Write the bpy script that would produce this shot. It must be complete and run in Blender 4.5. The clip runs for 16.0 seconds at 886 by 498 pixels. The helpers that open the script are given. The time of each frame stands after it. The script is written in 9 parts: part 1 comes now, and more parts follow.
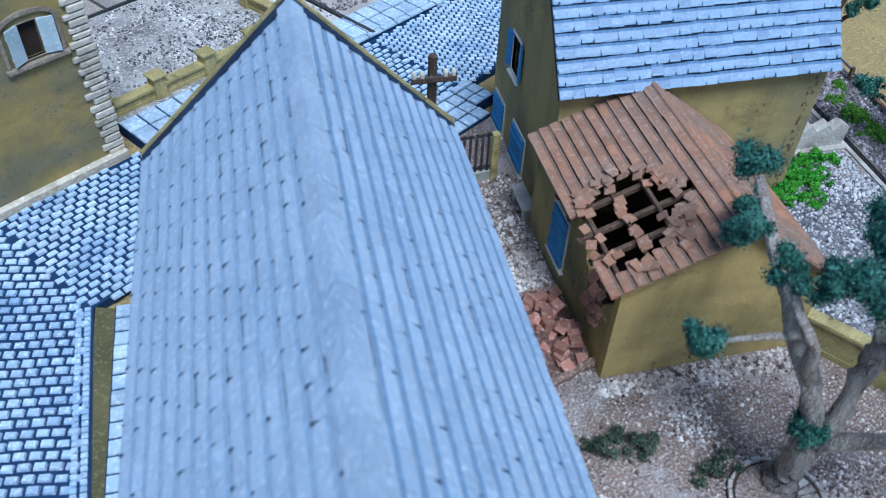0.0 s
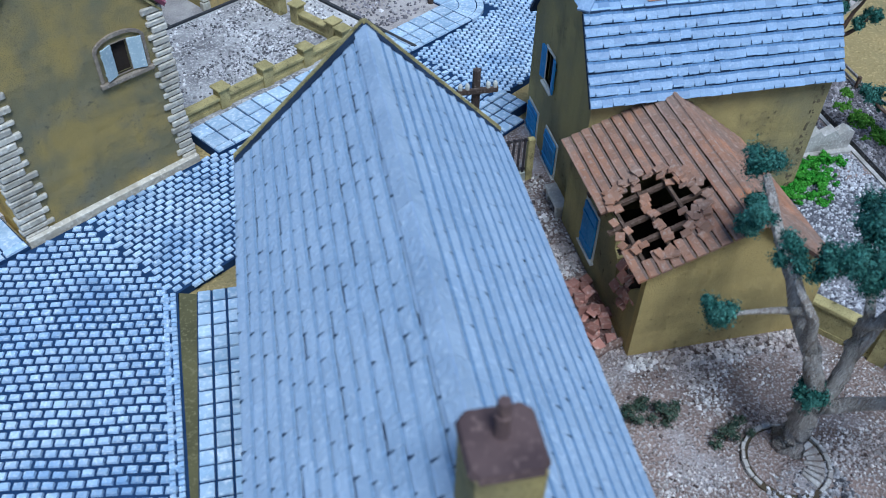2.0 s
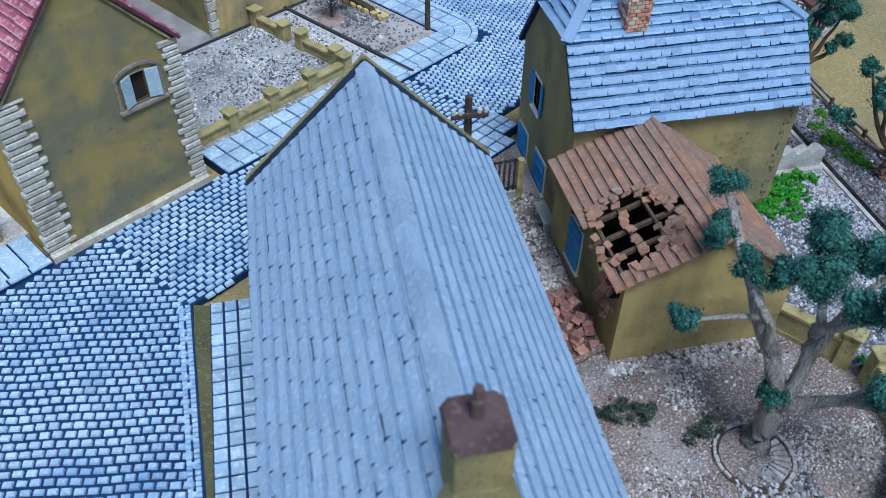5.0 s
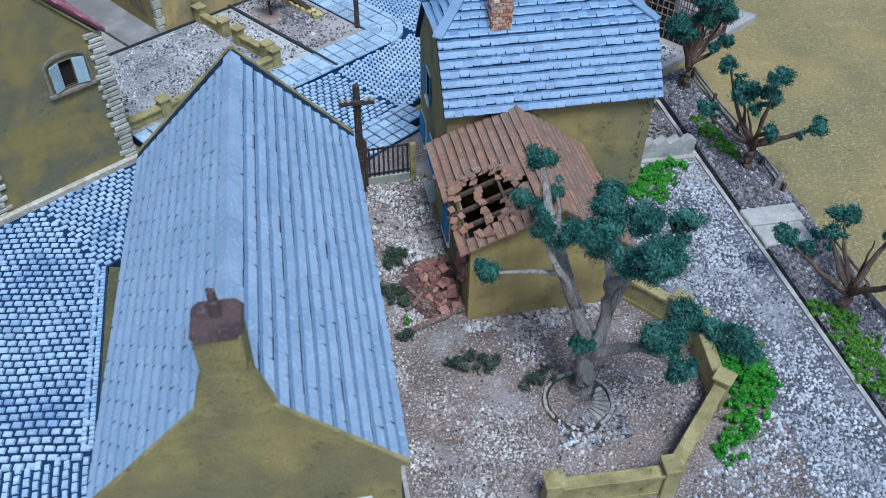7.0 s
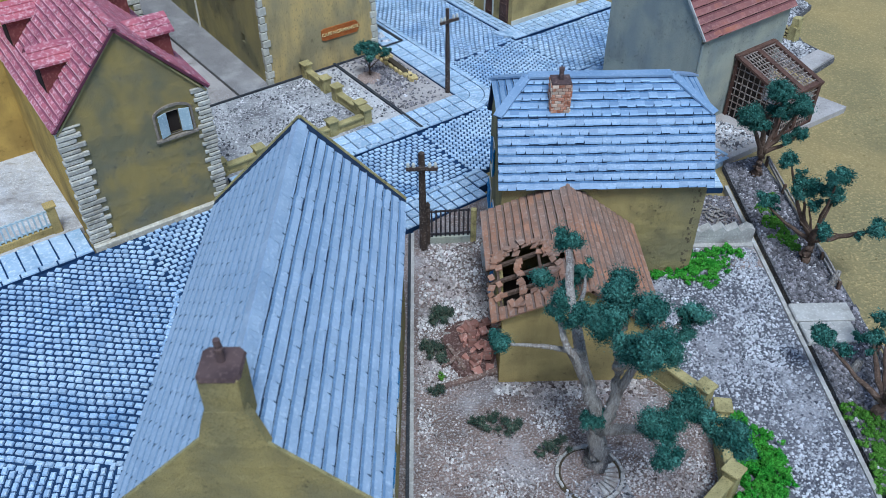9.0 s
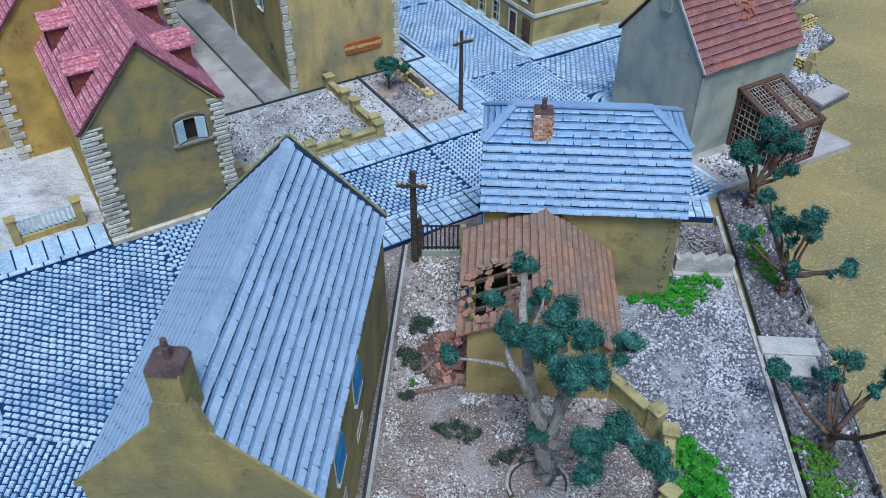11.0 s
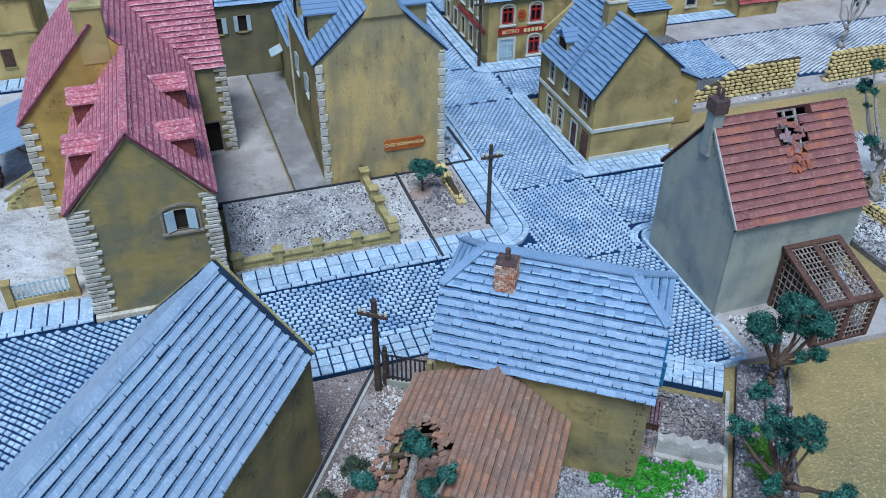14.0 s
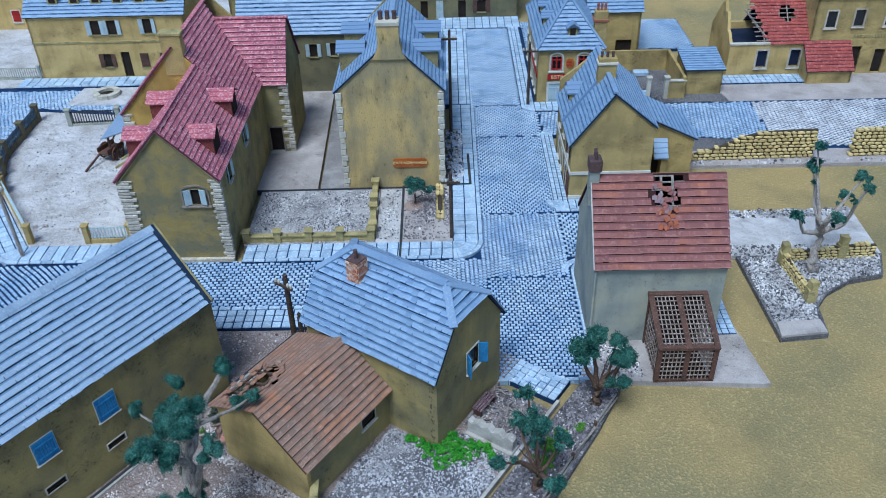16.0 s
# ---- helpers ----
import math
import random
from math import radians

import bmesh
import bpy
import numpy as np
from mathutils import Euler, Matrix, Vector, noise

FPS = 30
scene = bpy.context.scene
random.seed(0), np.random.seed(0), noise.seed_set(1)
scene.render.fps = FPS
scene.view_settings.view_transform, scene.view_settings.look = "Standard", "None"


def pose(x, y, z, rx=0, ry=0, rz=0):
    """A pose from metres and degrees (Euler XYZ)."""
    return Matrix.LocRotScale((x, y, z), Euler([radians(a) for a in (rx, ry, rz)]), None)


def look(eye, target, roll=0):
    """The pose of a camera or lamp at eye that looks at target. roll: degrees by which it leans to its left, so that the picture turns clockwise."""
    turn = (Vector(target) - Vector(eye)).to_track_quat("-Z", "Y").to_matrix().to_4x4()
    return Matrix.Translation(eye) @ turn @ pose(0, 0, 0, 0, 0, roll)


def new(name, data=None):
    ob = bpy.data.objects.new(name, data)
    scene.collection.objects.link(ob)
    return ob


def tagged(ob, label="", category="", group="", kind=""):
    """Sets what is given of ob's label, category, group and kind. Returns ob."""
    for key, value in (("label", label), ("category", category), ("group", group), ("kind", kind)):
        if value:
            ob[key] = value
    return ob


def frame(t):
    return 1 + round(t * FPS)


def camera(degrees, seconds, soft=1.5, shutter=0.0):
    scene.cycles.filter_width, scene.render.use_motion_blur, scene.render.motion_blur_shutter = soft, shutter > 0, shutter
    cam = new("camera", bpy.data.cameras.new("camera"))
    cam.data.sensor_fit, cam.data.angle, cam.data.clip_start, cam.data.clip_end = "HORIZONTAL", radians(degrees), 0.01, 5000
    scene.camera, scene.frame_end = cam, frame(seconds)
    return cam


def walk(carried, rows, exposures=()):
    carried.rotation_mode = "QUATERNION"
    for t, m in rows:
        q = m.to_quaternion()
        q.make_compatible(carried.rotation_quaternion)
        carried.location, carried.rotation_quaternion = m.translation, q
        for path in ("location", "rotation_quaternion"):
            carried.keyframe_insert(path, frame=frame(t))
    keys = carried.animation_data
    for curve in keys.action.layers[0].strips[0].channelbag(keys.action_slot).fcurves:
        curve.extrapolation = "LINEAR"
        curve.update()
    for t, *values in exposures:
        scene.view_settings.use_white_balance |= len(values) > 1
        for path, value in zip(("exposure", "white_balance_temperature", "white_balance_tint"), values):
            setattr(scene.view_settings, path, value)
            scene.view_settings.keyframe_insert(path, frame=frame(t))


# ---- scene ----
# model scale: the village stands on a table, about 1:70
S = 1 / 70
cam = camera(55.9, 16.0, soft=0.45)
cam.data.dof.use_dof, cam.data.dof.focus_distance, cam.data.dof.aperture_fstop = True, 0.74, 24.0
# seconds, place and turn of the camera
ROWS = [
    (0, -4.777, -32.192, 22.267, 45.959, -1.843, -13.225),
    (0.5, -4.973, -33.474, 24.044, 46.064, -1.179, -12.61),
    (1, -5.922, -35.368, 25.773, 46.422, -1.433, -12.736),
    (1.5, -6.386, -35.691, 25.336, 46.419, -1.056, -12.5),
    (2, -6.52, -34.861, 24.423, 46.313, -1.001, -12.349),
    (2.5, -5.882, -35.599, 25.439, 46.809, -0.802, -12.395),
    (3, -6.167, -36.057, 25.859, 46.758, -0.735, -12.659),
    (5.5, -6.643, -37.29, 26.479, 47.328, -0.645, -12.414),
    (6, -5.913, -39.787, 27.331, 47.314, -0.31, -13.279),
    (6.5, -3.346, -42.098, 28.564, 47.388, -0.6, -13.307),
    (7, -1.596, -42.182, 28.34, 47.314, -0.714, -11.199),
    (7.5, -1.879, -42.515, 29.414, 47.98, -0.07, -7.423),
    (8, -0.808, -43.513, 30.235, 49.305, -0.141, -4.954),
    (8.5, 0.768, -43.993, 31.072, 50.239, -0.13, -2.692),
    (9, 1.695, -43.906, 30.786, 50.304, 0.277, -1.413),
    (11.5, 7.654, -46.388, 33.696, 50.489, 0.092, 6.385),
    (12, 10.281, -47.864, 34.266, 51.314, 0.134, 9.696),
    (12.5, 12.491, -49.42, 35.085, 52.33, -0.03, 12.393),
    (13, 13.297, -49.567, 36.307, 53.542, 0.478, 14.809),
    (13.5, 14.021, -43.854, 35.116, 53.959, 0.307, 16.129),
    (14, 14.387, -38.31, 34.537, 54.038, -0.329, 16.575),
    (14.5, 20.6, -35.78, 35.689, 53.703, -0.32, 21.239),
    (15, 28.906, -35.971, 37.918, 53.966, 0.076, 30.935),
    (15.5, 31.451, -40.764, 40.559, 54.764, 1.53, 32.919),
    (16, 37.944, -38.8, 41.638, 54.904, 1.335, 34.502),
]
walk(cam, [(t, pose(S * x, S * y, S * z, a, b, c)) for t, x, y, z, a, b, c in ROWS], [(0.0, 0.08, 5340, 3), (1.0, 0.0, 5340, 3), (3.0, -0.09, 5340, 3), (7.0, -0.12, 5410, 2), (9.0, -0.14, 5410, 2), (12.0, -0.1, 5380, 2), (12.5, -0.15, 5350, 2), (13.5, -0.2, 5350, 2), (14.0, -0.13, 5350, 2), (14.5, 0.0, 5350, 2), (15.5, -0.14, 5350, 2), (16.0, -0.16, 5350, 2)])

# ---- light ----
world = bpy.data.worlds.new("room_light")
scene.world = world
world.use_nodes = True
wn = world.node_tree.nodes
sky = wn.new("ShaderNodeTexSky")
sky.sky_type, sky.sun_disc = "NISHITA", False
sky.sun_elevation, sky.sun_rotation = radians(61), radians(177)
world.node_tree.links.new(sky.outputs[0], wn["Background"].inputs[0])
wn["Background"].inputs[1].default_value = 0.12
sun_data = bpy.data.lights.new("sun", "SUN")
sun_data.energy, sun_data.angle, sun_data.color = 3.2, radians(22), (1.0, 0.975, 0.935)
sun = new("sun", sun_data)
sun.matrix_world = look((0, 0, 10), (-0.08, 0.48, 9.0))


# ---- materials ----
def material(name, c1, c2, big=0.4, fine=6.0, rough=0.8, bump=0.3, speck=None, amount=0.35, rand="", spread=0.25, grain=None, dirt=None, spec=0.12, grime=0.0, lump=0.0, alt=None, share=0.25):
    """Procedural paint: c1 and c2 in large patches, speck as fine dry-brushed grain, dirt as sparse stains; rand varies the pieces, of which a share takes the colour alt."""
    m = bpy.data.materials.new(name)
    m.use_nodes = True
    nt = m.node_tree
    N, L = nt.nodes, nt.links
    bsdf = N["Principled BSDF"]
    bsdf.inputs["Roughness"].default_value = rough
    bsdf.inputs["Specular IOR Level"].default_value = spec
    co = N.new("ShaderNodeTexCoord")
    mp = N.new("ShaderNodeMapping")
    mp.inputs["Scale"].default_value = (1 / S, 1 / S, 1 / S) if not grain else tuple(g / S for g in grain)
    L.new(co.outputs["Object"], mp.inputs[0])
    vec = mp.outputs[0]
    rnd = None
    if rand == "object":
        oi = N.new("ShaderNodeObjectInfo")
        rnd = oi.outputs["Random"]
    elif rand == "island":
        gi = N.new("ShaderNodeNewGeometry")
        rnd = gi.outputs["Random Per Island"]
    if rnd:
        ge = N.new("ShaderNodeNewGeometry")
        L.new(ge.outputs["Position"], mp.inputs[0])

    def noisy(scale, detail, lo, hi):
        n = N.new("ShaderNodeTexNoise")
        n.inputs["Scale"].default_value, n.inputs["Detail"].default_value = scale, detail
        L.new(vec, n.inputs["Vector"])
        r = N.new("ShaderNodeMapRange")
        r.inputs[1].default_value, r.inputs[2].default_value = lo, hi
        L.new(n.outputs[0], r.inputs[0])
        return n.outputs[0], r.outputs[0]

    def mix(fac, a, b, mode="MIX"):
        x = N.new("ShaderNodeMix")
        x.data_type, x.blend_type = "RGBA", mode
        for sock, v in ((x.inputs[0], fac), (x.inputs[6], a), (x.inputs[7], b)):
            if hasattr(v, "links"):
                L.new(v, sock)
            else:
                sock.default_value = v if isinstance(v, float) else (*v, 1)
        return x.outputs[2]

    _, f1 = noisy(big, 4, 0.35, 0.65) if not grime else noisy(big * 1.3, 8, 0.4, 0.6)
    col = mix(f1, c1, c2)
    raw, f2 = noisy(fine, 5, 0.62 - amount * 0.3, 0.75 - amount * 0.1)
    if speck:
        col = mix(f2, col, speck)
    if dirt:
        _, f3 = noisy(big * 1.6, 8, 0.52, 0.85)
        col = mix(f3, col, dirt)
    if grime:
        _, f4 = noisy(grime * 1.5, 8, 0.57, 0.73)
        _, f5 = noisy(big * 1.6, 5, 0.45, 0.65)
        both = N.new("ShaderNodeMath")
        both.operation = "MULTIPLY"
        L.new(f4, both.inputs[0])
        L.new(f5, both.inputs[1])
        col = mix(both.outputs[0], col, tuple(0.5 * v for v in dirt))
        # rain streaks running down
        mp2 = N.new("ShaderNodeMapping")
        mp2.inputs["Scale"].default_value = (1.5 / S, 1.5 / S, 0.16 / S)
        L.new(co.outputs["Object"], mp2.inputs[0])
        n2 = N.new("ShaderNodeTexNoise")
        n2.inputs["Scale"].default_value, n2.inputs["Detail"].default_value = 1.0, 7
        L.new(mp2.outputs[0], n2.inputs["Vector"])
        r2 = N.new("ShaderNodeMapRange")
        r2.inputs[1].default_value, r2.inputs[2].default_value, r2.inputs[4].default_value = 0.53, 0.74, 0.24
        L.new(n2.outputs[0], r2.inputs[0])
        col = mix(r2.outputs[0], col, dirt)
    if rnd and alt:
        mu = N.new("ShaderNodeMath")
        mu.operation, mu.inputs[1].default_value = "MULTIPLY", 17.3
        fr = N.new("ShaderNodeMath")
        fr.operation = "FRACT"
        st = N.new("ShaderNodeMapRange")
        st.inputs[1].default_value, st.inputs[2].default_value = 1 - share, 1 - share * 0.4
        L.new(rnd, mu.inputs[0])
        L.new(mu.outputs[0], fr.inputs[0])
        L.new(fr.outputs[0], st.inputs[0])
        col = mix(st.outputs[0], col, alt)
    if rnd:
        hv = N.new("ShaderNodeHueSaturation")
        r = N.new("ShaderNodeMapRange")
        r.inputs[3].default_value, r.inputs[4].default_value = 1 - spread, 1 + spread
        L.new(rnd, r.inputs[0])
        L.new(r.outputs[0], hv.inputs["Value"])
        L.new(col, hv.inputs["Color"])
        col = hv.outputs[0]
    L.new(col, bsdf.inputs["Base Color"])
    if bump:
        b = N.new("ShaderNodeBump")
        b.inputs["Strength"].default_value, b.inputs["Distance"].default_value = bump, 0.06 * S
        L.new(raw, b.inputs["Height"])
        if lump:
            b2 = N.new("ShaderNodeBump")
            b2.inputs["Strength"].default_value, b2.inputs["Distance"].default_value = 1.0, lump * S
            soft, _ = noisy(1.3, 3, 0.3, 0.7)
            L.new(soft, b2.inputs["Height"])
            L.new(b2.outputs[0], b.inputs["Normal"])
        L.new(b.outputs[0], bsdf.inputs["Normal"])
    return m


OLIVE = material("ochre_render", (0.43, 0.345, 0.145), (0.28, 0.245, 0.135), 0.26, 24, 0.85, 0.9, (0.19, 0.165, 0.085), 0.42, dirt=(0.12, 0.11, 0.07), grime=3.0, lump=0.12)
FARM = material("farmhouse_render", (0.4, 0.3, 0.112), (0.235, 0.21, 0.125), 0.34, 24, 0.85, 0.9, (0.17, 0.145, 0.075), 0.4, dirt=(0.19, 0.19, 0.155), grime=3.0, lump=0.12)
YELLOW = material("bright_yellow_render", (0.64, 0.47, 0.2), (0.5, 0.36, 0.145), 0.28, 24, 0.85, 0.7, (0.34, 0.25, 0.1), 0.3, dirt=(0.22, 0.155, 0.07), grime=2.5)
FARMSIDE = material("deep_yellow_render", (0.6, 0.4, 0.11), (0.42, 0.28, 0.085), 0.3, 24, 0.85, 0.8, (0.3, 0.2, 0.07), 0.32, dirt=(0.2, 0.13, 0.05), grime=3.0)
OCHRE = material("warm_ochre_render", (0.55, 0.41, 0.17), (0.39, 0.3, 0.13), 0.28, 24, 0.85, 0.9, (0.26, 0.195, 0.09), 0.38, dirt=(0.18, 0.135, 0.065), grime=3.0, lump=0.12)
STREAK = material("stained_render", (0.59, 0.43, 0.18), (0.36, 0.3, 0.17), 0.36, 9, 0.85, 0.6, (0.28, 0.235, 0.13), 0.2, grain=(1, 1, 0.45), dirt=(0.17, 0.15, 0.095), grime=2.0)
COPING = material("yellow_coping", (0.5, 0.42, 0.2), (0.35, 0.3, 0.14), 0.8, 18, 0.8, 0.8, (0.2, 0.17, 0.085), 0.32, dirt=(0.13, 0.115, 0.06), grime=3.0)
GREY = material("grey_render", (0.43, 0.435, 0.36), (0.31, 0.34, 0.325), 0.3, 22, 0.85, 0.5, (0.24, 0.245, 0.22), 0.25, dirt=(0.22, 0.235, 0.22), grime=3.0)
SLATE = material("blue_slate", (0.2, 0.3, 0.47), (0.265, 0.37, 0.54), 0.5, 7, 0.42, 0.7, (0.34, 0.44, 0.62), 0.24, rand="island", spread=0.05, spec=0.55, alt=(0.18, 0.27, 0.43), share=0.2)
SLATE_PIECE = material("blue_slate_piece", (0.2, 0.3, 0.47), (0.265, 0.37, 0.54), 0.5, 7, 0.42, 0.7, (0.34, 0.44, 0.62), 0.24, rand="object", spread=0.05, spec=0.55, alt=(0.18, 0.27, 0.43), share=0.2)
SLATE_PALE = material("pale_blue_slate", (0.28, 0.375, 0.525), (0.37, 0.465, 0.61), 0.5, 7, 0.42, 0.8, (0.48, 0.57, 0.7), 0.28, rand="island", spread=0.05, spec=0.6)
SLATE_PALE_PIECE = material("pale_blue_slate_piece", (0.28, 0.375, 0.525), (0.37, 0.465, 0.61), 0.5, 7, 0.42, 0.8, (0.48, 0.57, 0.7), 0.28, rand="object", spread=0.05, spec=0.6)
# Lighter copy for the west slope: its brightness and softer shade lines painted in
SLATE_WEST = material("west_lit_blue_slate", (0.3, 0.395, 0.54), (0.37, 0.465, 0.61), 0.5, 7, 0.42, 0.8, (0.46, 0.55, 0.68), 0.28, rand="island", spread=0.04, spec=0.6)
SLATE_WEST_PIECE = material("west_lit_blue_slate_piece", (0.3, 0.395, 0.54), (0.37, 0.465, 0.61), 0.5, 7, 0.42, 0.8, (0.46, 0.55, 0.68), 0.28, rand="object", spread=0.04, spec=0.6)
UNDER = material("roof_underlay", (0.026, 0.044, 0.085), (0.018, 0.03, 0.06), 0.8, 6, 0.8)
ROSE_UNDER = material("mauve_roof_boards", (0.14, 0.045, 0.07), (0.1, 0.035, 0.055), 0.8, 6, 0.8)
BROWN_UNDER = material("brown_roof_boards", (0.1, 0.06, 0.048), (0.07, 0.042, 0.035), 0.8, 6, 0.8)
# Near-black for the nicks' shade, painted onto flakes at the slate joints
NICK_DARK = material("nick_shade", (0.035, 0.06, 0.11), (0.025, 0.045, 0.08), 0.8, 6, 0.8)
UNDER_RED = material("dark_roof_boards", (0.05, 0.022, 0.022), (0.032, 0.015, 0.015), 0.8, 6, 0.8)
SEAM = material("dark_board_edge", (0.035, 0.04, 0.05), (0.06, 0.06, 0.065), 0.9, 12, 0.9, 0.4, (0.14, 0.14, 0.15), 0.2)
ROSE = material("rose_tile", (0.49, 0.145, 0.18), (0.35, 0.105, 0.15), 0.6, 5, 0.7, 0.5, (0.7, 0.44, 0.48), 0.45, rand="island", spread=0.16)
ROSE_PIECE = material("rose_tile_piece", (0.49, 0.145, 0.18), (0.35, 0.105, 0.15), 0.6, 5, 0.7, 0.5, (0.7, 0.44, 0.48), 0.45, rand="object", spread=0.16)
RUST = material("rust_tile", (0.275, 0.12, 0.11), (0.205, 0.095, 0.1), 0.35, 4, 0.75, 0.8, (0.34, 0.18, 0.165), 0.3, rand="object", spread=0.1, dirt=(0.44, 0.16, 0.075))
ORANGE = material("fresh_orange_tile", (0.4, 0.14, 0.075), (0.3, 0.1, 0.06), 0.8, 6, 0.75, 0.4, rand="object")
TERRA = material("terracotta_tile", (0.25, 0.175, 0.14), (0.35, 0.185, 0.12), 0.35, 6, 0.8, 0.9, (0.4, 0.29, 0.24), 0.3, rand="object", spread=0.13, dirt=(0.52, 0.21, 0.095))
TERRA_ISLAND = material("terracotta_rubble", (0.25, 0.175, 0.14), (0.35, 0.185, 0.12), 0.35, 6, 0.8, 0.9, (0.4, 0.29, 0.24), 0.3, rand="island", spread=0.13, dirt=(0.52, 0.21, 0.095))
SETT = material("white_sett", (0.47, 0.6, 0.77), (0.32, 0.46, 0.68), 0.22, 9, 0.7, 0.8, (0.7, 0.79, 0.88), 0.4, rand="island", spread=0.14, dirt=(0.12, 0.25, 0.48))
SETT_PIECE = material("white_sett_piece", (0.47, 0.6, 0.77), (0.32, 0.46, 0.68), 0.22, 9, 0.7, 0.8, (0.7, 0.79, 0.88), 0.4, rand="object", spread=0.14, dirt=(0.12, 0.25, 0.48))
DUSTSETT = material("dusty_sett", (0.7, 0.71, 0.75), (0.55, 0.56, 0.6), 0.3, 7, 0.85, 0.7, (0.8, 0.8, 0.83), 0.35, rand="island", spread=0.14, dirt=(0.42, 0.39, 0.4))
JOINT = material("road_joint", (0.014, 0.036, 0.095), (0.022, 0.05, 0.12), 0.7, 6, 0.85)
PAVE = material("pale_paving", (0.46, 0.58, 0.73), (0.33, 0.46, 0.63), 0.6, 5, 0.7, 0.8, (0.68, 0.75, 0.84), 0.4, rand="object", spread=0.14, dirt=(0.26, 0.36, 0.5))
QUOIN = material("quoin_stone", (0.56, 0.52, 0.45), (0.44, 0.4, 0.34), 0.8, 6, 0.85, 0.9, (0.68, 0.65, 0.59), 0.35, rand="object", spread=0.2, dirt=(0.25, 0.22, 0.17))
WHITE = material("white_paint", (0.68, 0.67, 0.62), (0.58, 0.57, 0.52), 1.0, 8, 0.6, 0.2, (0.4, 0.38, 0.33), 0.15)
BLUE = material("blue_paint", (0.06, 0.26, 0.54), (0.045, 0.19, 0.43), 1.2, 8, 0.6, 0.3, (0.12, 0.3, 0.55), 0.3)
PALEBLUE = material("pale_blue_paint", (0.47, 0.57, 0.62), (0.37, 0.47, 0.53), 1.2, 8, 0.6, 0.4, (0.62, 0.68, 0.7), 0.3)
BROWN = material("dark_brown_wood", (0.13, 0.07, 0.056), (0.08, 0.046, 0.038), 1.0, 8, 0.75, 0.5, (0.2, 0.13, 0.1), 0.3)
CAP = material("chimney_cap_brown", (0.12, 0.08, 0.078), (0.075, 0.05, 0.052), 1.0, 7, 0.8, 0.4, (0.19, 0.13, 0.12), 0.25)
BARK = material("grey_bark", (0.5, 0.45, 0.415), (0.29, 0.24, 0.215), 1.2, 7, 0.85, 2.4, (0.7, 0.66, 0.63), 0.5, grain=(3.2, 3.2, 0.4))
BARK_DARK = material("brown_bark", (0.13, 0.085, 0.065), (0.09, 0.06, 0.045), 2.0, 9, 0.85, 0.8, (0.22, 0.16, 0.13), 0.3)
LEAF = material("dark_green_flock", (0.022, 0.082, 0.068), (0.085, 0.215, 0.178), 1.6, 8, 0.9, 0, rand="island", spread=0.65, spec=0.1)
GRASS = material("bright_green_flock", (0.05, 0.27, 0.028), (0.12, 0.4, 0.05), 1.2, 8, 0.9, 0, rand="island", spread=0.4, spec=0.12)
TIMBER = material("worn_brown_timber", (0.25, 0.165, 0.135), (0.16, 0.105, 0.09), 1.2, 9, 0.85, 1.0, (0.5, 0.42, 0.38), 0.35)
SHRUBLEAF = material("dull_olive_flock", (0.035, 0.065, 0.05), (0.1, 0.14, 0.1), 1.6, 8, 0.9, 0, rand="island", spread=0.6, spec=0.1, alt=(0.2, 0.17, 0.13), share=0.15)
MOSS = material("yellow_green_flock", (0.15, 0.32, 0.05), (0.1, 0.26, 0.035), 1.2, 8, 0.9, 0, rand="island", spread=0.4, spec=0.15)
SAND = material("tan_mat", (0.4, 0.3, 0.135), (0.265, 0.228, 0.118), 0.1, 6.5, 0.95, 2.4, (0.52, 0.395, 0.19), 0.34, dirt=(0.21, 0.18, 0.095), lump=0.12)
# Mat in the long house's shadow, the shade put into the colour
MAT_SHADED = material("shaded_olive_mat", (0.13, 0.12, 0.06), (0.09, 0.085, 0.045), 0.5, 7, 0.95, 0.5, (0.2, 0.18, 0.1), 0.3)
DUST = material("pale_courtyard_dust", (0.6, 0.59, 0.61), (0.41, 0.39, 0.39), 0.3, 13, 0.95, 0.9, (0.74, 0.73, 0.74), 0.45, dirt=(0.28, 0.25, 0.24), lump=0.4)
YARD = material("worn_yard_concrete", (0.47, 0.43, 0.42), (0.33, 0.295, 0.285), 0.25, 16, 0.95, 0.7, (0.58, 0.56, 0.56), 0.3, dirt=(0.25, 0.225, 0.21), grime=2.5, lump=0.15)
# Green render darkened to carry the slate barn's shade; the row house shares it
DARKENED = material("darkened_green_render", (0.23, 0.205, 0.115), (0.16, 0.15, 0.095), 0.26, 22, 0.85, 0.4, (0.12, 0.11, 0.07), 0.3, dirt=(0.1, 0.1, 0.07), grime=3.0)
EARTH = material("garden_earth", (0.32, 0.24, 0.215), (0.18, 0.135, 0.12), 0.3, 10, 0.95, 2.4, (0.62, 0.59, 0.61), 0.42, dirt=(0.56, 0.54, 0.57), lump=0.4)
DRIVE = material("drive_bed", (0.11, 0.11, 0.13), (0.2, 0.195, 0.22), 0.25, 8, 0.95, 2.4, (0.5, 0.5, 0.54), 0.34, dirt=(0.6, 0.59, 0.63), lump=0.4)
ALLEY = material("grey_alley_grit", (0.3, 0.285, 0.29), (0.2, 0.19, 0.195), 0.3, 11, 0.95, 1.4, (0.45, 0.43, 0.44), 0.35, dirt=(0.5, 0.48, 0.48), lump=0.2)
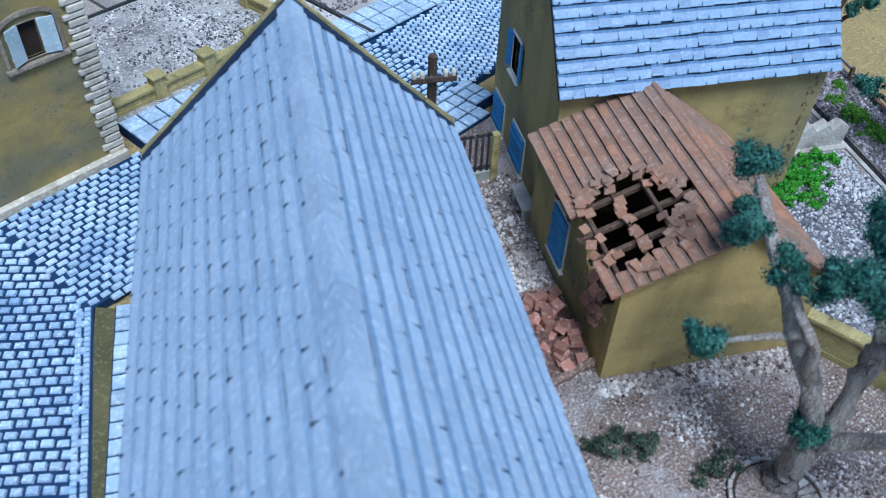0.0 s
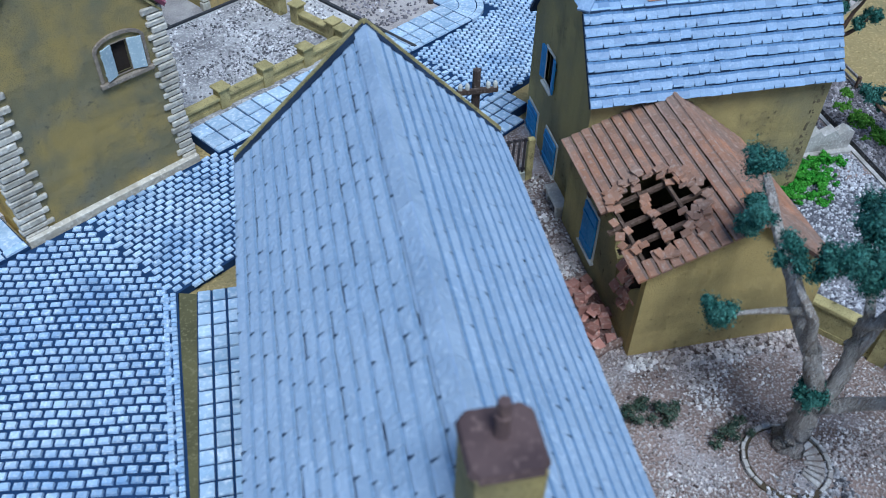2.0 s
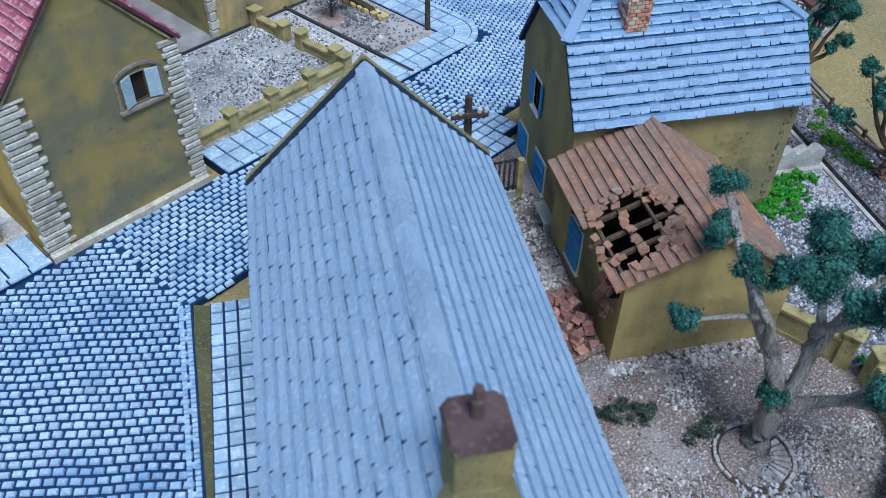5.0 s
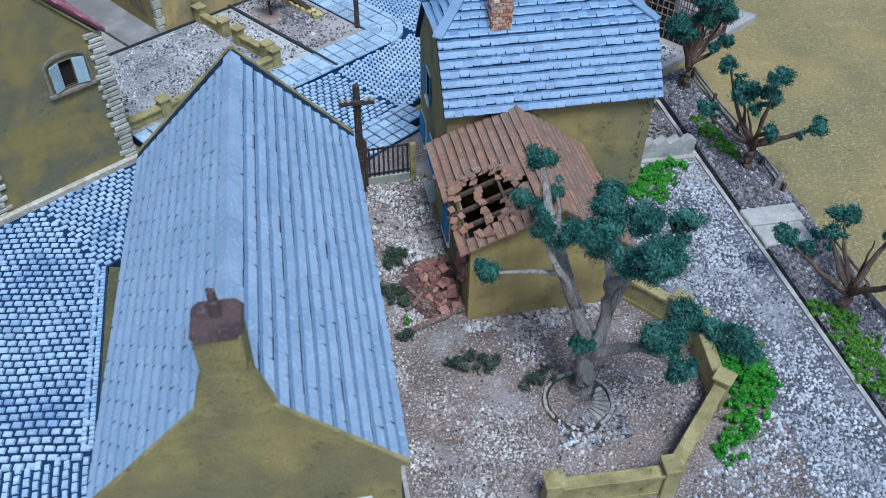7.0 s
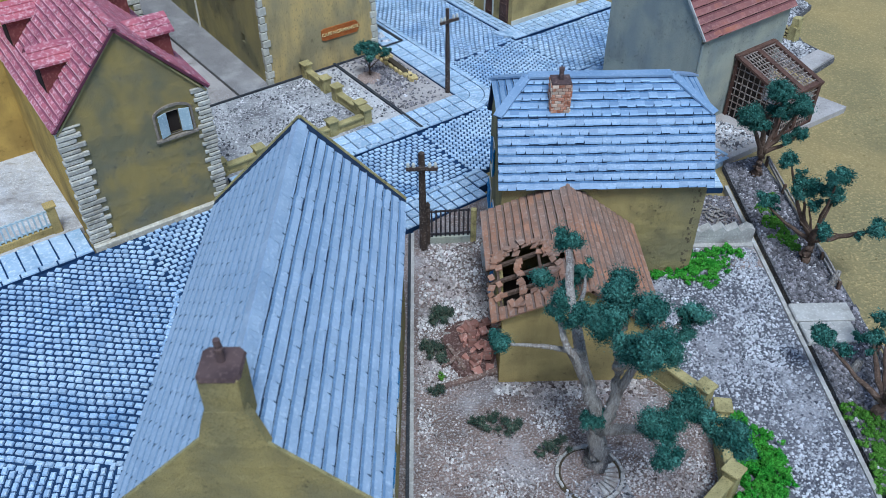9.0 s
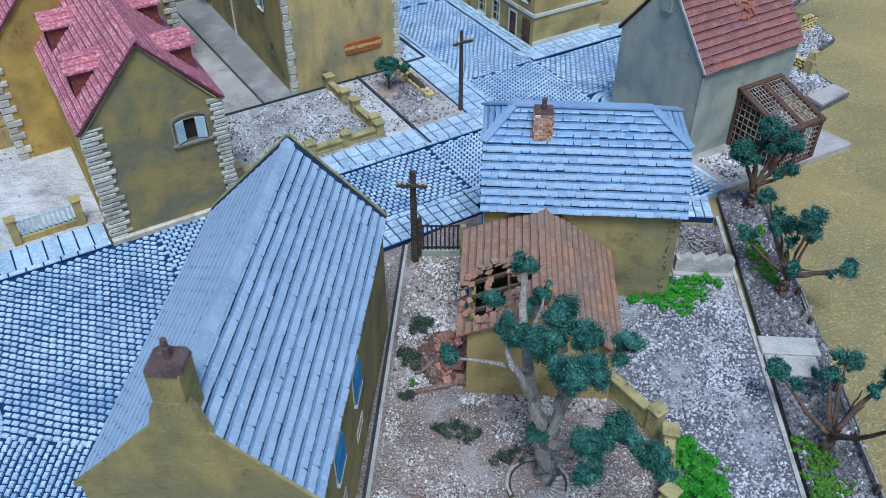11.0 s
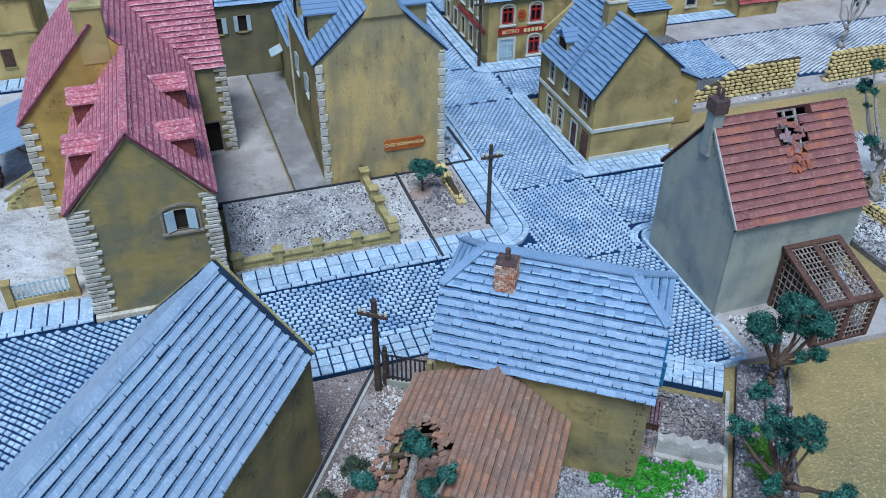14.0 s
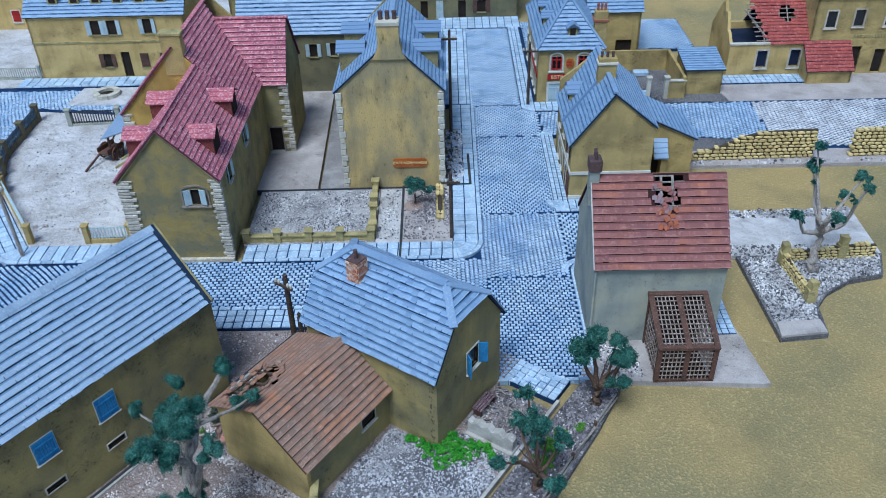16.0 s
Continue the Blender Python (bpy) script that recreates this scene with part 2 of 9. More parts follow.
FARDUST = material("brown_grey_dust", (0.47, 0.43, 0.42), (0.34, 0.3, 0.29), 0.3, 11, 0.95, 1.2, (0.62, 0.59, 0.59), 0.4, dirt=(0.27, 0.235, 0.22), lump=0.3)
FRONTBED = material("dusty_gravel_bed", (0.5, 0.49, 0.51), (0.2, 0.195, 0.21), 0.4, 9, 0.95, 2.2, (0.72, 0.71, 0.73), 0.4, dirt=(0.74, 0.73, 0.75), lump=0.4)
GRAVEL = material("grey_gravel_bed", (0.15, 0.145, 0.155), (0.08, 0.078, 0.088), 0.3, 10, 0.95, 1.6, (0.42, 0.41, 0.43), 0.32)
FIELD = material("rubble_wall_stone", (0.66, 0.53, 0.25), (0.52, 0.4, 0.18), 0.8, 7, 0.85, 0.6, (0.76, 0.64, 0.36), 0.3, rand="object", spread=0.22)
STAIN = material("bared_wall_stone", (0.17, 0.14, 0.085), (0.1, 0.085, 0.055), 1.5, 9, 0.9, 0.5, (0.26, 0.21, 0.12), 0.3)
MORTAR = material("dark_mortar", (0.085, 0.068, 0.045), (0.06, 0.048, 0.034), 0.8, 7, 0.9)
ARCHSTONE = material("brown_arch_stone", (0.3, 0.25, 0.2), (0.22, 0.18, 0.15), 0.8, 8, 0.85, 0.8, (0.42, 0.36, 0.3), 0.3)
HEAPBRICK = material("fallen_brick_paint", (0.4, 0.19, 0.15), (0.3, 0.15, 0.125), 1.0, 6, 0.85, 0.5, (0.5, 0.36, 0.31), 0.35, rand="object", spread=0.4)
BRICKPIECE = material("orange_brick_piece", (0.52, 0.24, 0.15), (0.4, 0.16, 0.1), 2.2, 6, 0.85, 0.6, (0.66, 0.48, 0.38), 0.4, rand="object", spread=0.25, alt=(0.66, 0.52, 0.42), share=0.45)
MORTARPALE = material("pale_brick_mortar", (0.3, 0.22, 0.18), (0.22, 0.15, 0.12), 0.8, 7, 0.9)
GLASS = material("dark_window", (0.012, 0.014, 0.018), (0.02, 0.022, 0.028), 0.5, 3, 0.15, 0, spec=0.5)
RED = material("red_paint", (0.42, 0.035, 0.03), (0.34, 0.025, 0.025), 1.0, 6, 0.5, 0.1)
SIGN = material("orange_sign_paint", (0.42, 0.13, 0.035), (0.33, 0.09, 0.025), 1.2, 6, 0.6, 0.2, (0.52, 0.24, 0.07), 0.3)
CREAM = material("cream_letter_paint", (0.8, 0.68, 0.34), (0.74, 0.6, 0.28), 1.0, 6, 0.6, 0)
# Darkness inside rooms and openings, painted in as a near-black colour
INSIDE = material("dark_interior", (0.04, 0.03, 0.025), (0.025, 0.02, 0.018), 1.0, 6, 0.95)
CONCRETE = material("pale_concrete", (0.52, 0.5, 0.48), (0.4, 0.38, 0.36), 0.6, 7, 0.9, 0.8, (0.64, 0.62, 0.6), 0.3, dirt=(0.24, 0.22, 0.2), lump=0.1)


def lipped(base, name, c1, c2, kind):
    """Dry-brushed highlight painted on a tile's lower edge, beside its body's paint."""
    LIPS[base.name] = material(name, c1, c2, 0.6, 7, 0.6, 0.3, rand=kind, spread=0.12)


LIPS = {}
lipped(SLATE, "slate_edge", (0.36, 0.5, 0.7), (0.28, 0.42, 0.64), "island")
lipped(SLATE_PIECE, "slate_edge_piece", (0.36, 0.5, 0.7), (0.28, 0.42, 0.64), "object")
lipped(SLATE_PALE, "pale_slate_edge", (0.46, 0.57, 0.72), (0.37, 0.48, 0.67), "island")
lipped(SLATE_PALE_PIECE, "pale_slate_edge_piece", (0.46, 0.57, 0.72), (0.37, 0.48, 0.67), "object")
lipped(SLATE_WEST, "west_lit_slate_edge", (0.4, 0.5, 0.65), (0.34, 0.44, 0.6), "island")
lipped(SLATE_WEST_PIECE, "west_lit_slate_edge_piece", (0.4, 0.5, 0.65), (0.34, 0.44, 0.6), "object")
lipped(ROSE, "rose_edge", (0.78, 0.5, 0.54), (0.6, 0.24, 0.28), "island")
lipped(ROSE_PIECE, "rose_edge_piece", (0.78, 0.5, 0.54), (0.6, 0.24, 0.28), "object")
lipped(RUST, "rust_edge", (0.42, 0.22, 0.2), (0.32, 0.14, 0.13), "object")
lipped(TERRA, "terracotta_edge", (0.44, 0.3, 0.24), (0.4, 0.2, 0.13), "object")
lipped(TERRA_ISLAND, "terracotta_edge_field", (0.44, 0.3, 0.24), (0.4, 0.2, 0.13), "island")


# Shade under the overlapping course, painted as a dark wash on each tile's top
SHADE_WASH = {}
for base, c in ((SLATE, (0.12, 0.21, 0.37)), (SLATE_PIECE, (0.12, 0.21, 0.37)), (SLATE_PALE, (0.17, 0.265, 0.42)), (SLATE_PALE_PIECE, (0.17, 0.265, 0.42)), (SLATE_WEST, (0.26, 0.36, 0.51)), (SLATE_WEST_PIECE, (0.26, 0.36, 0.51)), (RUST, (0.17, 0.07, 0.072)), (ROSE, (0.27, 0.085, 0.13)), (ROSE_PIECE, (0.27, 0.085, 0.13)), (TERRA, (0.2, 0.14, 0.115)), (TERRA_ISLAND, (0.2, 0.14, 0.115))):
    SHADE_WASH[base.name] = material(base.name + "_shade_wash", c, tuple(0.8 * v for v in c), 0.8, 7, 0.7, 0.3, tuple(1.25 * v for v in c), 0.3)


# ---- builders ----
C34, S34 = math.cos(radians(34.5)), math.sin(radians(34.5))


def xy(u, v):
    """Town grid to world."""
    return u * C34 - v * S34, u * S34 + v * C34


def grid_pose(u, v, z=0.0, turn=0.0):
    x, y = xy(u, v)
    return pose(S * x, S * y, S * z, 0, 0, 34.5 + turn)


def part(name, bm, mat, parent=None, label="", smooth=False):
    """Links a bmesh as one mesh object, scaled to the model, under a thing or part."""
    bmesh.ops.scale(bm, vec=(S, S, S), verts=bm.verts)
    me = bpy.data.meshes.new(name)
    bm.to_mesh(me)
    bm.free()
    if smooth:
        me.shade_smooth()
    me.materials.append(mat)
    ob = new(name, me)
    ob.parent = parent
    return tagged(ob, label)


def thing(name, m, label, category, group="", kind=""):
    ob = new(name)
    ob.empty_display_size = 0.1 * S
    ob.matrix_world = m
    return tagged(ob, label, category, group, kind)


def flat(name, verts, faces, mat, parent=None, label=""):
    """Mesh object from arrays."""
    me = bpy.data.meshes.new(name)
    me.from_pydata([tuple(S * c for c in v) for v in verts], [], faces)
    me.update()
    me.materials.append(mat)
    ob = new(name, me)
    ob.parent = parent
    return tagged(ob, label)


def box(bm, x0, x1, y0, y1, z0, z1, bevel=0.0, m=None):
    r = bmesh.ops.create_cube(bm, size=1.0)
    vs = r["verts"]
    for v in vs:
        v.co = Vector(((x0 + x1) / 2 + v.co.x * (x1 - x0), (y0 + y1) / 2 + v.co.y * (y1 - y0), (z0 + z1) / 2 + v.co.z * (z1 - z0)))
    if bevel:
        es = list({e for v in vs for e in v.link_edges})
        vs = list({v for f in bmesh.ops.bevel(bm, geom=es, offset=bevel, segments=1, affect="EDGES")["faces"] for v in f.verts} | {v for v in vs if v.is_valid})
    if m is not None:
        bmesh.ops.transform(bm, matrix=m, verts=[v for v in vs if v.is_valid])
    return bm


def boxes(*rows, bevel=0.0):
    bm = bmesh.new()
    for r in rows:
        box(bm, *r, bevel=bevel)
    return bm


def prism(loop, z0, z1):
    """Upright prism over a plan polygon."""
    bm = bmesh.new()
    lo = [bm.verts.new((x, y, z0)) for x, y in loop]
    hi = [bm.verts.new((x, y, z1)) for x, y in loop]
    n = len(loop)
    bm.faces.new(hi)
    bm.faces.new(lo[::-1])
    for i in range(n):
        bm.faces.new((lo[i], lo[(i + 1) % n], hi[(i + 1) % n], hi[i]))
    bmesh.ops.recalc_face_normals(bm, faces=bm.faces)
    return bm


def tube(bm, pts, radii, seg=7, ridge=0.0, twist=0.35):
    """Tapered tube along points; ridge raises twisting cords along it."""
    rings = []
    for i, (p, r) in enumerate(zip(pts, radii)):
        p = Vector(p)
        d = Vector(pts[min(i + 1, len(pts) - 1)]) - Vector(pts[max(i - 1, 0)])
        q = d.to_track_quat("Z", "Y")
        ring = []
        for k in range(seg):
            a = 2 * math.pi * k / seg
            rr = r * (1 + ridge * (math.sin(4 * a + twist * i) + 0.6 * math.sin(7 * a - 1.3 * twist * i + 1)))
            ring.append(bm.verts.new(p + q @ Vector((rr * math.cos(a), rr * math.sin(a), 0))))
        rings.append(ring)
    for a, b in zip(rings, rings[1:]):
        for k in range(seg):
            bm.faces.new((a[k], a[(k + 1) % seg], b[(k + 1) % seg], b[k]))
    bm.faces.new(rings[0][::-1])
    bm.faces.new(rings[-1])
    return bm


def wall_frame(p0, p1):
    """Frame of a wall from p0 to p1: x along it, y inwards (to the left of the way), z up."""
    d = (Vector((*p1, 0)) - Vector((*p0, 0))).normalized()
    m = Matrix(((d.x, -d.y, 0, p0[0]), (d.y, d.x, 0, p0[1]), (0, 0, 1, 0), (0, 0, 0, 1)))
    return m


def panel(outline, holes, thick):
    """A wall slab in its frame: outline of (s, z) points with holes (s0, s1, z0, z1) through it."""
    bm = bmesh.new()
    loops = [outline] + [[(a, c), (b, c), (b, d), (a, d)] for a, b, c, d in holes]
    for y in (0.0, thick):
        edges = []
        for loop in loops:
            vs = [bm.verts.new((s, y, z)) for s, z in loop]
            edges += [bm.edges.new((vs[i], vs[(i + 1) % len(vs)])) for i in range(len(vs))]
        bmesh.ops.triangle_fill(bm, edges=edges, use_beauty=True)
    bm.verts.ensure_lookup_table()
    n = sum(len(loop) for loop in loops)
    at = 0
    for loop in loops:
        k = len(loop)
        for i in range(k):
            a, b = at + i, at + (i + 1) % k
            bm.faces.new((bm.verts[a], bm.verts[b], bm.verts[n + b], bm.verts[n + a]))
        at += k
    bmesh.ops.recalc_face_normals(bm, faces=bm.faces)
    return bm


def wall(parent, p0, p1, outline, holes=(), thick=0.28, mat=OLIVE, name="wall", label=""):
    m = wall_frame(p0, p1)
    bm = panel(outline, holes, thick)
    bmesh.ops.transform(bm, matrix=m, verts=bm.verts)
    part(name, bm, mat, parent, label)
    return m


def put(name, bm, m, mat, parent, label="", smooth=False):
    bmesh.ops.transform(bm, matrix=m, verts=bm.verts)
    return part(name, bm, mat, parent, label, smooth)


def shutter_leaf(w, h, slats=True):
    """A boarded leaf with ledges in one relief, hinge edge at x = 0, facing -y."""
    n = max(3, int(w / 0.16))
    g = 0.006
    xs, fx = [], []
    for i in range(n):
        a, b = w * i / n, w * (i + 1) / n
        xs += [a + g, a + 2 * g + 0.01, b - 2 * g - 0.01, b - g]
        fx += [0, 1, 1, 0]
    zs, fz = [0.0], [0]
    for z in (0.16 * h, 0.74 * h):
        zs += [z, z + g, z + 0.11, z + 0.11 + g]
        fz += [0, 1, 1, 0]
    zs.append(h)
    fz.append(0)
    bm = bmesh.new()
    rows = [[bm.verts.new((x, -0.05 - 0.03 * a - 0.035 * b, z)) for x, a in zip(xs, fx)] for z, b in zip(zs, fz)]
    for r, q in zip(rows, rows[1:]):
        for i in range(len(xs) - 1):
            bm.faces.new((r[i], r[i + 1], q[i + 1], q[i]))
    rim = [r[0] for r in rows] + rows[-1][1:] + [r[-1] for r in rows[-2::-1]] + rows[0][-2:0:-1]
    back = [bm.verts.new((v.co.x, 0.0, v.co.z)) for v in rim]
    for i in range(len(rim)):
        j = (i + 1) % len(rim)
        bm.faces.new((rim[i], rim[j], back[j], back[i]))
    bm.faces.new(back)
    bmesh.ops.recalc_face_normals(bm, faces=bm.faces)
    return bm


def window(parent, m, s0, s1, z0, z1, frame=WHITE, shutter=None, state="", pane=GLASS, name="window", sill=True, fw=0.12, bars=False, depth=0.16, leaf=None):
    """A window in a wall frame m: pane set back, frame, sill, and shutters ("closed", "open" or "ajar")."""
    win = put(name, boxes((s0, s1, depth, depth + 0.03, z0, z1)), m, pane, parent)
    bm = boxes((s0 - fw, s0, -0.05, 0.12, z0 - fw, z1 + fw), (s1, s1 + fw, -0.05, 0.12, z0 - fw, z1 + fw), (s0, s1, -0.05, 0.12, z1, z1 + fw), (s0, s1, -0.05, 0.12, z0 - fw, z0))
    put("frame", bm, m, frame, win)
    if bars:
        b = 0.035
        bm = boxes(((s0 + s1) / 2 - b, (s0 + s1) / 2 + b, depth - 0.06, depth - 0.004, z0, z1))
        for k in range(1, 3):
            z = z0 + (z1 - z0) * k / 3
            box(bm, s0, s1, depth - 0.055, depth - 0.006, z - b * 0.8, z + b * 0.8)
        put("glazing_bar", bm, m, WHITE, win)
    if sill:
        put("sill", boxes((s0 - fw - 0.08, s1 + fw + 0.08, -0.16, 0.0, z0 - fw - 0.1, z0 - fw - 0.004), bevel=0.02), m, frame, win)
    if shutter:
        w = leaf or (s1 - s0) / 2
        for side in (0, 1):
            x = s0 if side == 0 else s1
            bm = shutter_leaf(w, z1 - z0)
            if side:
                bmesh.ops.scale(bm, vec=(-1, 1, 1), verts=bm.verts)
                bmesh.ops.reverse_faces(bm, faces=bm.faces)
            turn = {"closed": 0, "open": 168, "wide": 157, "ajar": 125}[state]
            bmesh.ops.rotate(bm, cent=(0, 0, 0), matrix=Matrix.Rotation(radians(-turn if side == 0 else turn), 3, "Z"), verts=bm.verts)
            bmesh.ops.translate(bm, vec=(x, -0.06, z0), verts=bm.verts)
            put("shutter", bm, m, shutter, win)
    return win


def door(parent, m, s0, s1, z0, z1, mat=BLUE, frame=WHITE, fw=0.14):
    d = put("door", shutter_leaf(s1 - s0, z1 - z0), m @ Matrix.Translation((s0, 0.1, z0)), mat, parent)
    put("frame", boxes((s0 - fw, s0, -0.05, 0.14, z0, z1 + fw), (s1, s1 + fw, -0.05, 0.14, z0, z1 + fw), (s0, s1, -0.05, 0.14, z1, z1 + fw)), m, frame, d)
    bm = bmesh.new()
    bmesh.ops.create_icosphere(bm, subdivisions=1, radius=0.05)
    put("handle", bm, m @ Matrix.Translation((s1 - 0.15, 0.0, z0 + (z1 - z0) * 0.48)), CAP, d)
    return d


def tile_mesh(name, mat, w, h, t):
    """One roof tile of unit width: x across, y up the slope, lower end proud."""
    e = min(0.075, h * 0.25)
    y, z = h * 0.76, t - 0.5 * t * (h * 0.76 - e) / (h - e)
    vs = [(-0.5, 0, 0), (0.5, 0, 0), (0.5, h, 0), (-0.5, h, 0), (-0.5, 0, t * 0.75), (0.5, 0, t * 0.75), (0.5, h, t * 0.5), (-0.5, h, t * 0.5), (-0.5, e, t), (0.5, e, t), (-0.5, y, z), (0.5, y, z)]
    me = bpy.data.meshes.new(name)
    me.from_pydata([(x * S, y * S, z * S) for x, y, z in vs], [], [(8, 9, 11, 10), (4, 5, 9, 8), (10, 11, 6, 7), (0, 1, 5, 4), (1, 2, 6, 11, 9, 5), (3, 0, 4, 8, 10, 7), (2, 3, 7, 6)])
    me.materials.append(mat)
    if mat.name in LIPS:
        me.materials.append(LIPS[mat.name])
        me.polygons[1].material_index = 1
        # upper quarter carries the painted shade of the course above
        if mat.name in SHADE_WASH:
            me.materials.append(SHADE_WASH[mat.name])
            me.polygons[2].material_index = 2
    return me


def tile_rows(parent, p0, ex, es, length, rise, tw, course, mat, mat_piece, name="tile", pieces=300, ends=None, skip=None, t=0.07, jitter=0.02, gap=0.03, seed=1, joint=0.13, nick=0.12, nick_size=False, jog=None):
    """Courses of tiles on a slope from the eave's corner p0: ex along the eave, es up the slope. ends(y) gives the slope's span at that height.
    The first so many are pieces of their own, the others one joined mesh."""
    rng = random.Random(seed)
    ex, es, p0 = Vector(ex).normalized(), Vector(es).normalized(), Vector(p0)
    up = ex.cross(es)
    n = max(1, round(rise / course))
    course = rise / n
    mesh = tile_mesh(name, mat_piece, tw, course * (1 - joint), t)
    verts, faces, made = [], [], 0
    nick_marks = [] if nick_size else None
    jog = jitter if jog is None else jog
    base = Matrix((ex, es, up)).transposed().to_4x4()
    for j in range(n):
        y = j * course
        a, b = ends(y + course * 0.5) if ends else (0.0, length)
        if b - a < 0.15:
            continue
        k = max(1, round((b - a) / tw))
        w = (b - a) / k
        cuts = [a] + [a + w * (i + (0.5 if j % 2 else 0.0)) for i in range(1 if not j % 2 else 0, k)] + [b]
        sag = rng.uniform(-0.5, 0.5) * jitter
        for c0, c1 in zip(cuts, cuts[1:]):
            if c1 - c0 < 0.04:
                continue
            xm = (c0 + c1) / 2
            if skip and skip(xm, y + course * 0.5):
                continue
            m = Matrix.Translation(p0 + ex * xm + es * (y + sag + rng.uniform(-1, 1) * jog + 0.6 * jog * math.sin(xm * 0.9 + j * 2.3) + (rng.uniform(0.01, 0.04) if rng.random() < nick * 0.4 else 0.0)) + up * rng.uniform(0.0, 0.6) * jitter) @ base @ pose(0, 0, 0, 0, rng.uniform(-1.2, 1.2) * jitter * 22, rng.uniform(-1, 1) * jitter * 50)
            if nick_marks is not None and rng.random() < nick * 1.6:
                nick_marks.append((p0 + ex * c0 + es * (y + rng.uniform(-0.005, 0.015)) + up * (t + 0.009), nick_size * rng.uniform(0.035, 0.08), min(nick_size, 1.3) * rng.uniform(0.07, 0.2)))
            ww = c1 - c0 - gap * rng.uniform(0.2, 0.9)
            if made < pieces:
                ob = new(name, mesh)
                ob.parent = parent
                mm = m.copy()
                mm.translation = m.translation * S
                ob.matrix_local = mm @ Matrix.Diagonal((ww, 1, 1, 1))
                made += 1
            else:
                i0 = len(verts)
                for v in mesh.vertices:
                    verts.append(m @ Vector((v.co.x / S * ww, v.co.y / S, v.co.z / S)))
                faces += [tuple(i + i0 for i in p.vertices) for p in mesh.polygons]
    # nicks: dark flakes laid on the joints in place of shaded notches
    if nick_marks:
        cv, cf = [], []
        for p, a, b in nick_marks:
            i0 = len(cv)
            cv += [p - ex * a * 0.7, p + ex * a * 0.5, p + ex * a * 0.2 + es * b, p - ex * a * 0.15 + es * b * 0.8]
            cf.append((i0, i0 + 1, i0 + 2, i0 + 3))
        tagged(flat("chipped_edge", cv, cf, NICK_DARK, parent), kind="stuff")
    if verts:
        ob = tagged(flat(name + "_field", verts, faces, mat, parent), kind="stuff")
        if mat.name in LIPS:
            ob.data.materials.append(LIPS[mat.name])
            if mat.name in SHADE_WASH:
                ob.data.materials.append(SHADE_WASH[mat.name])
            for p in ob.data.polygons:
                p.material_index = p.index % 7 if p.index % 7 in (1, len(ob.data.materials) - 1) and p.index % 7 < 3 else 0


def slab(parent, a, b, c, d, thick, mat, name="roof", label=""):
    """A sloping slab under the tiles through four corners."""
    a, b, c, d = (Vector(p) for p in (a, b, c, d))
    nrm = (b - a).cross(d - a).normalized() * thick
    vs = [a, b, c, d, a - nrm, b - nrm, c - nrm, d - nrm]
    return flat(name, vs, [(0, 1, 2, 3), (7, 6, 5, 4), (0, 4, 5, 1), (1, 5, 6, 2), (2, 6, 7, 3), (3, 7, 4, 0)], mat, parent, label)


def bar(bm, a, b, w, h, up=(0, 0, 1)):
    """A beam from a to b."""
    a, b = Vector(a), Vector(b)
    d = (b - a).normalized()
    side = d.cross(Vector(up)).normalized()
    top = side.cross(d)
    vs = [bm.verts.new(p + side * sx * w / 2 + top * sz * h / 2) for p in (a, b) for sx, sz in ((-1, -1), (1, -1), (1, 1), (-1, 1))]
    for f in ((3, 2, 1, 0), (4, 5, 6, 7), (0, 1, 5, 4), (1, 2, 6, 5), (2, 3, 7, 6), (3, 0, 4, 7)):
        bm.faces.new([vs[i] for i in f])
    return bm


def quoins(parent, m, s, z0, z1, side=1, h=0.34, mat=QUOIN, a=0.85, b=0.5, seed=3, depth=0.3):
    """Alternating corner stones up the edge s of a wall frame; side 1 runs along +s."""
    rng = random.Random(seed)
    q = min(a, b) * 0.82
    put("mortar_bed", boxes(((s - 0.03, s + q) if side > 0 else (s - q, s + 0.03)) + (-0.03, depth - 0.01, z0, z1 - 0.03)), m, MORTAR, parent)
    z, i = z0, 0
    while z < z1 - 0.1:
        hh = h * rng.uniform(0.85, 1.15)
        w = (a if i % 2 else b) * rng.uniform(0.88, 1.1)
        out = rng.uniform(0.05, 0.16)
        x0, x1 = (s - out, s + w) if side > 0 else (s - w, s + out)
        bm = boxes((x0, x1, -0.08 - rng.uniform(0, 0.06), depth, z + 0.018, min(z + hh, z1) - 0.026), bevel=0.045)
        put("quoin", bm, m, mat, parent)
        z, i = z + hh, i + 1


def pot(parent, x, y, z, r=0.2, h=0.8, mat=CAP):
    bm = tube(bmesh.new(), [(x, y, z), (x, y, z + h * 0.75), (x, y, z + h * 0.78), (x, y, z + h)], [r * 1.05, r * 0.9, r * 1.1, r * 1.05], 10)
    return part("chimney_pot", bm, mat, parent)


# ---- ground ----
def sheet(name, loop, z0, z1, mat, label, town=False):
    ob = part(name, prism([xy(*p) for p in loop] if town else loop, z0, z1), mat)
    return tagged(ob, label, "ground", kind="structure")


sheet("ground", [(-112, -78), (100, -78), (100, 126), (-112, 126)], -0.8, -0.4, SAND, "tan sanded gaming mat under the model village")
sheet("road", [(-62, -2), (-62, 4.5), (-29.6, 4.5), (8.9, 4.5), (8.9, 8.0), (11.4, 8.0), (11.4, 61), (19, 61), (19, -10.3), (12, -10.3), (12, -2)], -0.42, -0.03, JOINT, "dark jointed bed of the cobbled street", True)
sheet("road_crossing", [(19.05, 1.85), (31.5, 1.85), (31.5, 11.15), (19.05, 11.15)], -0.42, -0.035, JOINT, "dark jointed bed of the crossing", True)
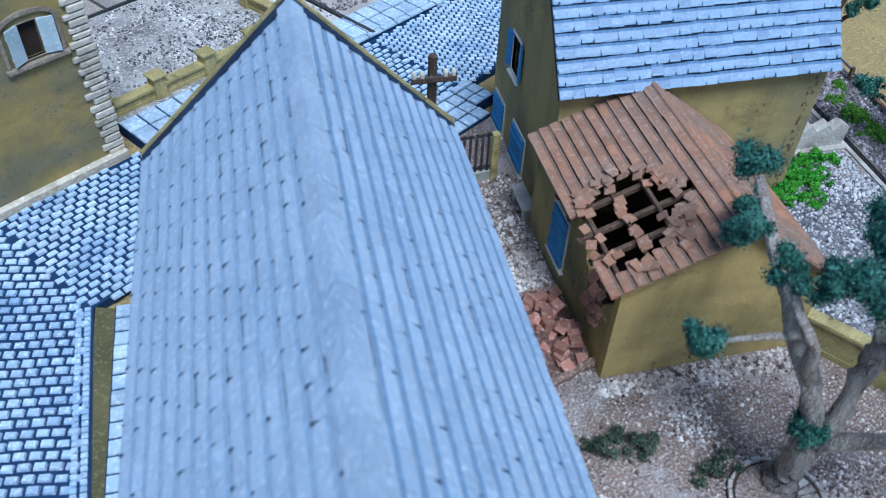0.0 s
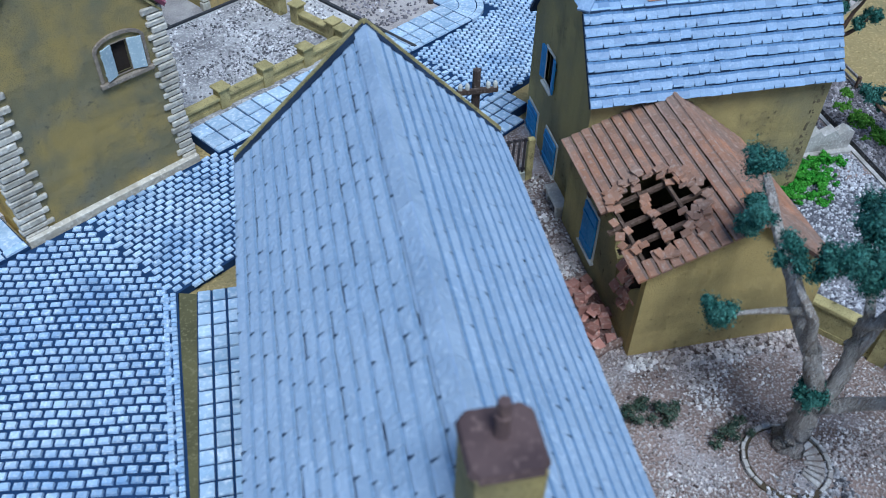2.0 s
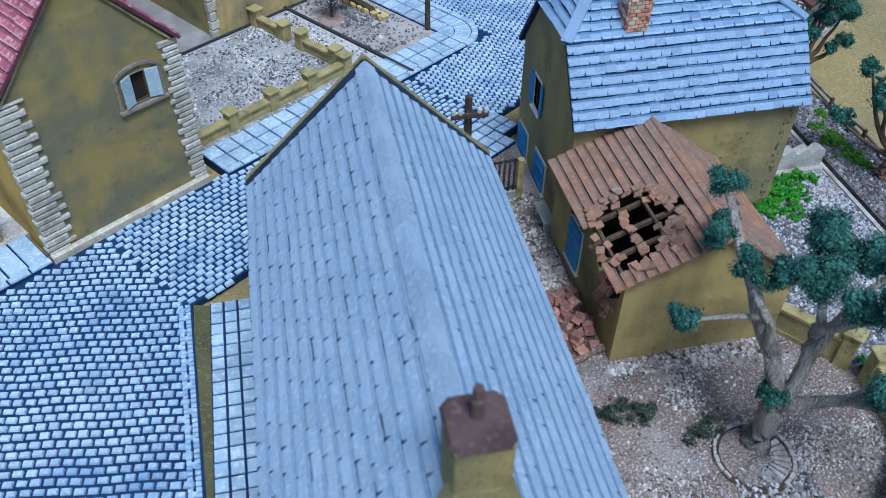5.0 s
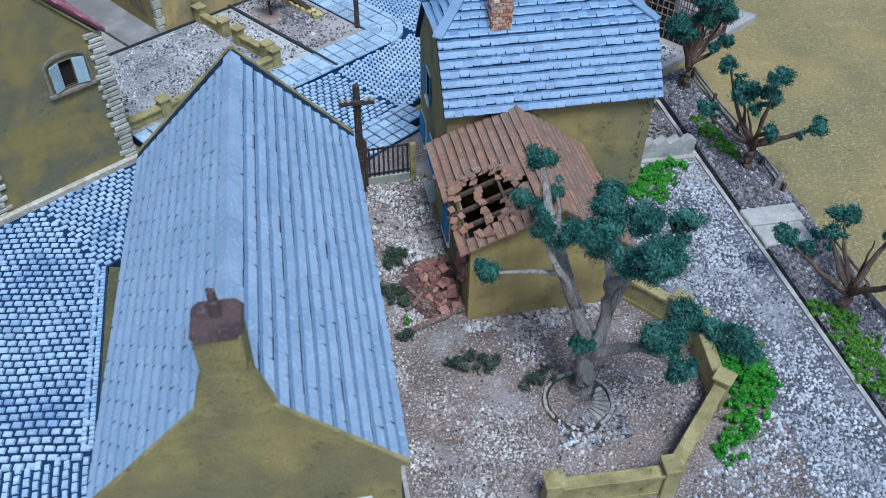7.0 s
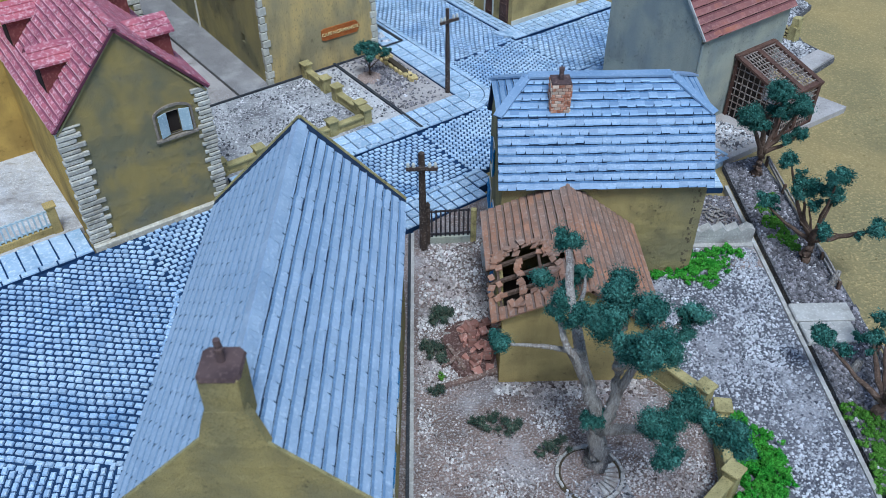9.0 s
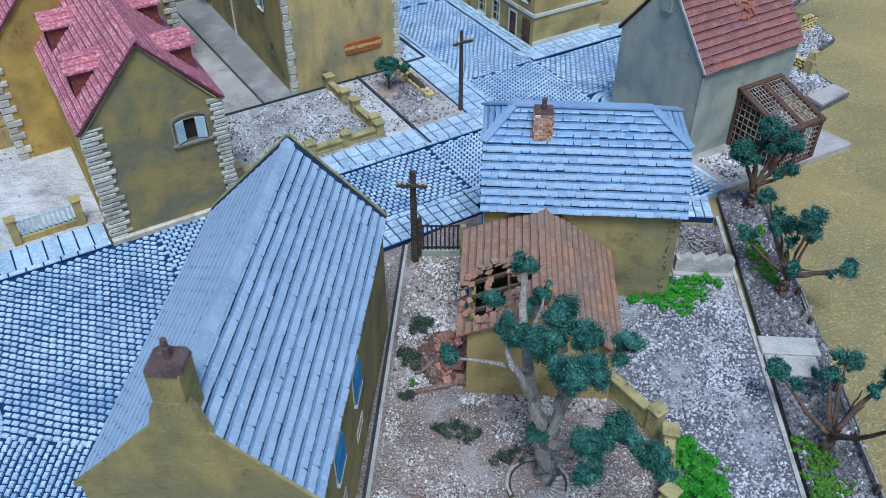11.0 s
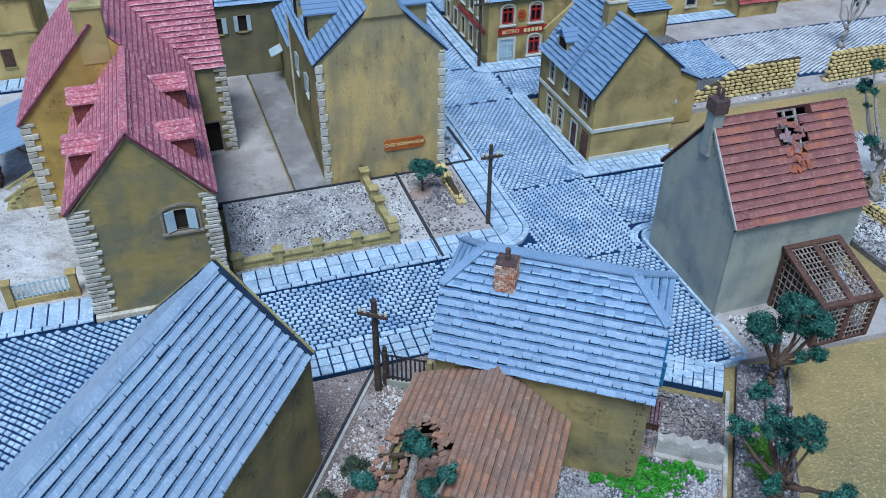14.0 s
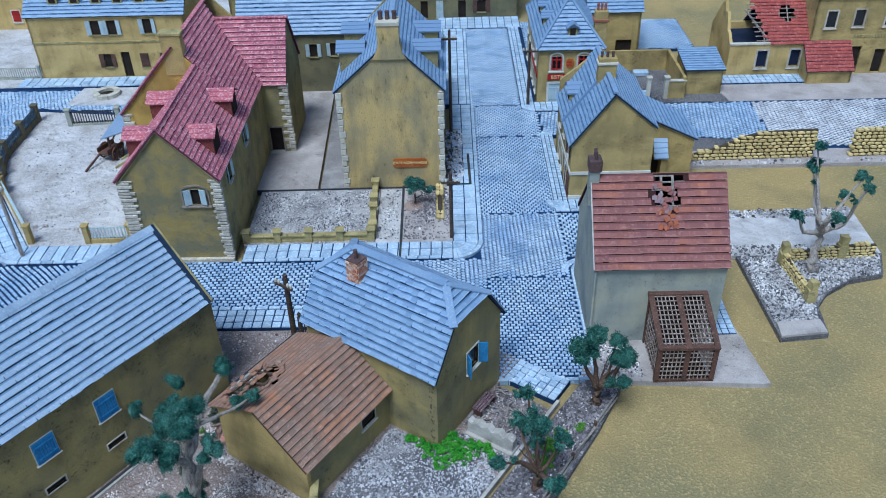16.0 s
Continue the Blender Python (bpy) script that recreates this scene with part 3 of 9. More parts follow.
sheet("road_square", [(-11.55, -10.3), (-11.0, -21.2), (-11.0, -42), (-60, -42), (-50.1, -34.9), (-12.2, -9.4)], -0.42, -0.045, JOINT, "dark jointed bed of the cobbled square")
sheet("road_west", [(-29.7, 4.55), (-62, 4.55), (-62, 42), (-22, 42), (-22, 33), (-38.9, 35.4), (-39.2, 24.6), (-35.2, 16.2)], -0.42, -0.035, JOINT, "dark jointed bed of the cobbled side street", True)
sheet("road_east", [(19.05, 26.6), (33, 26.6), (33, 22.5), (85, 22.5), (85, 34), (19.05, 34)], -0.42, -0.035, JOINT, "dark jointed bed of the cobbled cross street", True)
sheet("road_end", [(19.05, 50), (41, 50), (41, 61), (19.05, 61)], -0.42, -0.04, JOINT, "dark jointed bed of the far street", True)
sheet("garden_ground", [(0.75, -34), (20.4, -34), (20.4, -2.2), (16.2, -2.2), (16.2, 1.0), (8.5, 1.0), (0.75, -5.15)], -0.42, 0.0, EARTH, "earth of the walled garden and gravel drive")
# same mat as the ground, painted dark for the house's shadow
sheet("house_strip", [(-10.98, -33.9), (-9.52, -33.9), (-9.52, -10.9), (-11.5, -10.35)], -0.42, -0.05, MAT_SHADED, "strip of mat beside the long house, coloured as if in its shadow")
sheet("drive_ground", [(12.6, -9.4), (20.38, -9.1), (20.38, -33.9), (15.4, -33.9), (16.6, -25), (14.6, -22), (14.8, -19.6), (12.6, -16.2)], -0.3, 0.012, DRIVE, "dark gritty bed of the gravel drive")
sheet("house_ground", [(-9.5, -34), (0.45, -34), (0.45, -5.35), (-8.6, -11.5), (-9.5, -11.0)], -0.42, -0.01, EARTH, "bare earth round the long house")
sheet("hedge_bed", [(20.75, -34), (24.2, -34), (24.2, -10), (24.0, -2.0), (23.6, 2.2), (21.0, 1.2)], -0.42, 0.05, GRAVEL, "dark gravel bed of the broken hedge")
sheet("front_garden_ground", [(-9.2, 6.78), (2.3, 6.78), (2.3, 16.0), (-9.2, 16.0)], -0.42, 0.06, FRONTBED, "grey gravel bed of the front garden", True)
sheet("corner_plot", [(2.35, 6.78), (9.18, 6.78), (9.18, 17.3), (2.35, 17.3)], -0.42, 0.08, YARD, "dusty corner plot beside the cafe", True)
sheet("corner_plot_strip", [(2.4, 6.8), (4.5, 6.8), (4.4, 15.8), (2.4, 15.8)], -0.3, 0.1, DUST, "pale dusty strip between the garden wall and the board seam", True)
sheet("yard", [(-9.8, 16.1), (-3.8, 16.1), (-4.6, 39.2), (-9.8, 39.2)], -0.42, 0.16, YARD, "pale concrete yard between the houses", True)
sheet("alley", [(-3.55, 16.1), (-1.1, 16.1), (-1.1, 39.2), (-4.35, 39.2)], -0.42, 0.1, ALLEY, "grey alley strip beside the tall house", True)
sheet("courtyard", [(-28.6, 7.3), (-18, 7.3), (-18, 17), (-10, 17), (-10, 32.6), (-22, 32.8), (-38.7, 35), (-38.9, 24.8), (-34.9, 16.6)], -0.42, 0.04, DUST, "pale dusty farm courtyard", True)
sheet("house_plot", [(19.05, -6.0), (30.8, -11.2), (31.2, -11.2), (29.4, 1.8), (19.05, 1.8)], -0.42, -0.02, YARD, "pale base slab of the grey house", True)
sheet("house_plot_front", [(18.0, -10.6), (30.9, -11.3), (30.6, -6.2), (19.05, -6.2)], -0.42, 0.02, YARD, "dusty apron of the grey house", True)
sheet("roadside_verge", [(32.8, 19.4), (85, 19.4), (85, 22.45), (32.8, 22.45)], -0.42, 0.0, FARDUST, "pale verge along the rubble wall", True)
sheet("shed_apron", [(33.0, 33.9), (40.9, 34.1), (40.6, 36.1), (33.0, 36.05)], -0.3, 0.03, GRAVEL, "dark grey gravel before the slate shed", True)
sheet("road_edge_grit", [(33.1, 22.5), (42.6, 22.5), (42.3, 24.4), (33.1, 25.6)], -0.3, 0.0, GRAVEL, "dark grit between the cobbles and the rubble wall", True)
sheet("far_verge", [(33, 34.05), (85, 34.05), (85, 41.5), (41, 41.5), (33, 36)], -0.42, -0.01, FARDUST, "pale verge before the ruined houses", True)
sheet("far_yard_ground", [(-62, 42.05), (-18, 42.05), (-18, 75), (-62, 75)], -0.42, 0.03, DUST, "pale ground round the yellow house", True)
sheet("rubble_plot", [(33.1, 3.9), (33.4, -6.6), (37.1, -6.2), (37.5, -2.95), (38.8, -1.3), (41.2, 0.27), (44.2, 0.96), (45.3, 3.9)], -0.42, 0.05, GRAVEL, "gravel plot with broken walls", True)
sheet("plot_slab", [(33.45, -6.55), (37.0, -6.15), (36.95, -4.7), (33.6, -4.9)], -0.3, 0.22, YARD, "tan slab at the plot's end", True)
sheet("lane", [(32.5, 3.95), (45.3, 3.95), (45.5, 10.8), (32.2, 10.6)], -0.42, 0.0, DUST, "pale rutted lane on the mat", True)


def inside(px, py, loop):
    hit = np.zeros(len(px), bool)
    for (x0, y0), (x1, y1) in zip(loop, loop[1:] + loop[:1]):
        cross = ((y0 > py) != (y1 > py)) & (px < (x1 - x0) * (py - y0) / (y1 - y0 + 1e-12) + x0)
        hit ^= cross
    return hit


SETTS = tagged(thing("cobbles", Matrix.Identity(4), "white-brushed stone setts with dark joints in the street", "cobbles", kind="structure"))


def setts(loop, angle=34.5, lx=0.5, ly=0.36, wave=0.05, z=0.05, near=None, seed=5, town=True, bond=0.5, holes=(), fill=(0.8, 0.67), mat=None):
    """Rows of setts inside a plan polygon; those inside near are pieces of their own."""
    rng = np.random.default_rng(seed)
    pts = np.array([xy(*p) for p in loop] if town else loop)
    a = radians(angle)
    rot = np.array([[math.cos(a), math.sin(a)], [-math.sin(a), math.cos(a)]])
    loc = pts @ rot.T
    x0, y0 = loc.min(0)
    x1, y1 = loc.max(0)
    nx, ny = int((x1 - x0) / lx) + 2, int((y1 - y0) / ly) + 2
    i, j = np.meshgrid(np.arange(nx), np.arange(ny))
    X = (x0 + (i + bond * (j % 2)) * lx).ravel()
    Y = (y0 + j * ly).ravel()
    Y = Y + wave * np.sin(X * 1.7) + wave * 0.6 * np.sin(X * 0.6 + Y * 0.3)
    keep = inside(X, Y, [tuple(p) for p in loc])
    for h in holes:
        keep &= ~inside(X, Y, [tuple(np.array(p) @ rot.T) for p in h])
    X, Y = X[keep], Y[keep]
    n = len(X)
    W, D = lx * 0.5 * fill[0] * rng.uniform(0.92, 1.08, n), ly * 0.5 * fill[1] * rng.uniform(0.9, 1.1, n)
    H, T = z + rng.uniform(-0.025, 0.025, n), rng.uniform(-0.05, 0.05, n)
    near_in = inside(X, Y, [tuple(np.array(p) @ rot.T) for p in near]) if near else np.zeros(n, bool)
    pick = np.flatnonzero(near_in)[:300]
    rest = np.setdiff1d(np.arange(n), pick)
    c = np.array([(-1, -1, 0), (1, -1, 0), (1, 1, 0), (-1, 1, 0), (-0.84, -0.8, 1), (0.84, -0.8, 1), (0.84, 0.8, 1), (-0.84, 0.8, 1)], float)
    quads = np.array([(4, 5, 6, 7), (0, 1, 5, 4), (1, 2, 6, 5), (2, 3, 7, 6), (3, 0, 4, 7)])
    k = len(rest)
    lxx, lyy = c[None, :, 0] * W[rest, None], c[None, :, 1] * D[rest, None]
    ct, st = np.cos(T[rest])[:, None], np.sin(T[rest])[:, None]
    px, py = lxx * ct - lyy * st + X[rest, None], lxx * st + lyy * ct + Y[rest, None]
    pz = np.where(c[None, :, 2] > 0, H[rest, None], -0.06) + np.where(c[None, :, 2] > 0, rng.uniform(-0.015, 0.015, (k, 8)), 0)
    P = np.stack([px, py], -1) @ rot
    V = np.concatenate([P, pz[..., None]], -1).reshape(-1, 3)
    F = (quads[None] + 8 * np.arange(k)[:, None, None]).reshape(-1, 4)
    tagged(flat("cobble_field", V.tolist(), F.tolist(), mat or SETT, SETTS), kind="stuff")
    if len(pick):
        me = bpy.data.meshes.new("cobble")
        me.from_pydata([(x * S, y * S, (0.0 if q else -0.1) * S) for x, y, q in c.tolist()], [], quads.tolist())
        me.materials.append(SETT_PIECE)
        for q in pick:
            ob = new("cobble", me)
            ob.parent = SETTS
            p = np.array([X[q], Y[q]]) @ rot
            ob.matrix_local = pose(p[0] * S, p[1] * S, H[q] * S, 0, 0, angle + math.degrees(T[q])) @ Matrix.Diagonal((W[q], D[q], 1, 1))


def paving(name, m, x0, x1, y0, y1, tx, ty, label, z=0.2, seed=2, kerb="", bond=0.0, gap=0.07, mat=PAVE):
    """Pavement: bed, slabs in rows, and kerb stones along the sides named in kerb (of "n s e w")."""
    rng = random.Random(seed)
    pv = thing(name, m, label, "pavement", kind="structure")
    part("bed", boxes((x0, x1, y0, y1, -0.42, z - 0.07)), JOINT, pv)
    me = bpy.data.meshes.new("paving_slab")
    b = boxes((-0.5, 0.5, -0.5, 0.5, -0.1, 0.0))
    for v in b.verts:
        if v.co.z > -0.05:
            v.co.x *= 0.95
            v.co.y *= 0.95
    bmesh.ops.scale(b, vec=(S, S, S), verts=b.verts)
    b.to_mesh(me)
    b.free()
    me.materials.append(mat)
    k = 0.42
    ix0, ix1 = x0 + k * ("w" in kerb), x1 - k * ("e" in kerb)
    iy0, iy1 = y0 + k * ("s" in kerb), y1 - k * ("n" in kerb)
    rows = [(ix0, ix1, iy0, iy1, tx, ty, 0.0)]
    for side, r in (("s", (x0, x1, y0, y0 + k, 1.0, k)), ("n", (x0, x1, y1 - k, y1, 1.0, k)), ("w", (x0, x0 + k, iy0, iy1, k, 1.0)), ("e", (x1 - k, x1, iy0, iy1, k, 1.0))):
        if side in kerb:
            rows.append((*r, 0.02))
    for a0, a1, b0, b1, sx, sy, rise in rows:
        nx, ny = max(1, round((a1 - a0) / sx)), max(1, round((b1 - b0) / sy))
        dx, dy = (a1 - a0) / nx, (b1 - b0) / ny
        for j in range(ny):
            for i in range(nx):
                cx, cy = a0 + (i + 0.5) * dx, b0 + (j + 0.5) * dy
                ob = new("paving_slab", me)
                ob.parent = pv
                ob.matrix_local = pose(cx * S, cy * S, (z + rise + rng.uniform(-0.02, 0.02)) * S, rng.uniform(-1, 1), rng.uniform(-1, 1), rng.uniform(-1, 1)) @ Matrix.Diagonal((dx - gap, dy - gap, 1, 1))
    return pv


setts([(19.0, 4.2), (20.3, 4.2), (21.4, 3.0), (31.4, 3.0), (31.4, 11.1), (19.0, 11.1)], 34.5, seed=7)
setts([(12, -2), (11.95, -10.25), (18.8, -10.25), (18.8, 1.55), (11.95, 1.55)], 34.5, lx=0.44, ly=0.32, seed=8)
setts([(4.2, -2.0), (11.95, -2.0), (11.95, 1.55), (18.9, 1.6), (18.9, 11.2), (11.6, 11.2), (11.6, 4.2), (4.2, 4.2)], 0.5, lx=0.42, ly=0.31, wave=0.06, seed=14, fill=(0.82, 0.72))
setts([(-15.5, -2.1), (4.05, -2), (4.05, 4.4), (-15.5, 4.45)], near=[xy(-14, -1.8), xy(-5, -1.8), xy(-5, 1.2), xy(-14, 1.2)])
ISLAND = [(-21.2 + 3.75 * math.cos(radians(a)), -22.1 + 3.75 * math.sin(radians(a))) for a in range(0, 91, 10)]
setts([(-11.85, -10.4), xy(-15.62, 4.4), xy(-62, 4.35), (-60, -18.35), (-21.2, -18.35), *ISLAND[::-1], (-17.7, -21.42), (-11.4, -21.44)], -8.6, town=False, lx=0.47, ly=0.4, wave=0.03, fill=(0.81, 0.63), near=[(-17, -15.5), (-11.9, -15.5), (-11.9, -11), (-17, -11)], seed=6)
setts([(-11.0, -21.36), (-11.0, -33), (-18.0, -33), (-18.0, -21.36)], 94.0, town=False, lx=0.45, ly=0.36, wave=0.03)
# border course along the square's edge and round the island
for k in range(46):
    f = (k + 0.5) / 46
    for c, w in ((-0.16, 0.21), (-0.45, 0.2)):
        x, y = -11.57 + 0.5 * f + c, -10.35 - 10.7 * f
        ob = part("border_cobble", boxes((-w / 2, w / 2, -0.085, 0.085, -0.1, 0.06), bevel=0.02), SETT_PIECE, SETTS)
        ob.matrix_local = pose(x * S, y * S, 0, 0, 0, 2.9)
for r, n in ((3.2, 14), (3.55, 15)):
    for k in range(n):
        a = 90 * (k + 0.5) / n
        ob = part("border_cobble", boxes((-0.14, 0.14, -0.15, 0.15, -0.1, 0.06), bevel=0.02), SETT_PIECE, SETTS)
        ob.matrix_local = pose((-21.2 + r * math.cos(radians(a))) * S, (-22.1 + r * math.sin(radians(a))) * S, 0, 0, 0, a)
setts([(11.5, 11.3), (18.9, 11.3), (18.9, 26.4), (11.5, 26.4)], 34.5, lx=0.44, ly=0.33, wave=0.09, fill=(0.82, 0.7))
setts([(11.5, 26.6), (18.9, 26.6), (18.9, 34.0), (11.5, 34.0)], 34.5, lx=0.44, ly=0.32, wave=0.14, seed=9, fill=(0.85, 0.76))
setts([(11.5, 34.25), (17.2, 34.25), (17.2, 60.5), (11.5, 60.5)], 34.5, lx=0.44, ly=0.32, wave=0.2, seed=10, fill=(0.88, 0.8))
setts([(-30.2, 4.7), (-61, 4.7), (-61, 40.8), (-23, 40.8), (-23, 34), (-39.3, 36), (-39.8, 24.6), (-35.8, 16.2)], 20.0, lx=0.5, ly=0.32, wave=0.1, fill=(0.85, 0.72))
setts([(19.1, 26.8), (33, 26.8), (33, 25.8), (42.8, 24.5), (43.2, 33.7), (19.1, 33.7)], 58.0, lx=0.46, ly=0.36, wave=0.03, fill=(0.8, 0.66))
setts([(43.05, 23), (80, 23), (80, 33.7), (43.05, 33.7)], 62.0, lx=0.5, ly=0.38, wave=0.03, fill=(0.84, 0.68), mat=DUSTSETT)
setts([(19.1, 50.2), (40.8, 50.2), (40.8, 60.8), (19.1, 60.8)], 34.5, lx=0.6, ly=0.34, seed=12)


# ---- the long house with the blue roof ----
def roof_plane(house, p0, ex, es, length, rise, tw, course, mats, seed, pieces, ends=None, label="", skip=None, name="roof", tname="slate", t=0.09, jitter=0.008, gap=0.012, joint=0.13, nick_size=False, nick=0.12, jog=0.018):
    a = Vector(p0)
    exv, esv = Vector(ex).normalized(), Vector(es).normalized()
    lo, hi = (ends(0.0), ends(rise)) if ends else ((0, length), (0, length))
    nrm = exv.cross(esv)
    if skip:
        rf = part(name, bmesh.new(), mats[2], house, label)
    else:
        rf = slab(house, a + exv * lo[0], a + exv * lo[1], a + exv * hi[1] + esv * rise, a + exv * hi[0] + esv * rise, 0.14, mats[2], name, label)
    tile_rows(rf, a, exv, esv, length, rise, tw, course, mats[0], mats[1], tname, pieces, ends, skip, seed=seed, t=t, jitter=jitter, gap=gap, joint=joint, nick_size=nick_size, nick=nick, jog=jog)
    return rf


SL = (SLATE, SLATE_PIECE, UNDER)
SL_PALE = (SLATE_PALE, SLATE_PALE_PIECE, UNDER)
SL_WEST = (SLATE_WEST, SLATE_WEST_PIECE, UNDER)


def long_house():
    h = thing("long_house", pose(-8.26 * S, -28.87 * S, 0, 0, 0, -1.1), "long ochre rendered house with blue slate roof and blue shutters", "house")
    W, D, EV, RG = 8.3, 16.5, 7.75, 12.0
    gable = [(0, -0.3), (W, -0.3), (W + 0.02, EV + 0.02), (W + 0.3, EV - 0.02), (W + 0.3, EV + 0.1), (W / 2, RG + 0.3), (-0.3, EV + 0.18), (-0.3, EV - 0.02), (-0.02, EV + 0.02)]
    front_holes = [(1.7, 3.2, 4.72, 6.55), (6.02, 7.3, 3.98, 6.3)]
    m = wall(h, (0, 0), (W, 0), gable, front_holes, 0.1)
    window(h, m, 1.7, 3.2, 4.72, 6.55, WHITE, BLUE, "closed", fw=0.06)
    door(h, m, 6.02, 7.3, 3.98, 6.3)
    mr = wall(h, (W, 0.1), (W, D - 0.1), [(0, -0.3), (D - 0.2, -0.3), (D - 0.2, EV), (0, EV)], [(2.85, 4.2, 4.7, 6.28), (6.95, 8.3, 4.6, 6.25), (2.7, 3.95, 2.25, 2.7), (6.9, 8.15, 2.15, 2.6)])
    for a, b, c, d in ((2.85, 4.2, 4.7, 6.28), (6.95, 8.3, 4.6, 6.25)):
        window(h, mr, a, b, c, d, WHITE, BLUE, "closed", fw=0.05)
    for a, b, c, d in ((2.7, 3.95, 2.25, 2.7), (6.9, 8.15, 2.15, 2.6)):
        window(h, mr, a, b, c, d, QUOIN, pane=INSIDE, fw=0.08, sill=False)
    wall(h, (W, D), (0, D), gable, [], 0.1)
    wall(h, (0, D - 0.1), (0, 0.1), [(0, -0.3), (D - 0.2, -0.3), (D - 0.2, EV), (0, EV)])
    rise = math.hypot(W / 2 + 0.28, RG - EV + 0.15)
    up = (W / 2 + 0.28, 0, RG - EV + 0.15)
    span = D - 0.38

    def ragged(y):
        return 0.03 + 0.12 * abs(math.sin(37 * y))
    roof_plane(h, (W + 0.28, 0.12, EV - 0.02), (0, 1, 0), (-up[0], 0, up[2]), span, rise, 0.72, 0.48, SL_PALE, 11, 300, ends=lambda y: (0.0, span - ragged(y)), t=0.085, joint=0.15, jitter=0.006, gap=0.012, nick=0.26, nick_size=1.0, jog=0.012)
    # West slope in the lighter slate copy, brightness put into the colour
    roof_plane(h, (-0.28, D - 0.26, EV - 0.02), (0, -1, 0), up, span, rise, 0.72, 0.48, SL_WEST, 12, 300, ends=lambda y: (ragged(y), span), jitter=0.007, t=0.06, joint=0.07, gap=0.012, nick=0.5, nick_size=1.2, jog=0.014)
    n = 18
    rng = random.Random(13)
    for k in range(n):
        y0, y1 = 0.12 + (D - 0.4) * k / n, 0.12 + (D - 0.4) * (k + 1) / n - 0.012
        bm = bmesh.new()
        for s in (1, -1):
            c = Vector((W / 2 + s * 0.14, 0, RG + 0.095 + rng.uniform(-0.006, 0.008)))
            bar(bm, c + Vector((0, y0, 0)), c + Vector((0, y1, 0)), 0.42, 0.09, up=(s * 0.7, 0, 0.71))
        part("ridge_tile", bm, SLATE_PALE_PIECE, h)
    for y in (0.05, D - 0.05):
        bm, edge = bmesh.new(), bmesh.new()
        for s in (1, -1):
            x0, x1 = W / 2 + s * 0.02, W / 2 + s * (W / 2 + 0.27)
            bar(bm, (x1, y, EV + 0.13), (x0, y, RG + 0.31), 0.11, 0.07)
            bar(edge, (x1 - s * 0.02, y - 0.22, EV + 0.02), (x0, y - 0.22, RG + 0.2), 0.34, 0.1)
        part("gable_coping", bm, COPING, h)
        if y > 1:
            part("verge_gap", edge, UNDER, h)
        else:
            edge.free()
    # chimney with shoulders, cap and pot
    cx = W / 2 + 0.08
    bm = prism([(cx - 1.05, RG - 0.9), (cx + 1.05, RG - 0.9), (cx + 0.72, 12.35), (cx + 0.56, 12.7), (cx - 0.56, 12.7), (cx - 0.72, 12.35)], -0.34, 0.025)
    bmesh.ops.transform(bm, matrix=Matrix(((1, 0, 0, 0), (0, 0, -1, 0), (0, 1, 0, 0), (0, 0, 0, 1))), verts=bm.verts)
    ch = part("chimney", boxes((cx - 0.55, cx + 0.55, -0.012, 1.15, RG - 0.9, 13.95), bevel=0.03), OLIVE, h)
    part("chimney_shoulder", bm, OLIVE, ch)
    bm = prism([(cx - 0.62, 0.14), (cx - 0.48, -0.04), (cx + 0.48, -0.04), (cx + 0.62, 0.14), (cx + 0.62, 1.06), (cx + 0.46, 1.22), (cx - 0.46, 1.22), (cx - 0.62, 1.06)], 13.92, 14.05)
    for v in bm.verts:
        if v.co.z > 14.0:
            v.co.x, v.co.y = cx + (v.co.x - cx) * 0.92, 0.59 + (v.co.y - 0.59) * 0.92
    part("chimney_cap", bm, CAP, ch)
    pot(ch, cx, 0.68, 14.03, 0.125, 0.5)
    part("chimney_pot", tube(bmesh.new(), [(cx, 0.68, 14.5), (cx, 0.68, 14.62), (cx, 0.68, 14.66), (cx, 0.68, 14.84)], [0.08, 0.07, 0.115, 0.1], 10), CAP, ch)
    # outside stair to the upper door
    st = part("outside_stair", boxes((5.55, 8.3, -1.5, -0.01, -0.3, 3.9)), OLIVE, h)
    part("landing", boxes((5.5, 8.35, -1.55, -0.01, 3.9, 4.0), bevel=0.02), CONCRETE, st)
    n = 14
    for i in range(n):
        z = 3.9 * (n - i - 0.6) / n
        part("step", boxes((5.55 - 0.42 * (i + 1), 5.55 - 0.42 * i, -1.5, -0.01, -0.3, z), bevel=0.02), CONCRETE, st)
    return h


long_house()


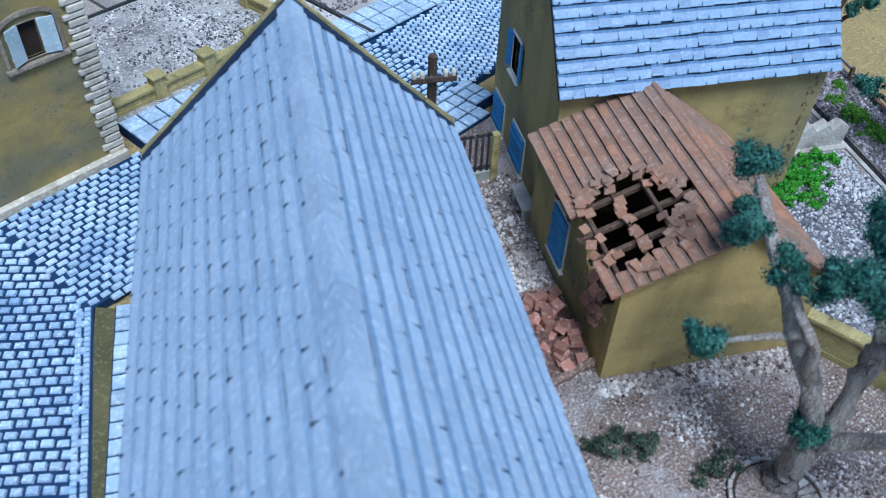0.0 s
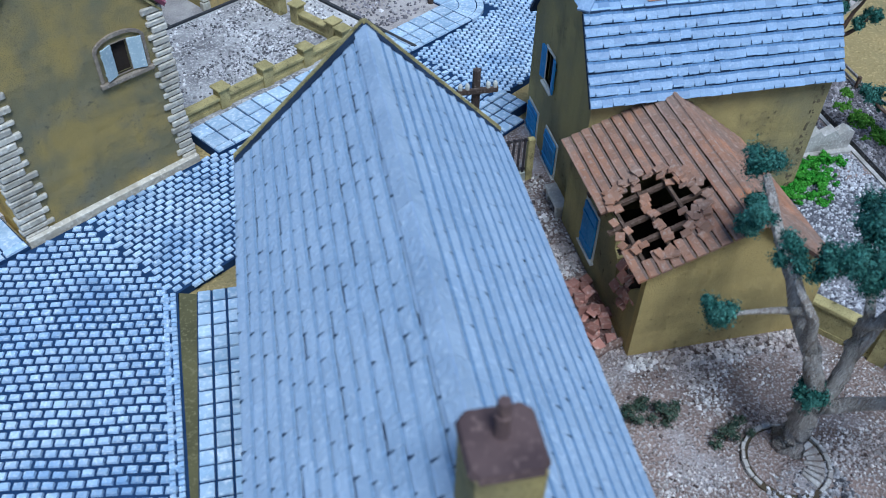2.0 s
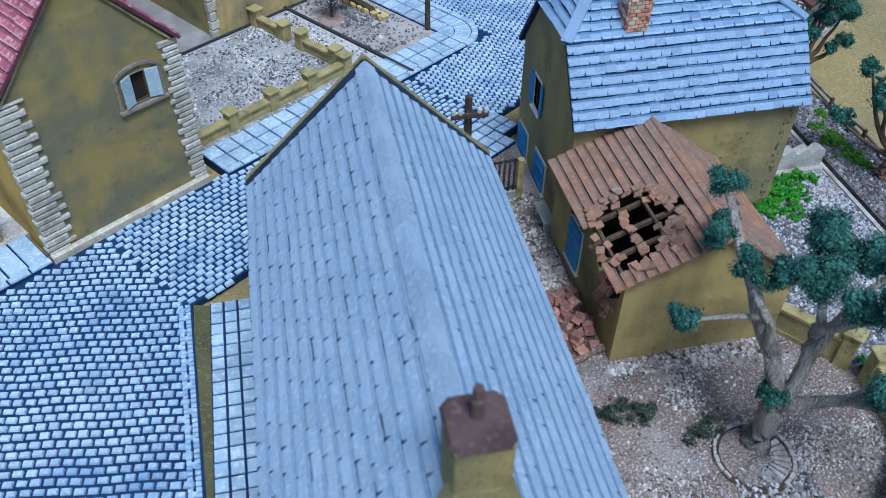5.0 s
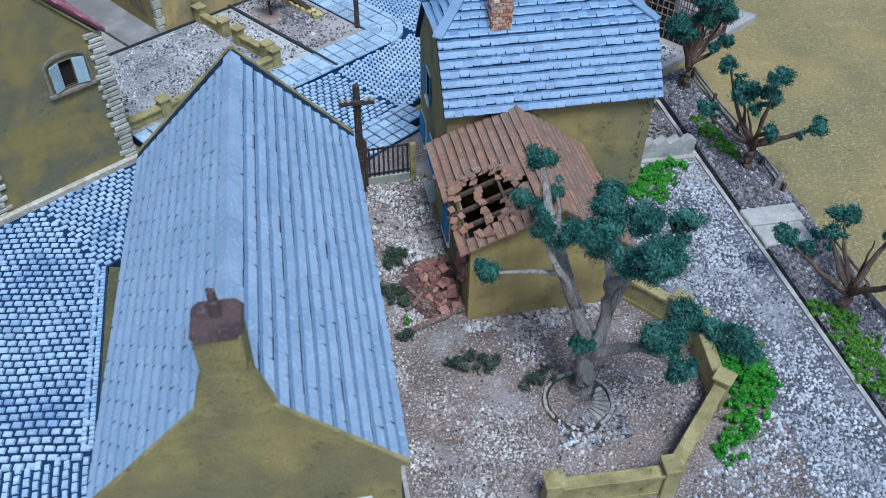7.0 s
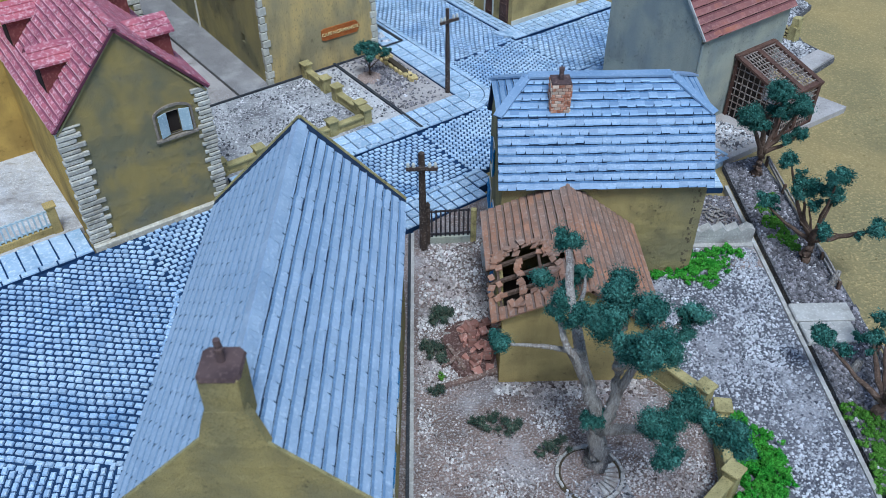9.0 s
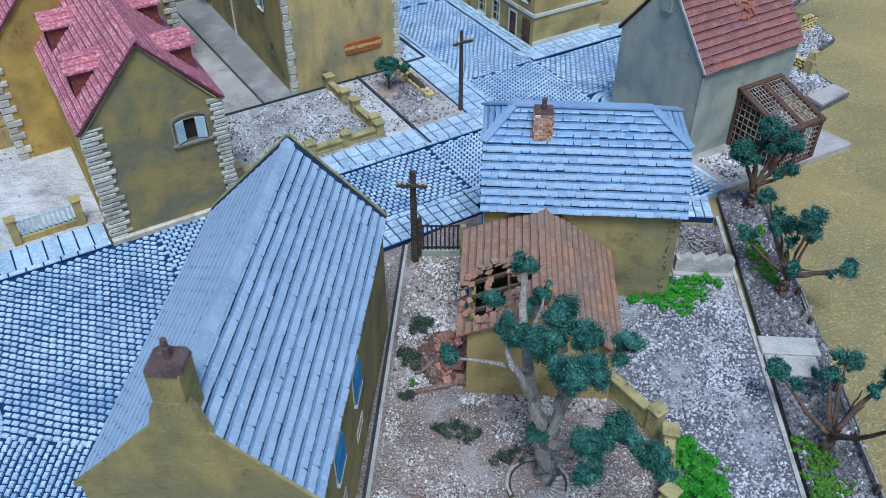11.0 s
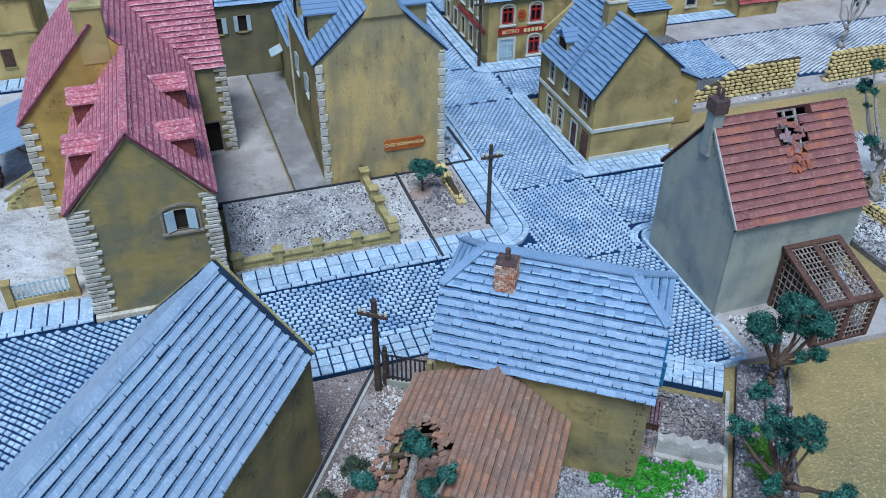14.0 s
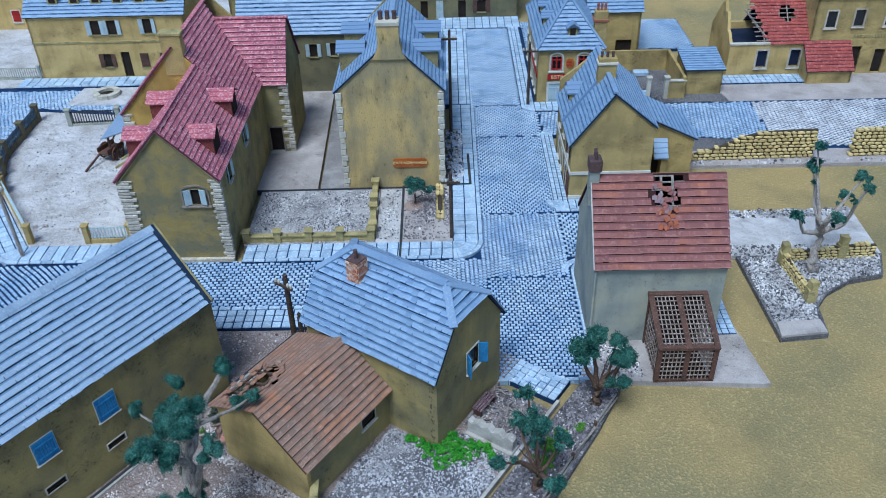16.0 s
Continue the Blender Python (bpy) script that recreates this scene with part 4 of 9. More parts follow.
def brick_faces(parent, x0, x1, y0, y1, z0, z1, course=0.172):
    """Courses of small bricks, a little proud, round a square stack."""
    rng = random.Random(29)
    me = bpy.data.meshes.new("brick")
    b = boxes((-0.5, 0.5, -0.5, 0.5, -0.5, 0.5), bevel=0.06)
    bmesh.ops.scale(b, vec=(S, S, S), verts=b.verts)
    b.to_mesh(me)
    b.free()
    me.materials.append(BRICKPIECE)
    n = round((z1 - z0) / course)
    for j in range(n):
        z = z0 + (j + 0.5) * course
        for a, b, fixed, along in ((x0, x1, y0, 0), (x0, x1, y1, 0), (y0, y1, x0, 1), (y0, y1, x1, 1)):
            cuts = [a, a + 0.32, a + 0.64, b] if j % 2 else [a, a + 0.17, a + 0.49, a + 0.8, b]
            for c0, c1 in zip(cuts, cuts[1:]):
                out = rng.uniform(0.03, 0.075)
                ob = new("brick", me)
                ob.parent = parent
                mid = (c0 + c1) / 2
                at, size = ((mid, fixed), (c1 - c0 - 0.03, 2 * out)) if along == 0 else ((fixed, mid), (2 * out, c1 - c0 - 0.03))
                ob.matrix_local = pose(at[0] * S, at[1] * S, z * S, 0, 0, rng.uniform(-1.5, 1.5)) @ Matrix.Diagonal((size[0], size[1], course - 0.03, 1))


# ---- the house with the half-hipped roof ----
def hipped_house():
    h = thing("half_hipped_house", pose(5.45 * S, -9.15 * S, 0), "ochre rendered house with half-hipped blue slate roof and blue shutters", "house")
    W, D = 10.6, 7.5
    EV, KN, RG = 6.0, 9.0, 10.2
    ov = 0.38
    prof = [(-ov, EV), (1.7, KN), (D / 2, RG), (D - 1.7, KN), (D + ov, EV)]
    side = [(0, -0.3), (D, -0.3), (D, EV + 0.35), (D - 1.85, KN - 0.15), (1.85, KN - 0.15), (0, EV + 0.35)]
    front = [(0, -0.3), (W - 0.6, -0.3), (W - 0.6, EV + 0.2), (0, EV + 0.2)]
    m = wall(h, (0.3, 0), (W - 0.3, 0), front, [], 0.3)
    mr = wall(h, (W, 0), (W, D), side, [(3.45, 4.7, 3.95, 5.6)], 0.3)
    window(h, mr, 3.45, 4.7, 3.95, 5.6, WHITE, BLUE, "ajar")
    ml = wall(h, (0, D), (0, 0), side, [(2.05, 2.95, 3.75, 5.35), (0.45, 1.75, -0.1, 1.65), (3.1, 4.6, -0.1, 1.8)], 0.3)
    window(h, ml, 2.05, 2.95, 3.75, 5.35, WHITE, BLUE, "open")
    window(h, ml, 0.45, 1.75, 0.15, 1.6, WHITE, BLUE, "closed")
    window(h, ml, 3.1, 4.6, 0.15, 1.75, WHITE, BLUE, "closed")
    wall(h, (W - 0.3, D), (0.3, D), front, [], 0.3)
    L0, L1 = -0.22, W + 0.2
    R0, R1 = 1.45, W - 1.75
    for s in (0, 1):
        def P(x, y, z):
            return (x, y, z) if s == 0 else (W - x, D - y, z)
        ex = (1, 0, 0) if s == 0 else (-1, 0, 0)
        lo = (0, 1.7 + ov, KN - EV)
        r1 = math.hypot(lo[1], lo[2])
        up1 = (0, lo[1], lo[2]) if s == 0 else (0, -lo[1], lo[2])
        hi = (0, D / 2 - 1.7, RG - KN)
        r2 = math.hypot(hi[1], hi[2])
        up2 = (0, hi[1], hi[2]) if s == 0 else (0, -hi[1], hi[2])
        a0, a1 = (L0, L1) if s == 0 else (W - L1, W - L0)
        b0, b1 = (R0, R1) if s == 0 else (W - R1, W - R0)
        roof_plane(h, P(a0, -ov, EV), ex, up1, a1 - a0, r1, 0.46, 0.46, SL, 21 + s, 220 if s == 0 else 0, jitter=0.008, t=0.1, joint=0.105, gap=0.007, nick_size=True, nick=0.4, jog=0.016)
        roof_plane(h, P(a0, 1.7, KN), ex, up2, a1 - a0, r2, 0.46, 0.46, SL, 23 + s, 110 if s == 0 else 0, ends=lambda y: ((b0 - a0) * y / r2, (a1 - a0) - (a1 - b1) * y / r2), t=0.1, joint=0.105, gap=0.007, jitter=0.008, nick_size=True, nick=0.4, jog=0.016)
    for x, rx, sgn in ((L0, R0, -1), (L1, R1, 1)):
        run = abs(rx - x)
        r3 = math.hypot(run, RG - KN)
        w = D - 3.4
        if sgn > 0:
            roof_plane(h, (x, 1.7, KN), (0, 1, 0), (-run, 0, RG - KN), w, r3, 0.6, 0.45, SL, 27, 60, ends=lambda y: (w / 2 * y / r3, w - w / 2 * y / r3))
        else:
            roof_plane(h, (x, D - 1.7, KN), (0, -1, 0), (run, 0, RG - KN), w, r3, 0.6, 0.45, SL, 28, 60, ends=lambda y: (w / 2 * y / r3, w - w / 2 * y / r3))
    up = 0.09
    part("ridge_cap", bar(bmesh.new(), (R0, D / 2, RG + up), (R1, D / 2, RG + up), 0.62, 0.1), SLATE, h)
    for x, rx in ((L0, R0), (L1, R1)):
        for y in (1.7, D - 1.7):
            part("hip_cap", bar(bmesh.new(), (x, y, KN + up), (rx, D / 2, RG + up), 0.5, 0.1), SLATE, h)
    # brick stack
    cx0, cx1, cy0, cy1 = 2.45, 3.4, 1.85, 2.8
    st = part("chimney", boxes((cx0, cx1, cy0, cy1, 8.6, 10.75), bevel=0.04), MORTARPALE, h, "chimney stack of flaking orange brick")
    brick_faces(st, cx0, cx1, cy0, cy1, 9.0, 10.72)
    part("chimney_cap", boxes((cx0 - 0.02, cx1 + 0.02, cy0 - 0.02, cy1 + 0.02, 10.72, 10.8), bevel=0.02), CAP, st)
    pot(st, (cx0 + cx1) / 2, (cy0 + cy1) / 2, 10.78, 0.13, 0.65)
    # worn stones showing at the corner
    rng = random.Random(8)
    for k in range(46):
        z = rng.uniform(0.2, 5.6)
        w = rng.uniform(0.04, 0.13)
        put("exposed_stone", boxes((W - 0.4 - w / 2, W - 0.4 + w / 2, -0.015, 0.1, z, z + rng.uniform(0.06, 0.2)), bevel=0.01), Matrix.Translation((rng.uniform(-0.14, 0.14), 0, 0)), STAIN, h)
    return h


hipped_house()


# ---- the broken lean-to ----
def annex():
    h = thing("broken_annex", pose(4.9 * S, -17.0 * S, 0), "low ochre annex with holed terracotta tile roof", "house")
    W, D, RX = 7.2, 7.85, 3.85
    ZL, ZR, RG = 4.3, 3.3, 6.2
    sl = (RG - ZL) / (RX + 0.45)
    gable = [(0, -0.3), (W, -0.3), (W, ZR + 0.25), (RX, RG - 0.2), (0, ZL + 0.0)]
    wall(h, (0, 0), (W, 0), gable, [], 0.3, OCHRE)
    ml = wall(h, (0, D), (0, 0.3), [(0, -0.3), (D - 0.3, -0.3), (D - 0.3, 3.3), (6.95, 2.7), (6.6, 1.7), (6.1, 1.5), (5.7, 2.0), (5.55, 2.9), (5.2, 3.1), (5.0, 4.1), (0, 4.1)], [(2.3, 3.6, 1.0, 3.1)], 0.3)
    window(h, ml, 2.3, 3.6, 1.0, 3.1, WHITE, BLUE, "closed", fw=0.1)
    mr = wall(h, (W, 0.3), (W, D), [(0, -0.3), (D - 0.3, -0.3), (D - 0.3, ZR + 0.1), (0, ZR + 0.1)], [(4.8, 6.1, 1.9, 2.7)], 0.3)
    window(h, mr, 4.8, 6.1, 1.9, 2.7, QUOIN, pane=INSIDE, fw=0.1)
    TT = (TERRA_ISLAND, TERRA, BROWN_UNDER)
    run = RX + 0.5
    rise = math.hypot(run, RG - ZL)

    def gone(x, y):
        px, py = x, y / rise * run - 0.5
        yy = D + 0.1 - px
        wob = 0.18 * math.sin(px * 5.1 + py * 3.7)
        left = np.interp(px, (3.5, 3.7, 4.3, 4.8, 6.5, 7.1), (1.4, 0.8, 0.55, -0.6, -0.6, 0.2))
        right = np.interp(px, (3.5, 3.7, 4.5, 5.6, 6.0, 7.2), (1.0, 1.4, 2.2, 2.75, 2.0, 1.5))
        return 3.55 < px < 7.2 and left + wob < py < right + 0.25 + wob
    roof_plane(h, (-0.5, D + 0.02, ZL), (0, -1, 0), (run, 0, RG - ZL), D + 0.35, rise, 0.5, 0.45, TT, 31, 300, skip=gone, tname="tile", t=0.11, jitter=0.007, gap=0.012, joint=0.1, jog=0.008)
    rr = W - RX + 0.4
    rise_r = math.hypot(rr, RG - ZR)
    roof_plane(h, (W + 0.4, -0.33, ZR), (0, 1, 0), (-rr, 0, RG - ZR), D + 0.3, rise_r, 0.5, 0.45, TT, 32, 300, tname="tile", t=0.11, jitter=0.007, gap=0.012, joint=0.12, jog=0.007)
    bm = bmesh.new()
    tube(bm, [(RX, -0.33, RG - 0.02), (RX, D - 0.05, RG - 0.02)], [0.13, 0.13], 8)
    part("ridge_cap", bm, TERRA_ISLAND, h)
    rng = random.Random(4)

    def on(px, t):
        return Vector((-0.5 + t * run, D + 0.02 - px, ZL + t * (RG - ZL) - 0.12))
    for t in (0.12, 0.34, 0.56):
        bm = bmesh.new()
        bar(bm, on(3.0, t), on(7.7, t), 0.13, 0.12)
        part("batten", bm, BARK_DARK, h)
    for px in (3.2, 4.3, 5.4, 6.4, 7.4):
        bm = bmesh.new()
        bar(bm, on(px, 0.0) - Vector((0, 0, 0.1)), on(px + 0.05, 0.97) - Vector((0, 0, 0.1)), 0.17, 0.16)
        part("rafter", bm, BARK_DARK, h)
    for k in range(84):
        a = rng.uniform(0, 2 * math.pi)
        inner = k % 5 == 0
        q = rng.uniform(0.25, 0.8) if inner else rng.uniform(0.84, 1.22)
        px, py = 5.5 + 1.9 * q * math.cos(a), 0.95 + 1.5 * q * math.sin(a)
        if inner:
            py = min((0.12, 0.34, 0.56), key=lambda f: abs(f * run - 0.5 - py)) * run - 0.5 + rng.uniform(-0.08, 0.08)
        t = (py + 0.5) / run
        if not 0.02 < t < 0.95 or not 2.8 < px < 7.8:
            continue
        p = on(px, t) + Vector((0, 0, 0.09 if inner else 0.2 + rng.uniform(0, 0.08)))
        w, d = rng.uniform(0.13, 0.19), rng.uniform(0.14, 0.2)
        bm = boxes((-w, w, -d, d, 0, 0.07), bevel=0.012)
        put("loose_tile", bm, Matrix.Translation(p) @ pose(0, 0, 0, rng.uniform(-16, 16), -math.degrees(math.atan(sl)) + rng.uniform(-16, 16), rng.uniform(-28, 28)), TERRA, h)
    # tiles slipped into the breach of the side wall
    for k in range(14):
        p = Vector((rng.uniform(-0.12, 0.2), rng.uniform(0.6, 1.9), rng.uniform(1.7, 3.4)))
        put("slipped_tile", boxes((-0.2, 0.2, -0.22, 0.22, 0, 0.07), bevel=0.012), Matrix.Translation(p) @ pose(0, 0, 0, rng.uniform(-25, 25), rng.uniform(-75, -45), rng.uniform(-25, 25)), HEAPBRICK, h)
    # floor coloured near-black: the dark under the holed roof is painted in
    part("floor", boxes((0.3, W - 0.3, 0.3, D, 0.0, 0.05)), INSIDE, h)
    return h


annex()


# ---- the grey house with the lattice lean-to ----
RO = (ROSE, ROSE_PIECE, ROSE_UNDER)


def grey_house():
    h = thing("grey_house", grid_pose(19.1, -6.5), "grey rendered house with a holed rust-red tile roof", "house")
    W, D, EV, RG = 9.3, 8.1, 6.85, 11.8
    side = [(0, -0.3), (D, -0.3), (D, EV), (D / 2, RG - 0.1), (0, EV)]
    wall(h, (0.3, 0), (W - 0.3, 0), [(0, -0.3), (W - 0.6, -0.3), (W - 0.6, EV), (0, EV)], [], 0.3, GREY)
    wall(h, (W, 0), (W, D), side, [], 0.3, GREY)
    wall(h, (0, D), (0, 0), side, [], 0.3, GREY)
    wall(h, (W - 0.3, D), (0.3, D), [(0, -0.3), (W - 0.6, -0.3), (W - 0.6, EV), (0, EV)], [], 0.3, GREY)
    run, up = D / 2 + 0.3, RG - EV + 0.25
    rise = math.hypot(run, up)

    def gone(x, y):
        c = 5.3 + 0.35 * math.sin(y * 2.1)
        return y > rise * 0.6 and abs(x - c) < 0.85 + 0.4 * math.sin(y * 4.0)
    rf = part("roof", bmesh.new(), UNDER_RED, h)
    e0 = EV - 0.1
    for a, b, lo, hi in ((0, 4.4, 0, 1), (4.4, 6.35, 0, 0.62), (6.35, W, 0, 1)):
        slab(h, (a, -0.3 + run * lo, e0 + up * lo), (b, -0.3 + run * lo, e0 + up * lo), (b, -0.3 + run * hi, e0 + up * hi), (a, -0.3 + run * hi, e0 + up * hi), 0.12, UNDER_RED, "roof_deck")
    tile_rows(rf, (-0.1, -0.3, e0), (1, 0, 0), (0, run, up), W + 0.2, rise, 0.42, 0.56, RUST, RUST, "tile", 300, None, gone, t=0.12, jitter=0.008, gap=0.003, seed=41, joint=0.09, nick=0.2, jog=0.009)
    roof_plane(h, (W + 0.1, D + 0.3, e0), (-1, 0, 0), (0, -run, up), W + 0.2, rise, 0.42, 0.5, (TERRA_ISLAND, RUST, UNDER_RED), 42, 0, tname="tile", t=0.12)
    rng = random.Random(6)
    for k in range(44):
        f = rng.uniform(0.4, 0.86)
        x = 4.95 + rng.uniform(-0.7, 0.95) * (0.35 + f * 0.9)
        p = Vector((x, -0.3 + run * f, e0 + up * f + 0.17))
        put("broken_tile", boxes((-0.17, 0.17, -0.16, 0.16, 0, 0.07), bevel=0.012), Matrix.Translation(p) @ pose(0, 0, 0, 48 + rng.uniform(-9, 9), rng.uniform(-9, 9), rng.uniform(-50, 50)), ORANGE if f < 0.6 and k % 4 else (PALETILE if k % 3 == 0 else RUST), h)
    for f in (0.66, 0.74, 0.83, 0.91, 0.98):
        bm = bmesh.new()
        bar(bm, (4.1, -0.3 + run * f, e0 + up * f - 0.05), (rng.uniform(5.4, 6.7), -0.3 + run * f, e0 + up * f + rng.uniform(-0.12, 0.05)), 0.12, 0.1)
        part("batten", bm, BARK, h)
    for x in (4.75, 5.55):
        part("rafter", bar(bmesh.new(), (x, -0.3 + run * 0.55, e0 + up * 0.55 - 0.12), (x + 0.06, -0.3 + run, e0 + up - 0.1), 0.15, 0.14), BARK, h)
    ch = part("chimney", boxes((-0.24, 0.46, 3.6, 4.45, 9.6, 12.5), bevel=0.04), GREY, h)
    part("chimney_cap", boxes((-0.34, 0.56, 3.48, 4.56, 12.4, 13.3), bevel=0.06), CAP, ch)
    for y in (3.8, 4.25):
        pot(ch, 0.12, y, 13.3, 0.11, 0.6)
    bm = bmesh.new()
    bar(bm, (-0.12, -0.34, EV - 0.02), (-0.12, D / 2, RG + 0.2), 0.08, 0.16)
    part("verge_board", bm, CONCRETE, h)
    bm = tube(bmesh.new(), [(0.08, -0.1, 0), (0.08, -0.1, EV - 0.3)], [0.1, 0.1], 8)
    part("downpipe", bm, GREY, h)
    return h


PALETILE = material("pale_dusty_tile", (0.3, 0.22, 0.25), (0.22, 0.16, 0.18), 1.0, 6, 0.85, 0.3)
grey_house()


def lattice_cage():
    h = thing("lattice_lean_to", grid_pose(23.15, -10.95), "dark brown timber lattice lean-to against the grey house wall", "shed")
    W, D, ZF, ZB = 4.0, 4.35, 3.05, 4.5
    zf = lambda y: ZF + (ZB - ZF) * y / D
    for x in (0.08, W - 0.08, W / 2):
        part("post", boxes((x - 0.17, x + 0.17, 0, 0.24, 0, ZF)), BROWN, h)
    for x in (0.08, W - 0.08):
        part("post", boxes((x - 0.1, x + 0.1, D - 0.22, D - 0.02, 0, ZB - 0.1)), BROWN, h)
    for x in (0.08, W / 2, W - 0.08):
        bm = bmesh.new()
        bar(bm, (x, -0.1, ZF + 0.05), (x, D, ZB + 0.05), 0.4, 0.18)
        part("rafter", bm, BROWN, h)
    for y, z in ((0.1, ZF + 0.06), (D - 0.1, ZB)):
        bm = bmesh.new()
        bar(bm, (-0.1, y, z), (W + 0.1, y, z), 0.4, 0.22)
        part("rail", bm, BROWN, h)
    part("sill_rail", boxes((0, W, 0.0, 0.2, 0.02, 0.2)), BROWN, h)
    # Near-black floor and an added panel on the wall paint the inside's shade
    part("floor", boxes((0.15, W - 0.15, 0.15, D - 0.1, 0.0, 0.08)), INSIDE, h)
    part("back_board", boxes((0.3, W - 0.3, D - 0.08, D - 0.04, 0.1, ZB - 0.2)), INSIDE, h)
    t = 0.075
    for x0 in (0.2, W / 2 + 0.12):
        bm = bmesh.new()
        w = W / 2 - 0.32
        for i in range(7):
            x = x0 + w * i / 6
            bar(bm, (x, 0.1, ZF + 0.07), (x, D, ZB + 0.05), t, 0.05)
        for j in range(1, 12):
            y = D * j / 12
            bar(bm, (x0, y, zf(y) + 0.1), (x0 + w, y, zf(y) + 0.1), t, 0.05)
        part("roof_lattice", bm, TRELLIS, h)
        bm = bmesh.new()
        for i in range(7):
            x = x0 + w * i / 6
            bar(bm, (x, 0.1, 0.2), (x, 0.1, ZF), t, 0.05, (0, 1, 0))
        for j in range(1, 7):
            z = 0.2 + (ZF - 0.2) * j / 7
            bar(bm, (x0, 0.05, z), (x0 + w, 0.05, z), 0.05, t)
        part("front_lattice", bm, TRELLIS, h)
    for x in (0.08, W - 0.08):
        bm = bmesh.new()
        for i in range(1, 10):
            y = D * i / 10
            bar(bm, (x, y, 0.1), (x, y, zf(y)), t, 0.05, (0, 1, 0))
        for j in range(1, 8):
            z = 0.2 + 0.5 * j
            y0 = max(0.1, (z - ZF) / (ZB - ZF) * D)
            if y0 < D - 0.2:
                bar(bm, (x, y0, z), (x, D - 0.1, z), 0.05, t)
        part("side_lattice", bm, TRELLIS, h)
    return h


TRELLIS = material("worn_lattice_wood", (0.3, 0.24, 0.21), (0.19, 0.14, 0.12), 1.2, 8, 0.8, 0.4, (0.55, 0.5, 0.47), 0.4)
lattice_cage()


MAROON = material("maroon_paint", (0.2, 0.06, 0.055), (0.14, 0.045, 0.045), 0.8, 7, 0.8, 0.4, (0.3, 0.12, 0.1), 0.3)


# ---- dormers ----
def dormer(parent, m, w, d, hgt, tiles, front=ROSE, wallmat=OCHRE, opening=INSIDE, pitch=0.42):
    """Gabled dormer in a frame with x outwards down the slope and y along the eave, standing at its sill."""
    rg = w * pitch
    dm = put("dormer", boxes((-d, 0, -w / 2, w / 2, -0.3, hgt)), m, wallmat, parent)
    put("opening", boxes((-0.05, 0.03, -w / 2 + 0.2, w / 2 - 0.2, 0.15, hgt - 0.1)), m, opening, dm)
    put("gable", prism([(-w / 2, 0), (w / 2, 0), (0, rg)], -0.02, 0.05), m @ Matrix.Translation((0, 0, hgt)) @ Matrix(((0, 0, 1, 0), (1, 0, 0, 0), (0, 1, 0, 0), (0, 0, 0, 1))), front, dm)
    half, n = w / 2 + 0.22, 3
    for s in (1, -1):
        # stepped courses in one piece
        loop = [(0.0, rg + 0.02), (-half, -0.12)]
        for j in range(n):
            y0, y1 = -half * (1 - j / n), -half * (1 - (j + 1) / n)
            z0, z1 = -0.12 + (rg + 0.14) * j / n, -0.12 + (rg + 0.14) * (j + 1) / n
            loop += [(y0, z0 + 0.13), (y1, z1 + 0.06)]
        bm = prism(loop[1:] + loop[:1], 0.28 - d - 0.5, 0.28)
        put("dormer_roof", bm, m @ Matrix.Translation((0, 0, hgt)) @ Matrix(((0, 0, 1, 0), (-s, 0, 0, 0), (0, 1, 0, 0), (0, 0, 0, 1))), tiles, dm)
    return dm


def arch_window(parent, m, s0, s1, z0, z1, stone, shutter=None, leaf=0.0, pane=INSIDE):
    """Window under a flat stone arch that also frames its open shutters, if it has any."""
    w = window(parent, m, s0, s1, z0, z1, stone, shutter, "wide", pane=pane, fw=0.03, sill=False, leaf=leaf)
    n, c, q, t = 12, (s0 + s1) / 2, (s1 - s0) / 2 + leaf + 0.06, 0.15
    rim = [(c - (q + o) * math.cos(math.pi * k / n), z1 - 0.12 + (0.42 + o) * math.sin(math.pi * k / n)) for o in (t, 0.0) for k in (range(n + 1) if o else range(n, -1, -1))]
    bm = prism(rim, 0.0, 0.1)
    bmesh.ops.transform(bm, matrix=Matrix(((1, 0, 0, 0), (0, 0, -1, 0), (0, 1, 0, 0), (0, 0, 0, 1))), verts=bm.verts)
    put("arch", bm, m, stone, w)
    for a, b in ((c - q - t, c - q), (c + q, c + q + t)):
        put("jamb", boxes((a, b, -0.1, 0.0, z0 - 0.1, z1 - 0.125), bevel=0.02), m, stone, w)
    put("sill", boxes((c - q - t - 0.08, c + q + t + 0.08, -0.2, 0.0, z0 - 0.3, z0 - 0.105), bevel=0.03), m, stone, w)
    return w


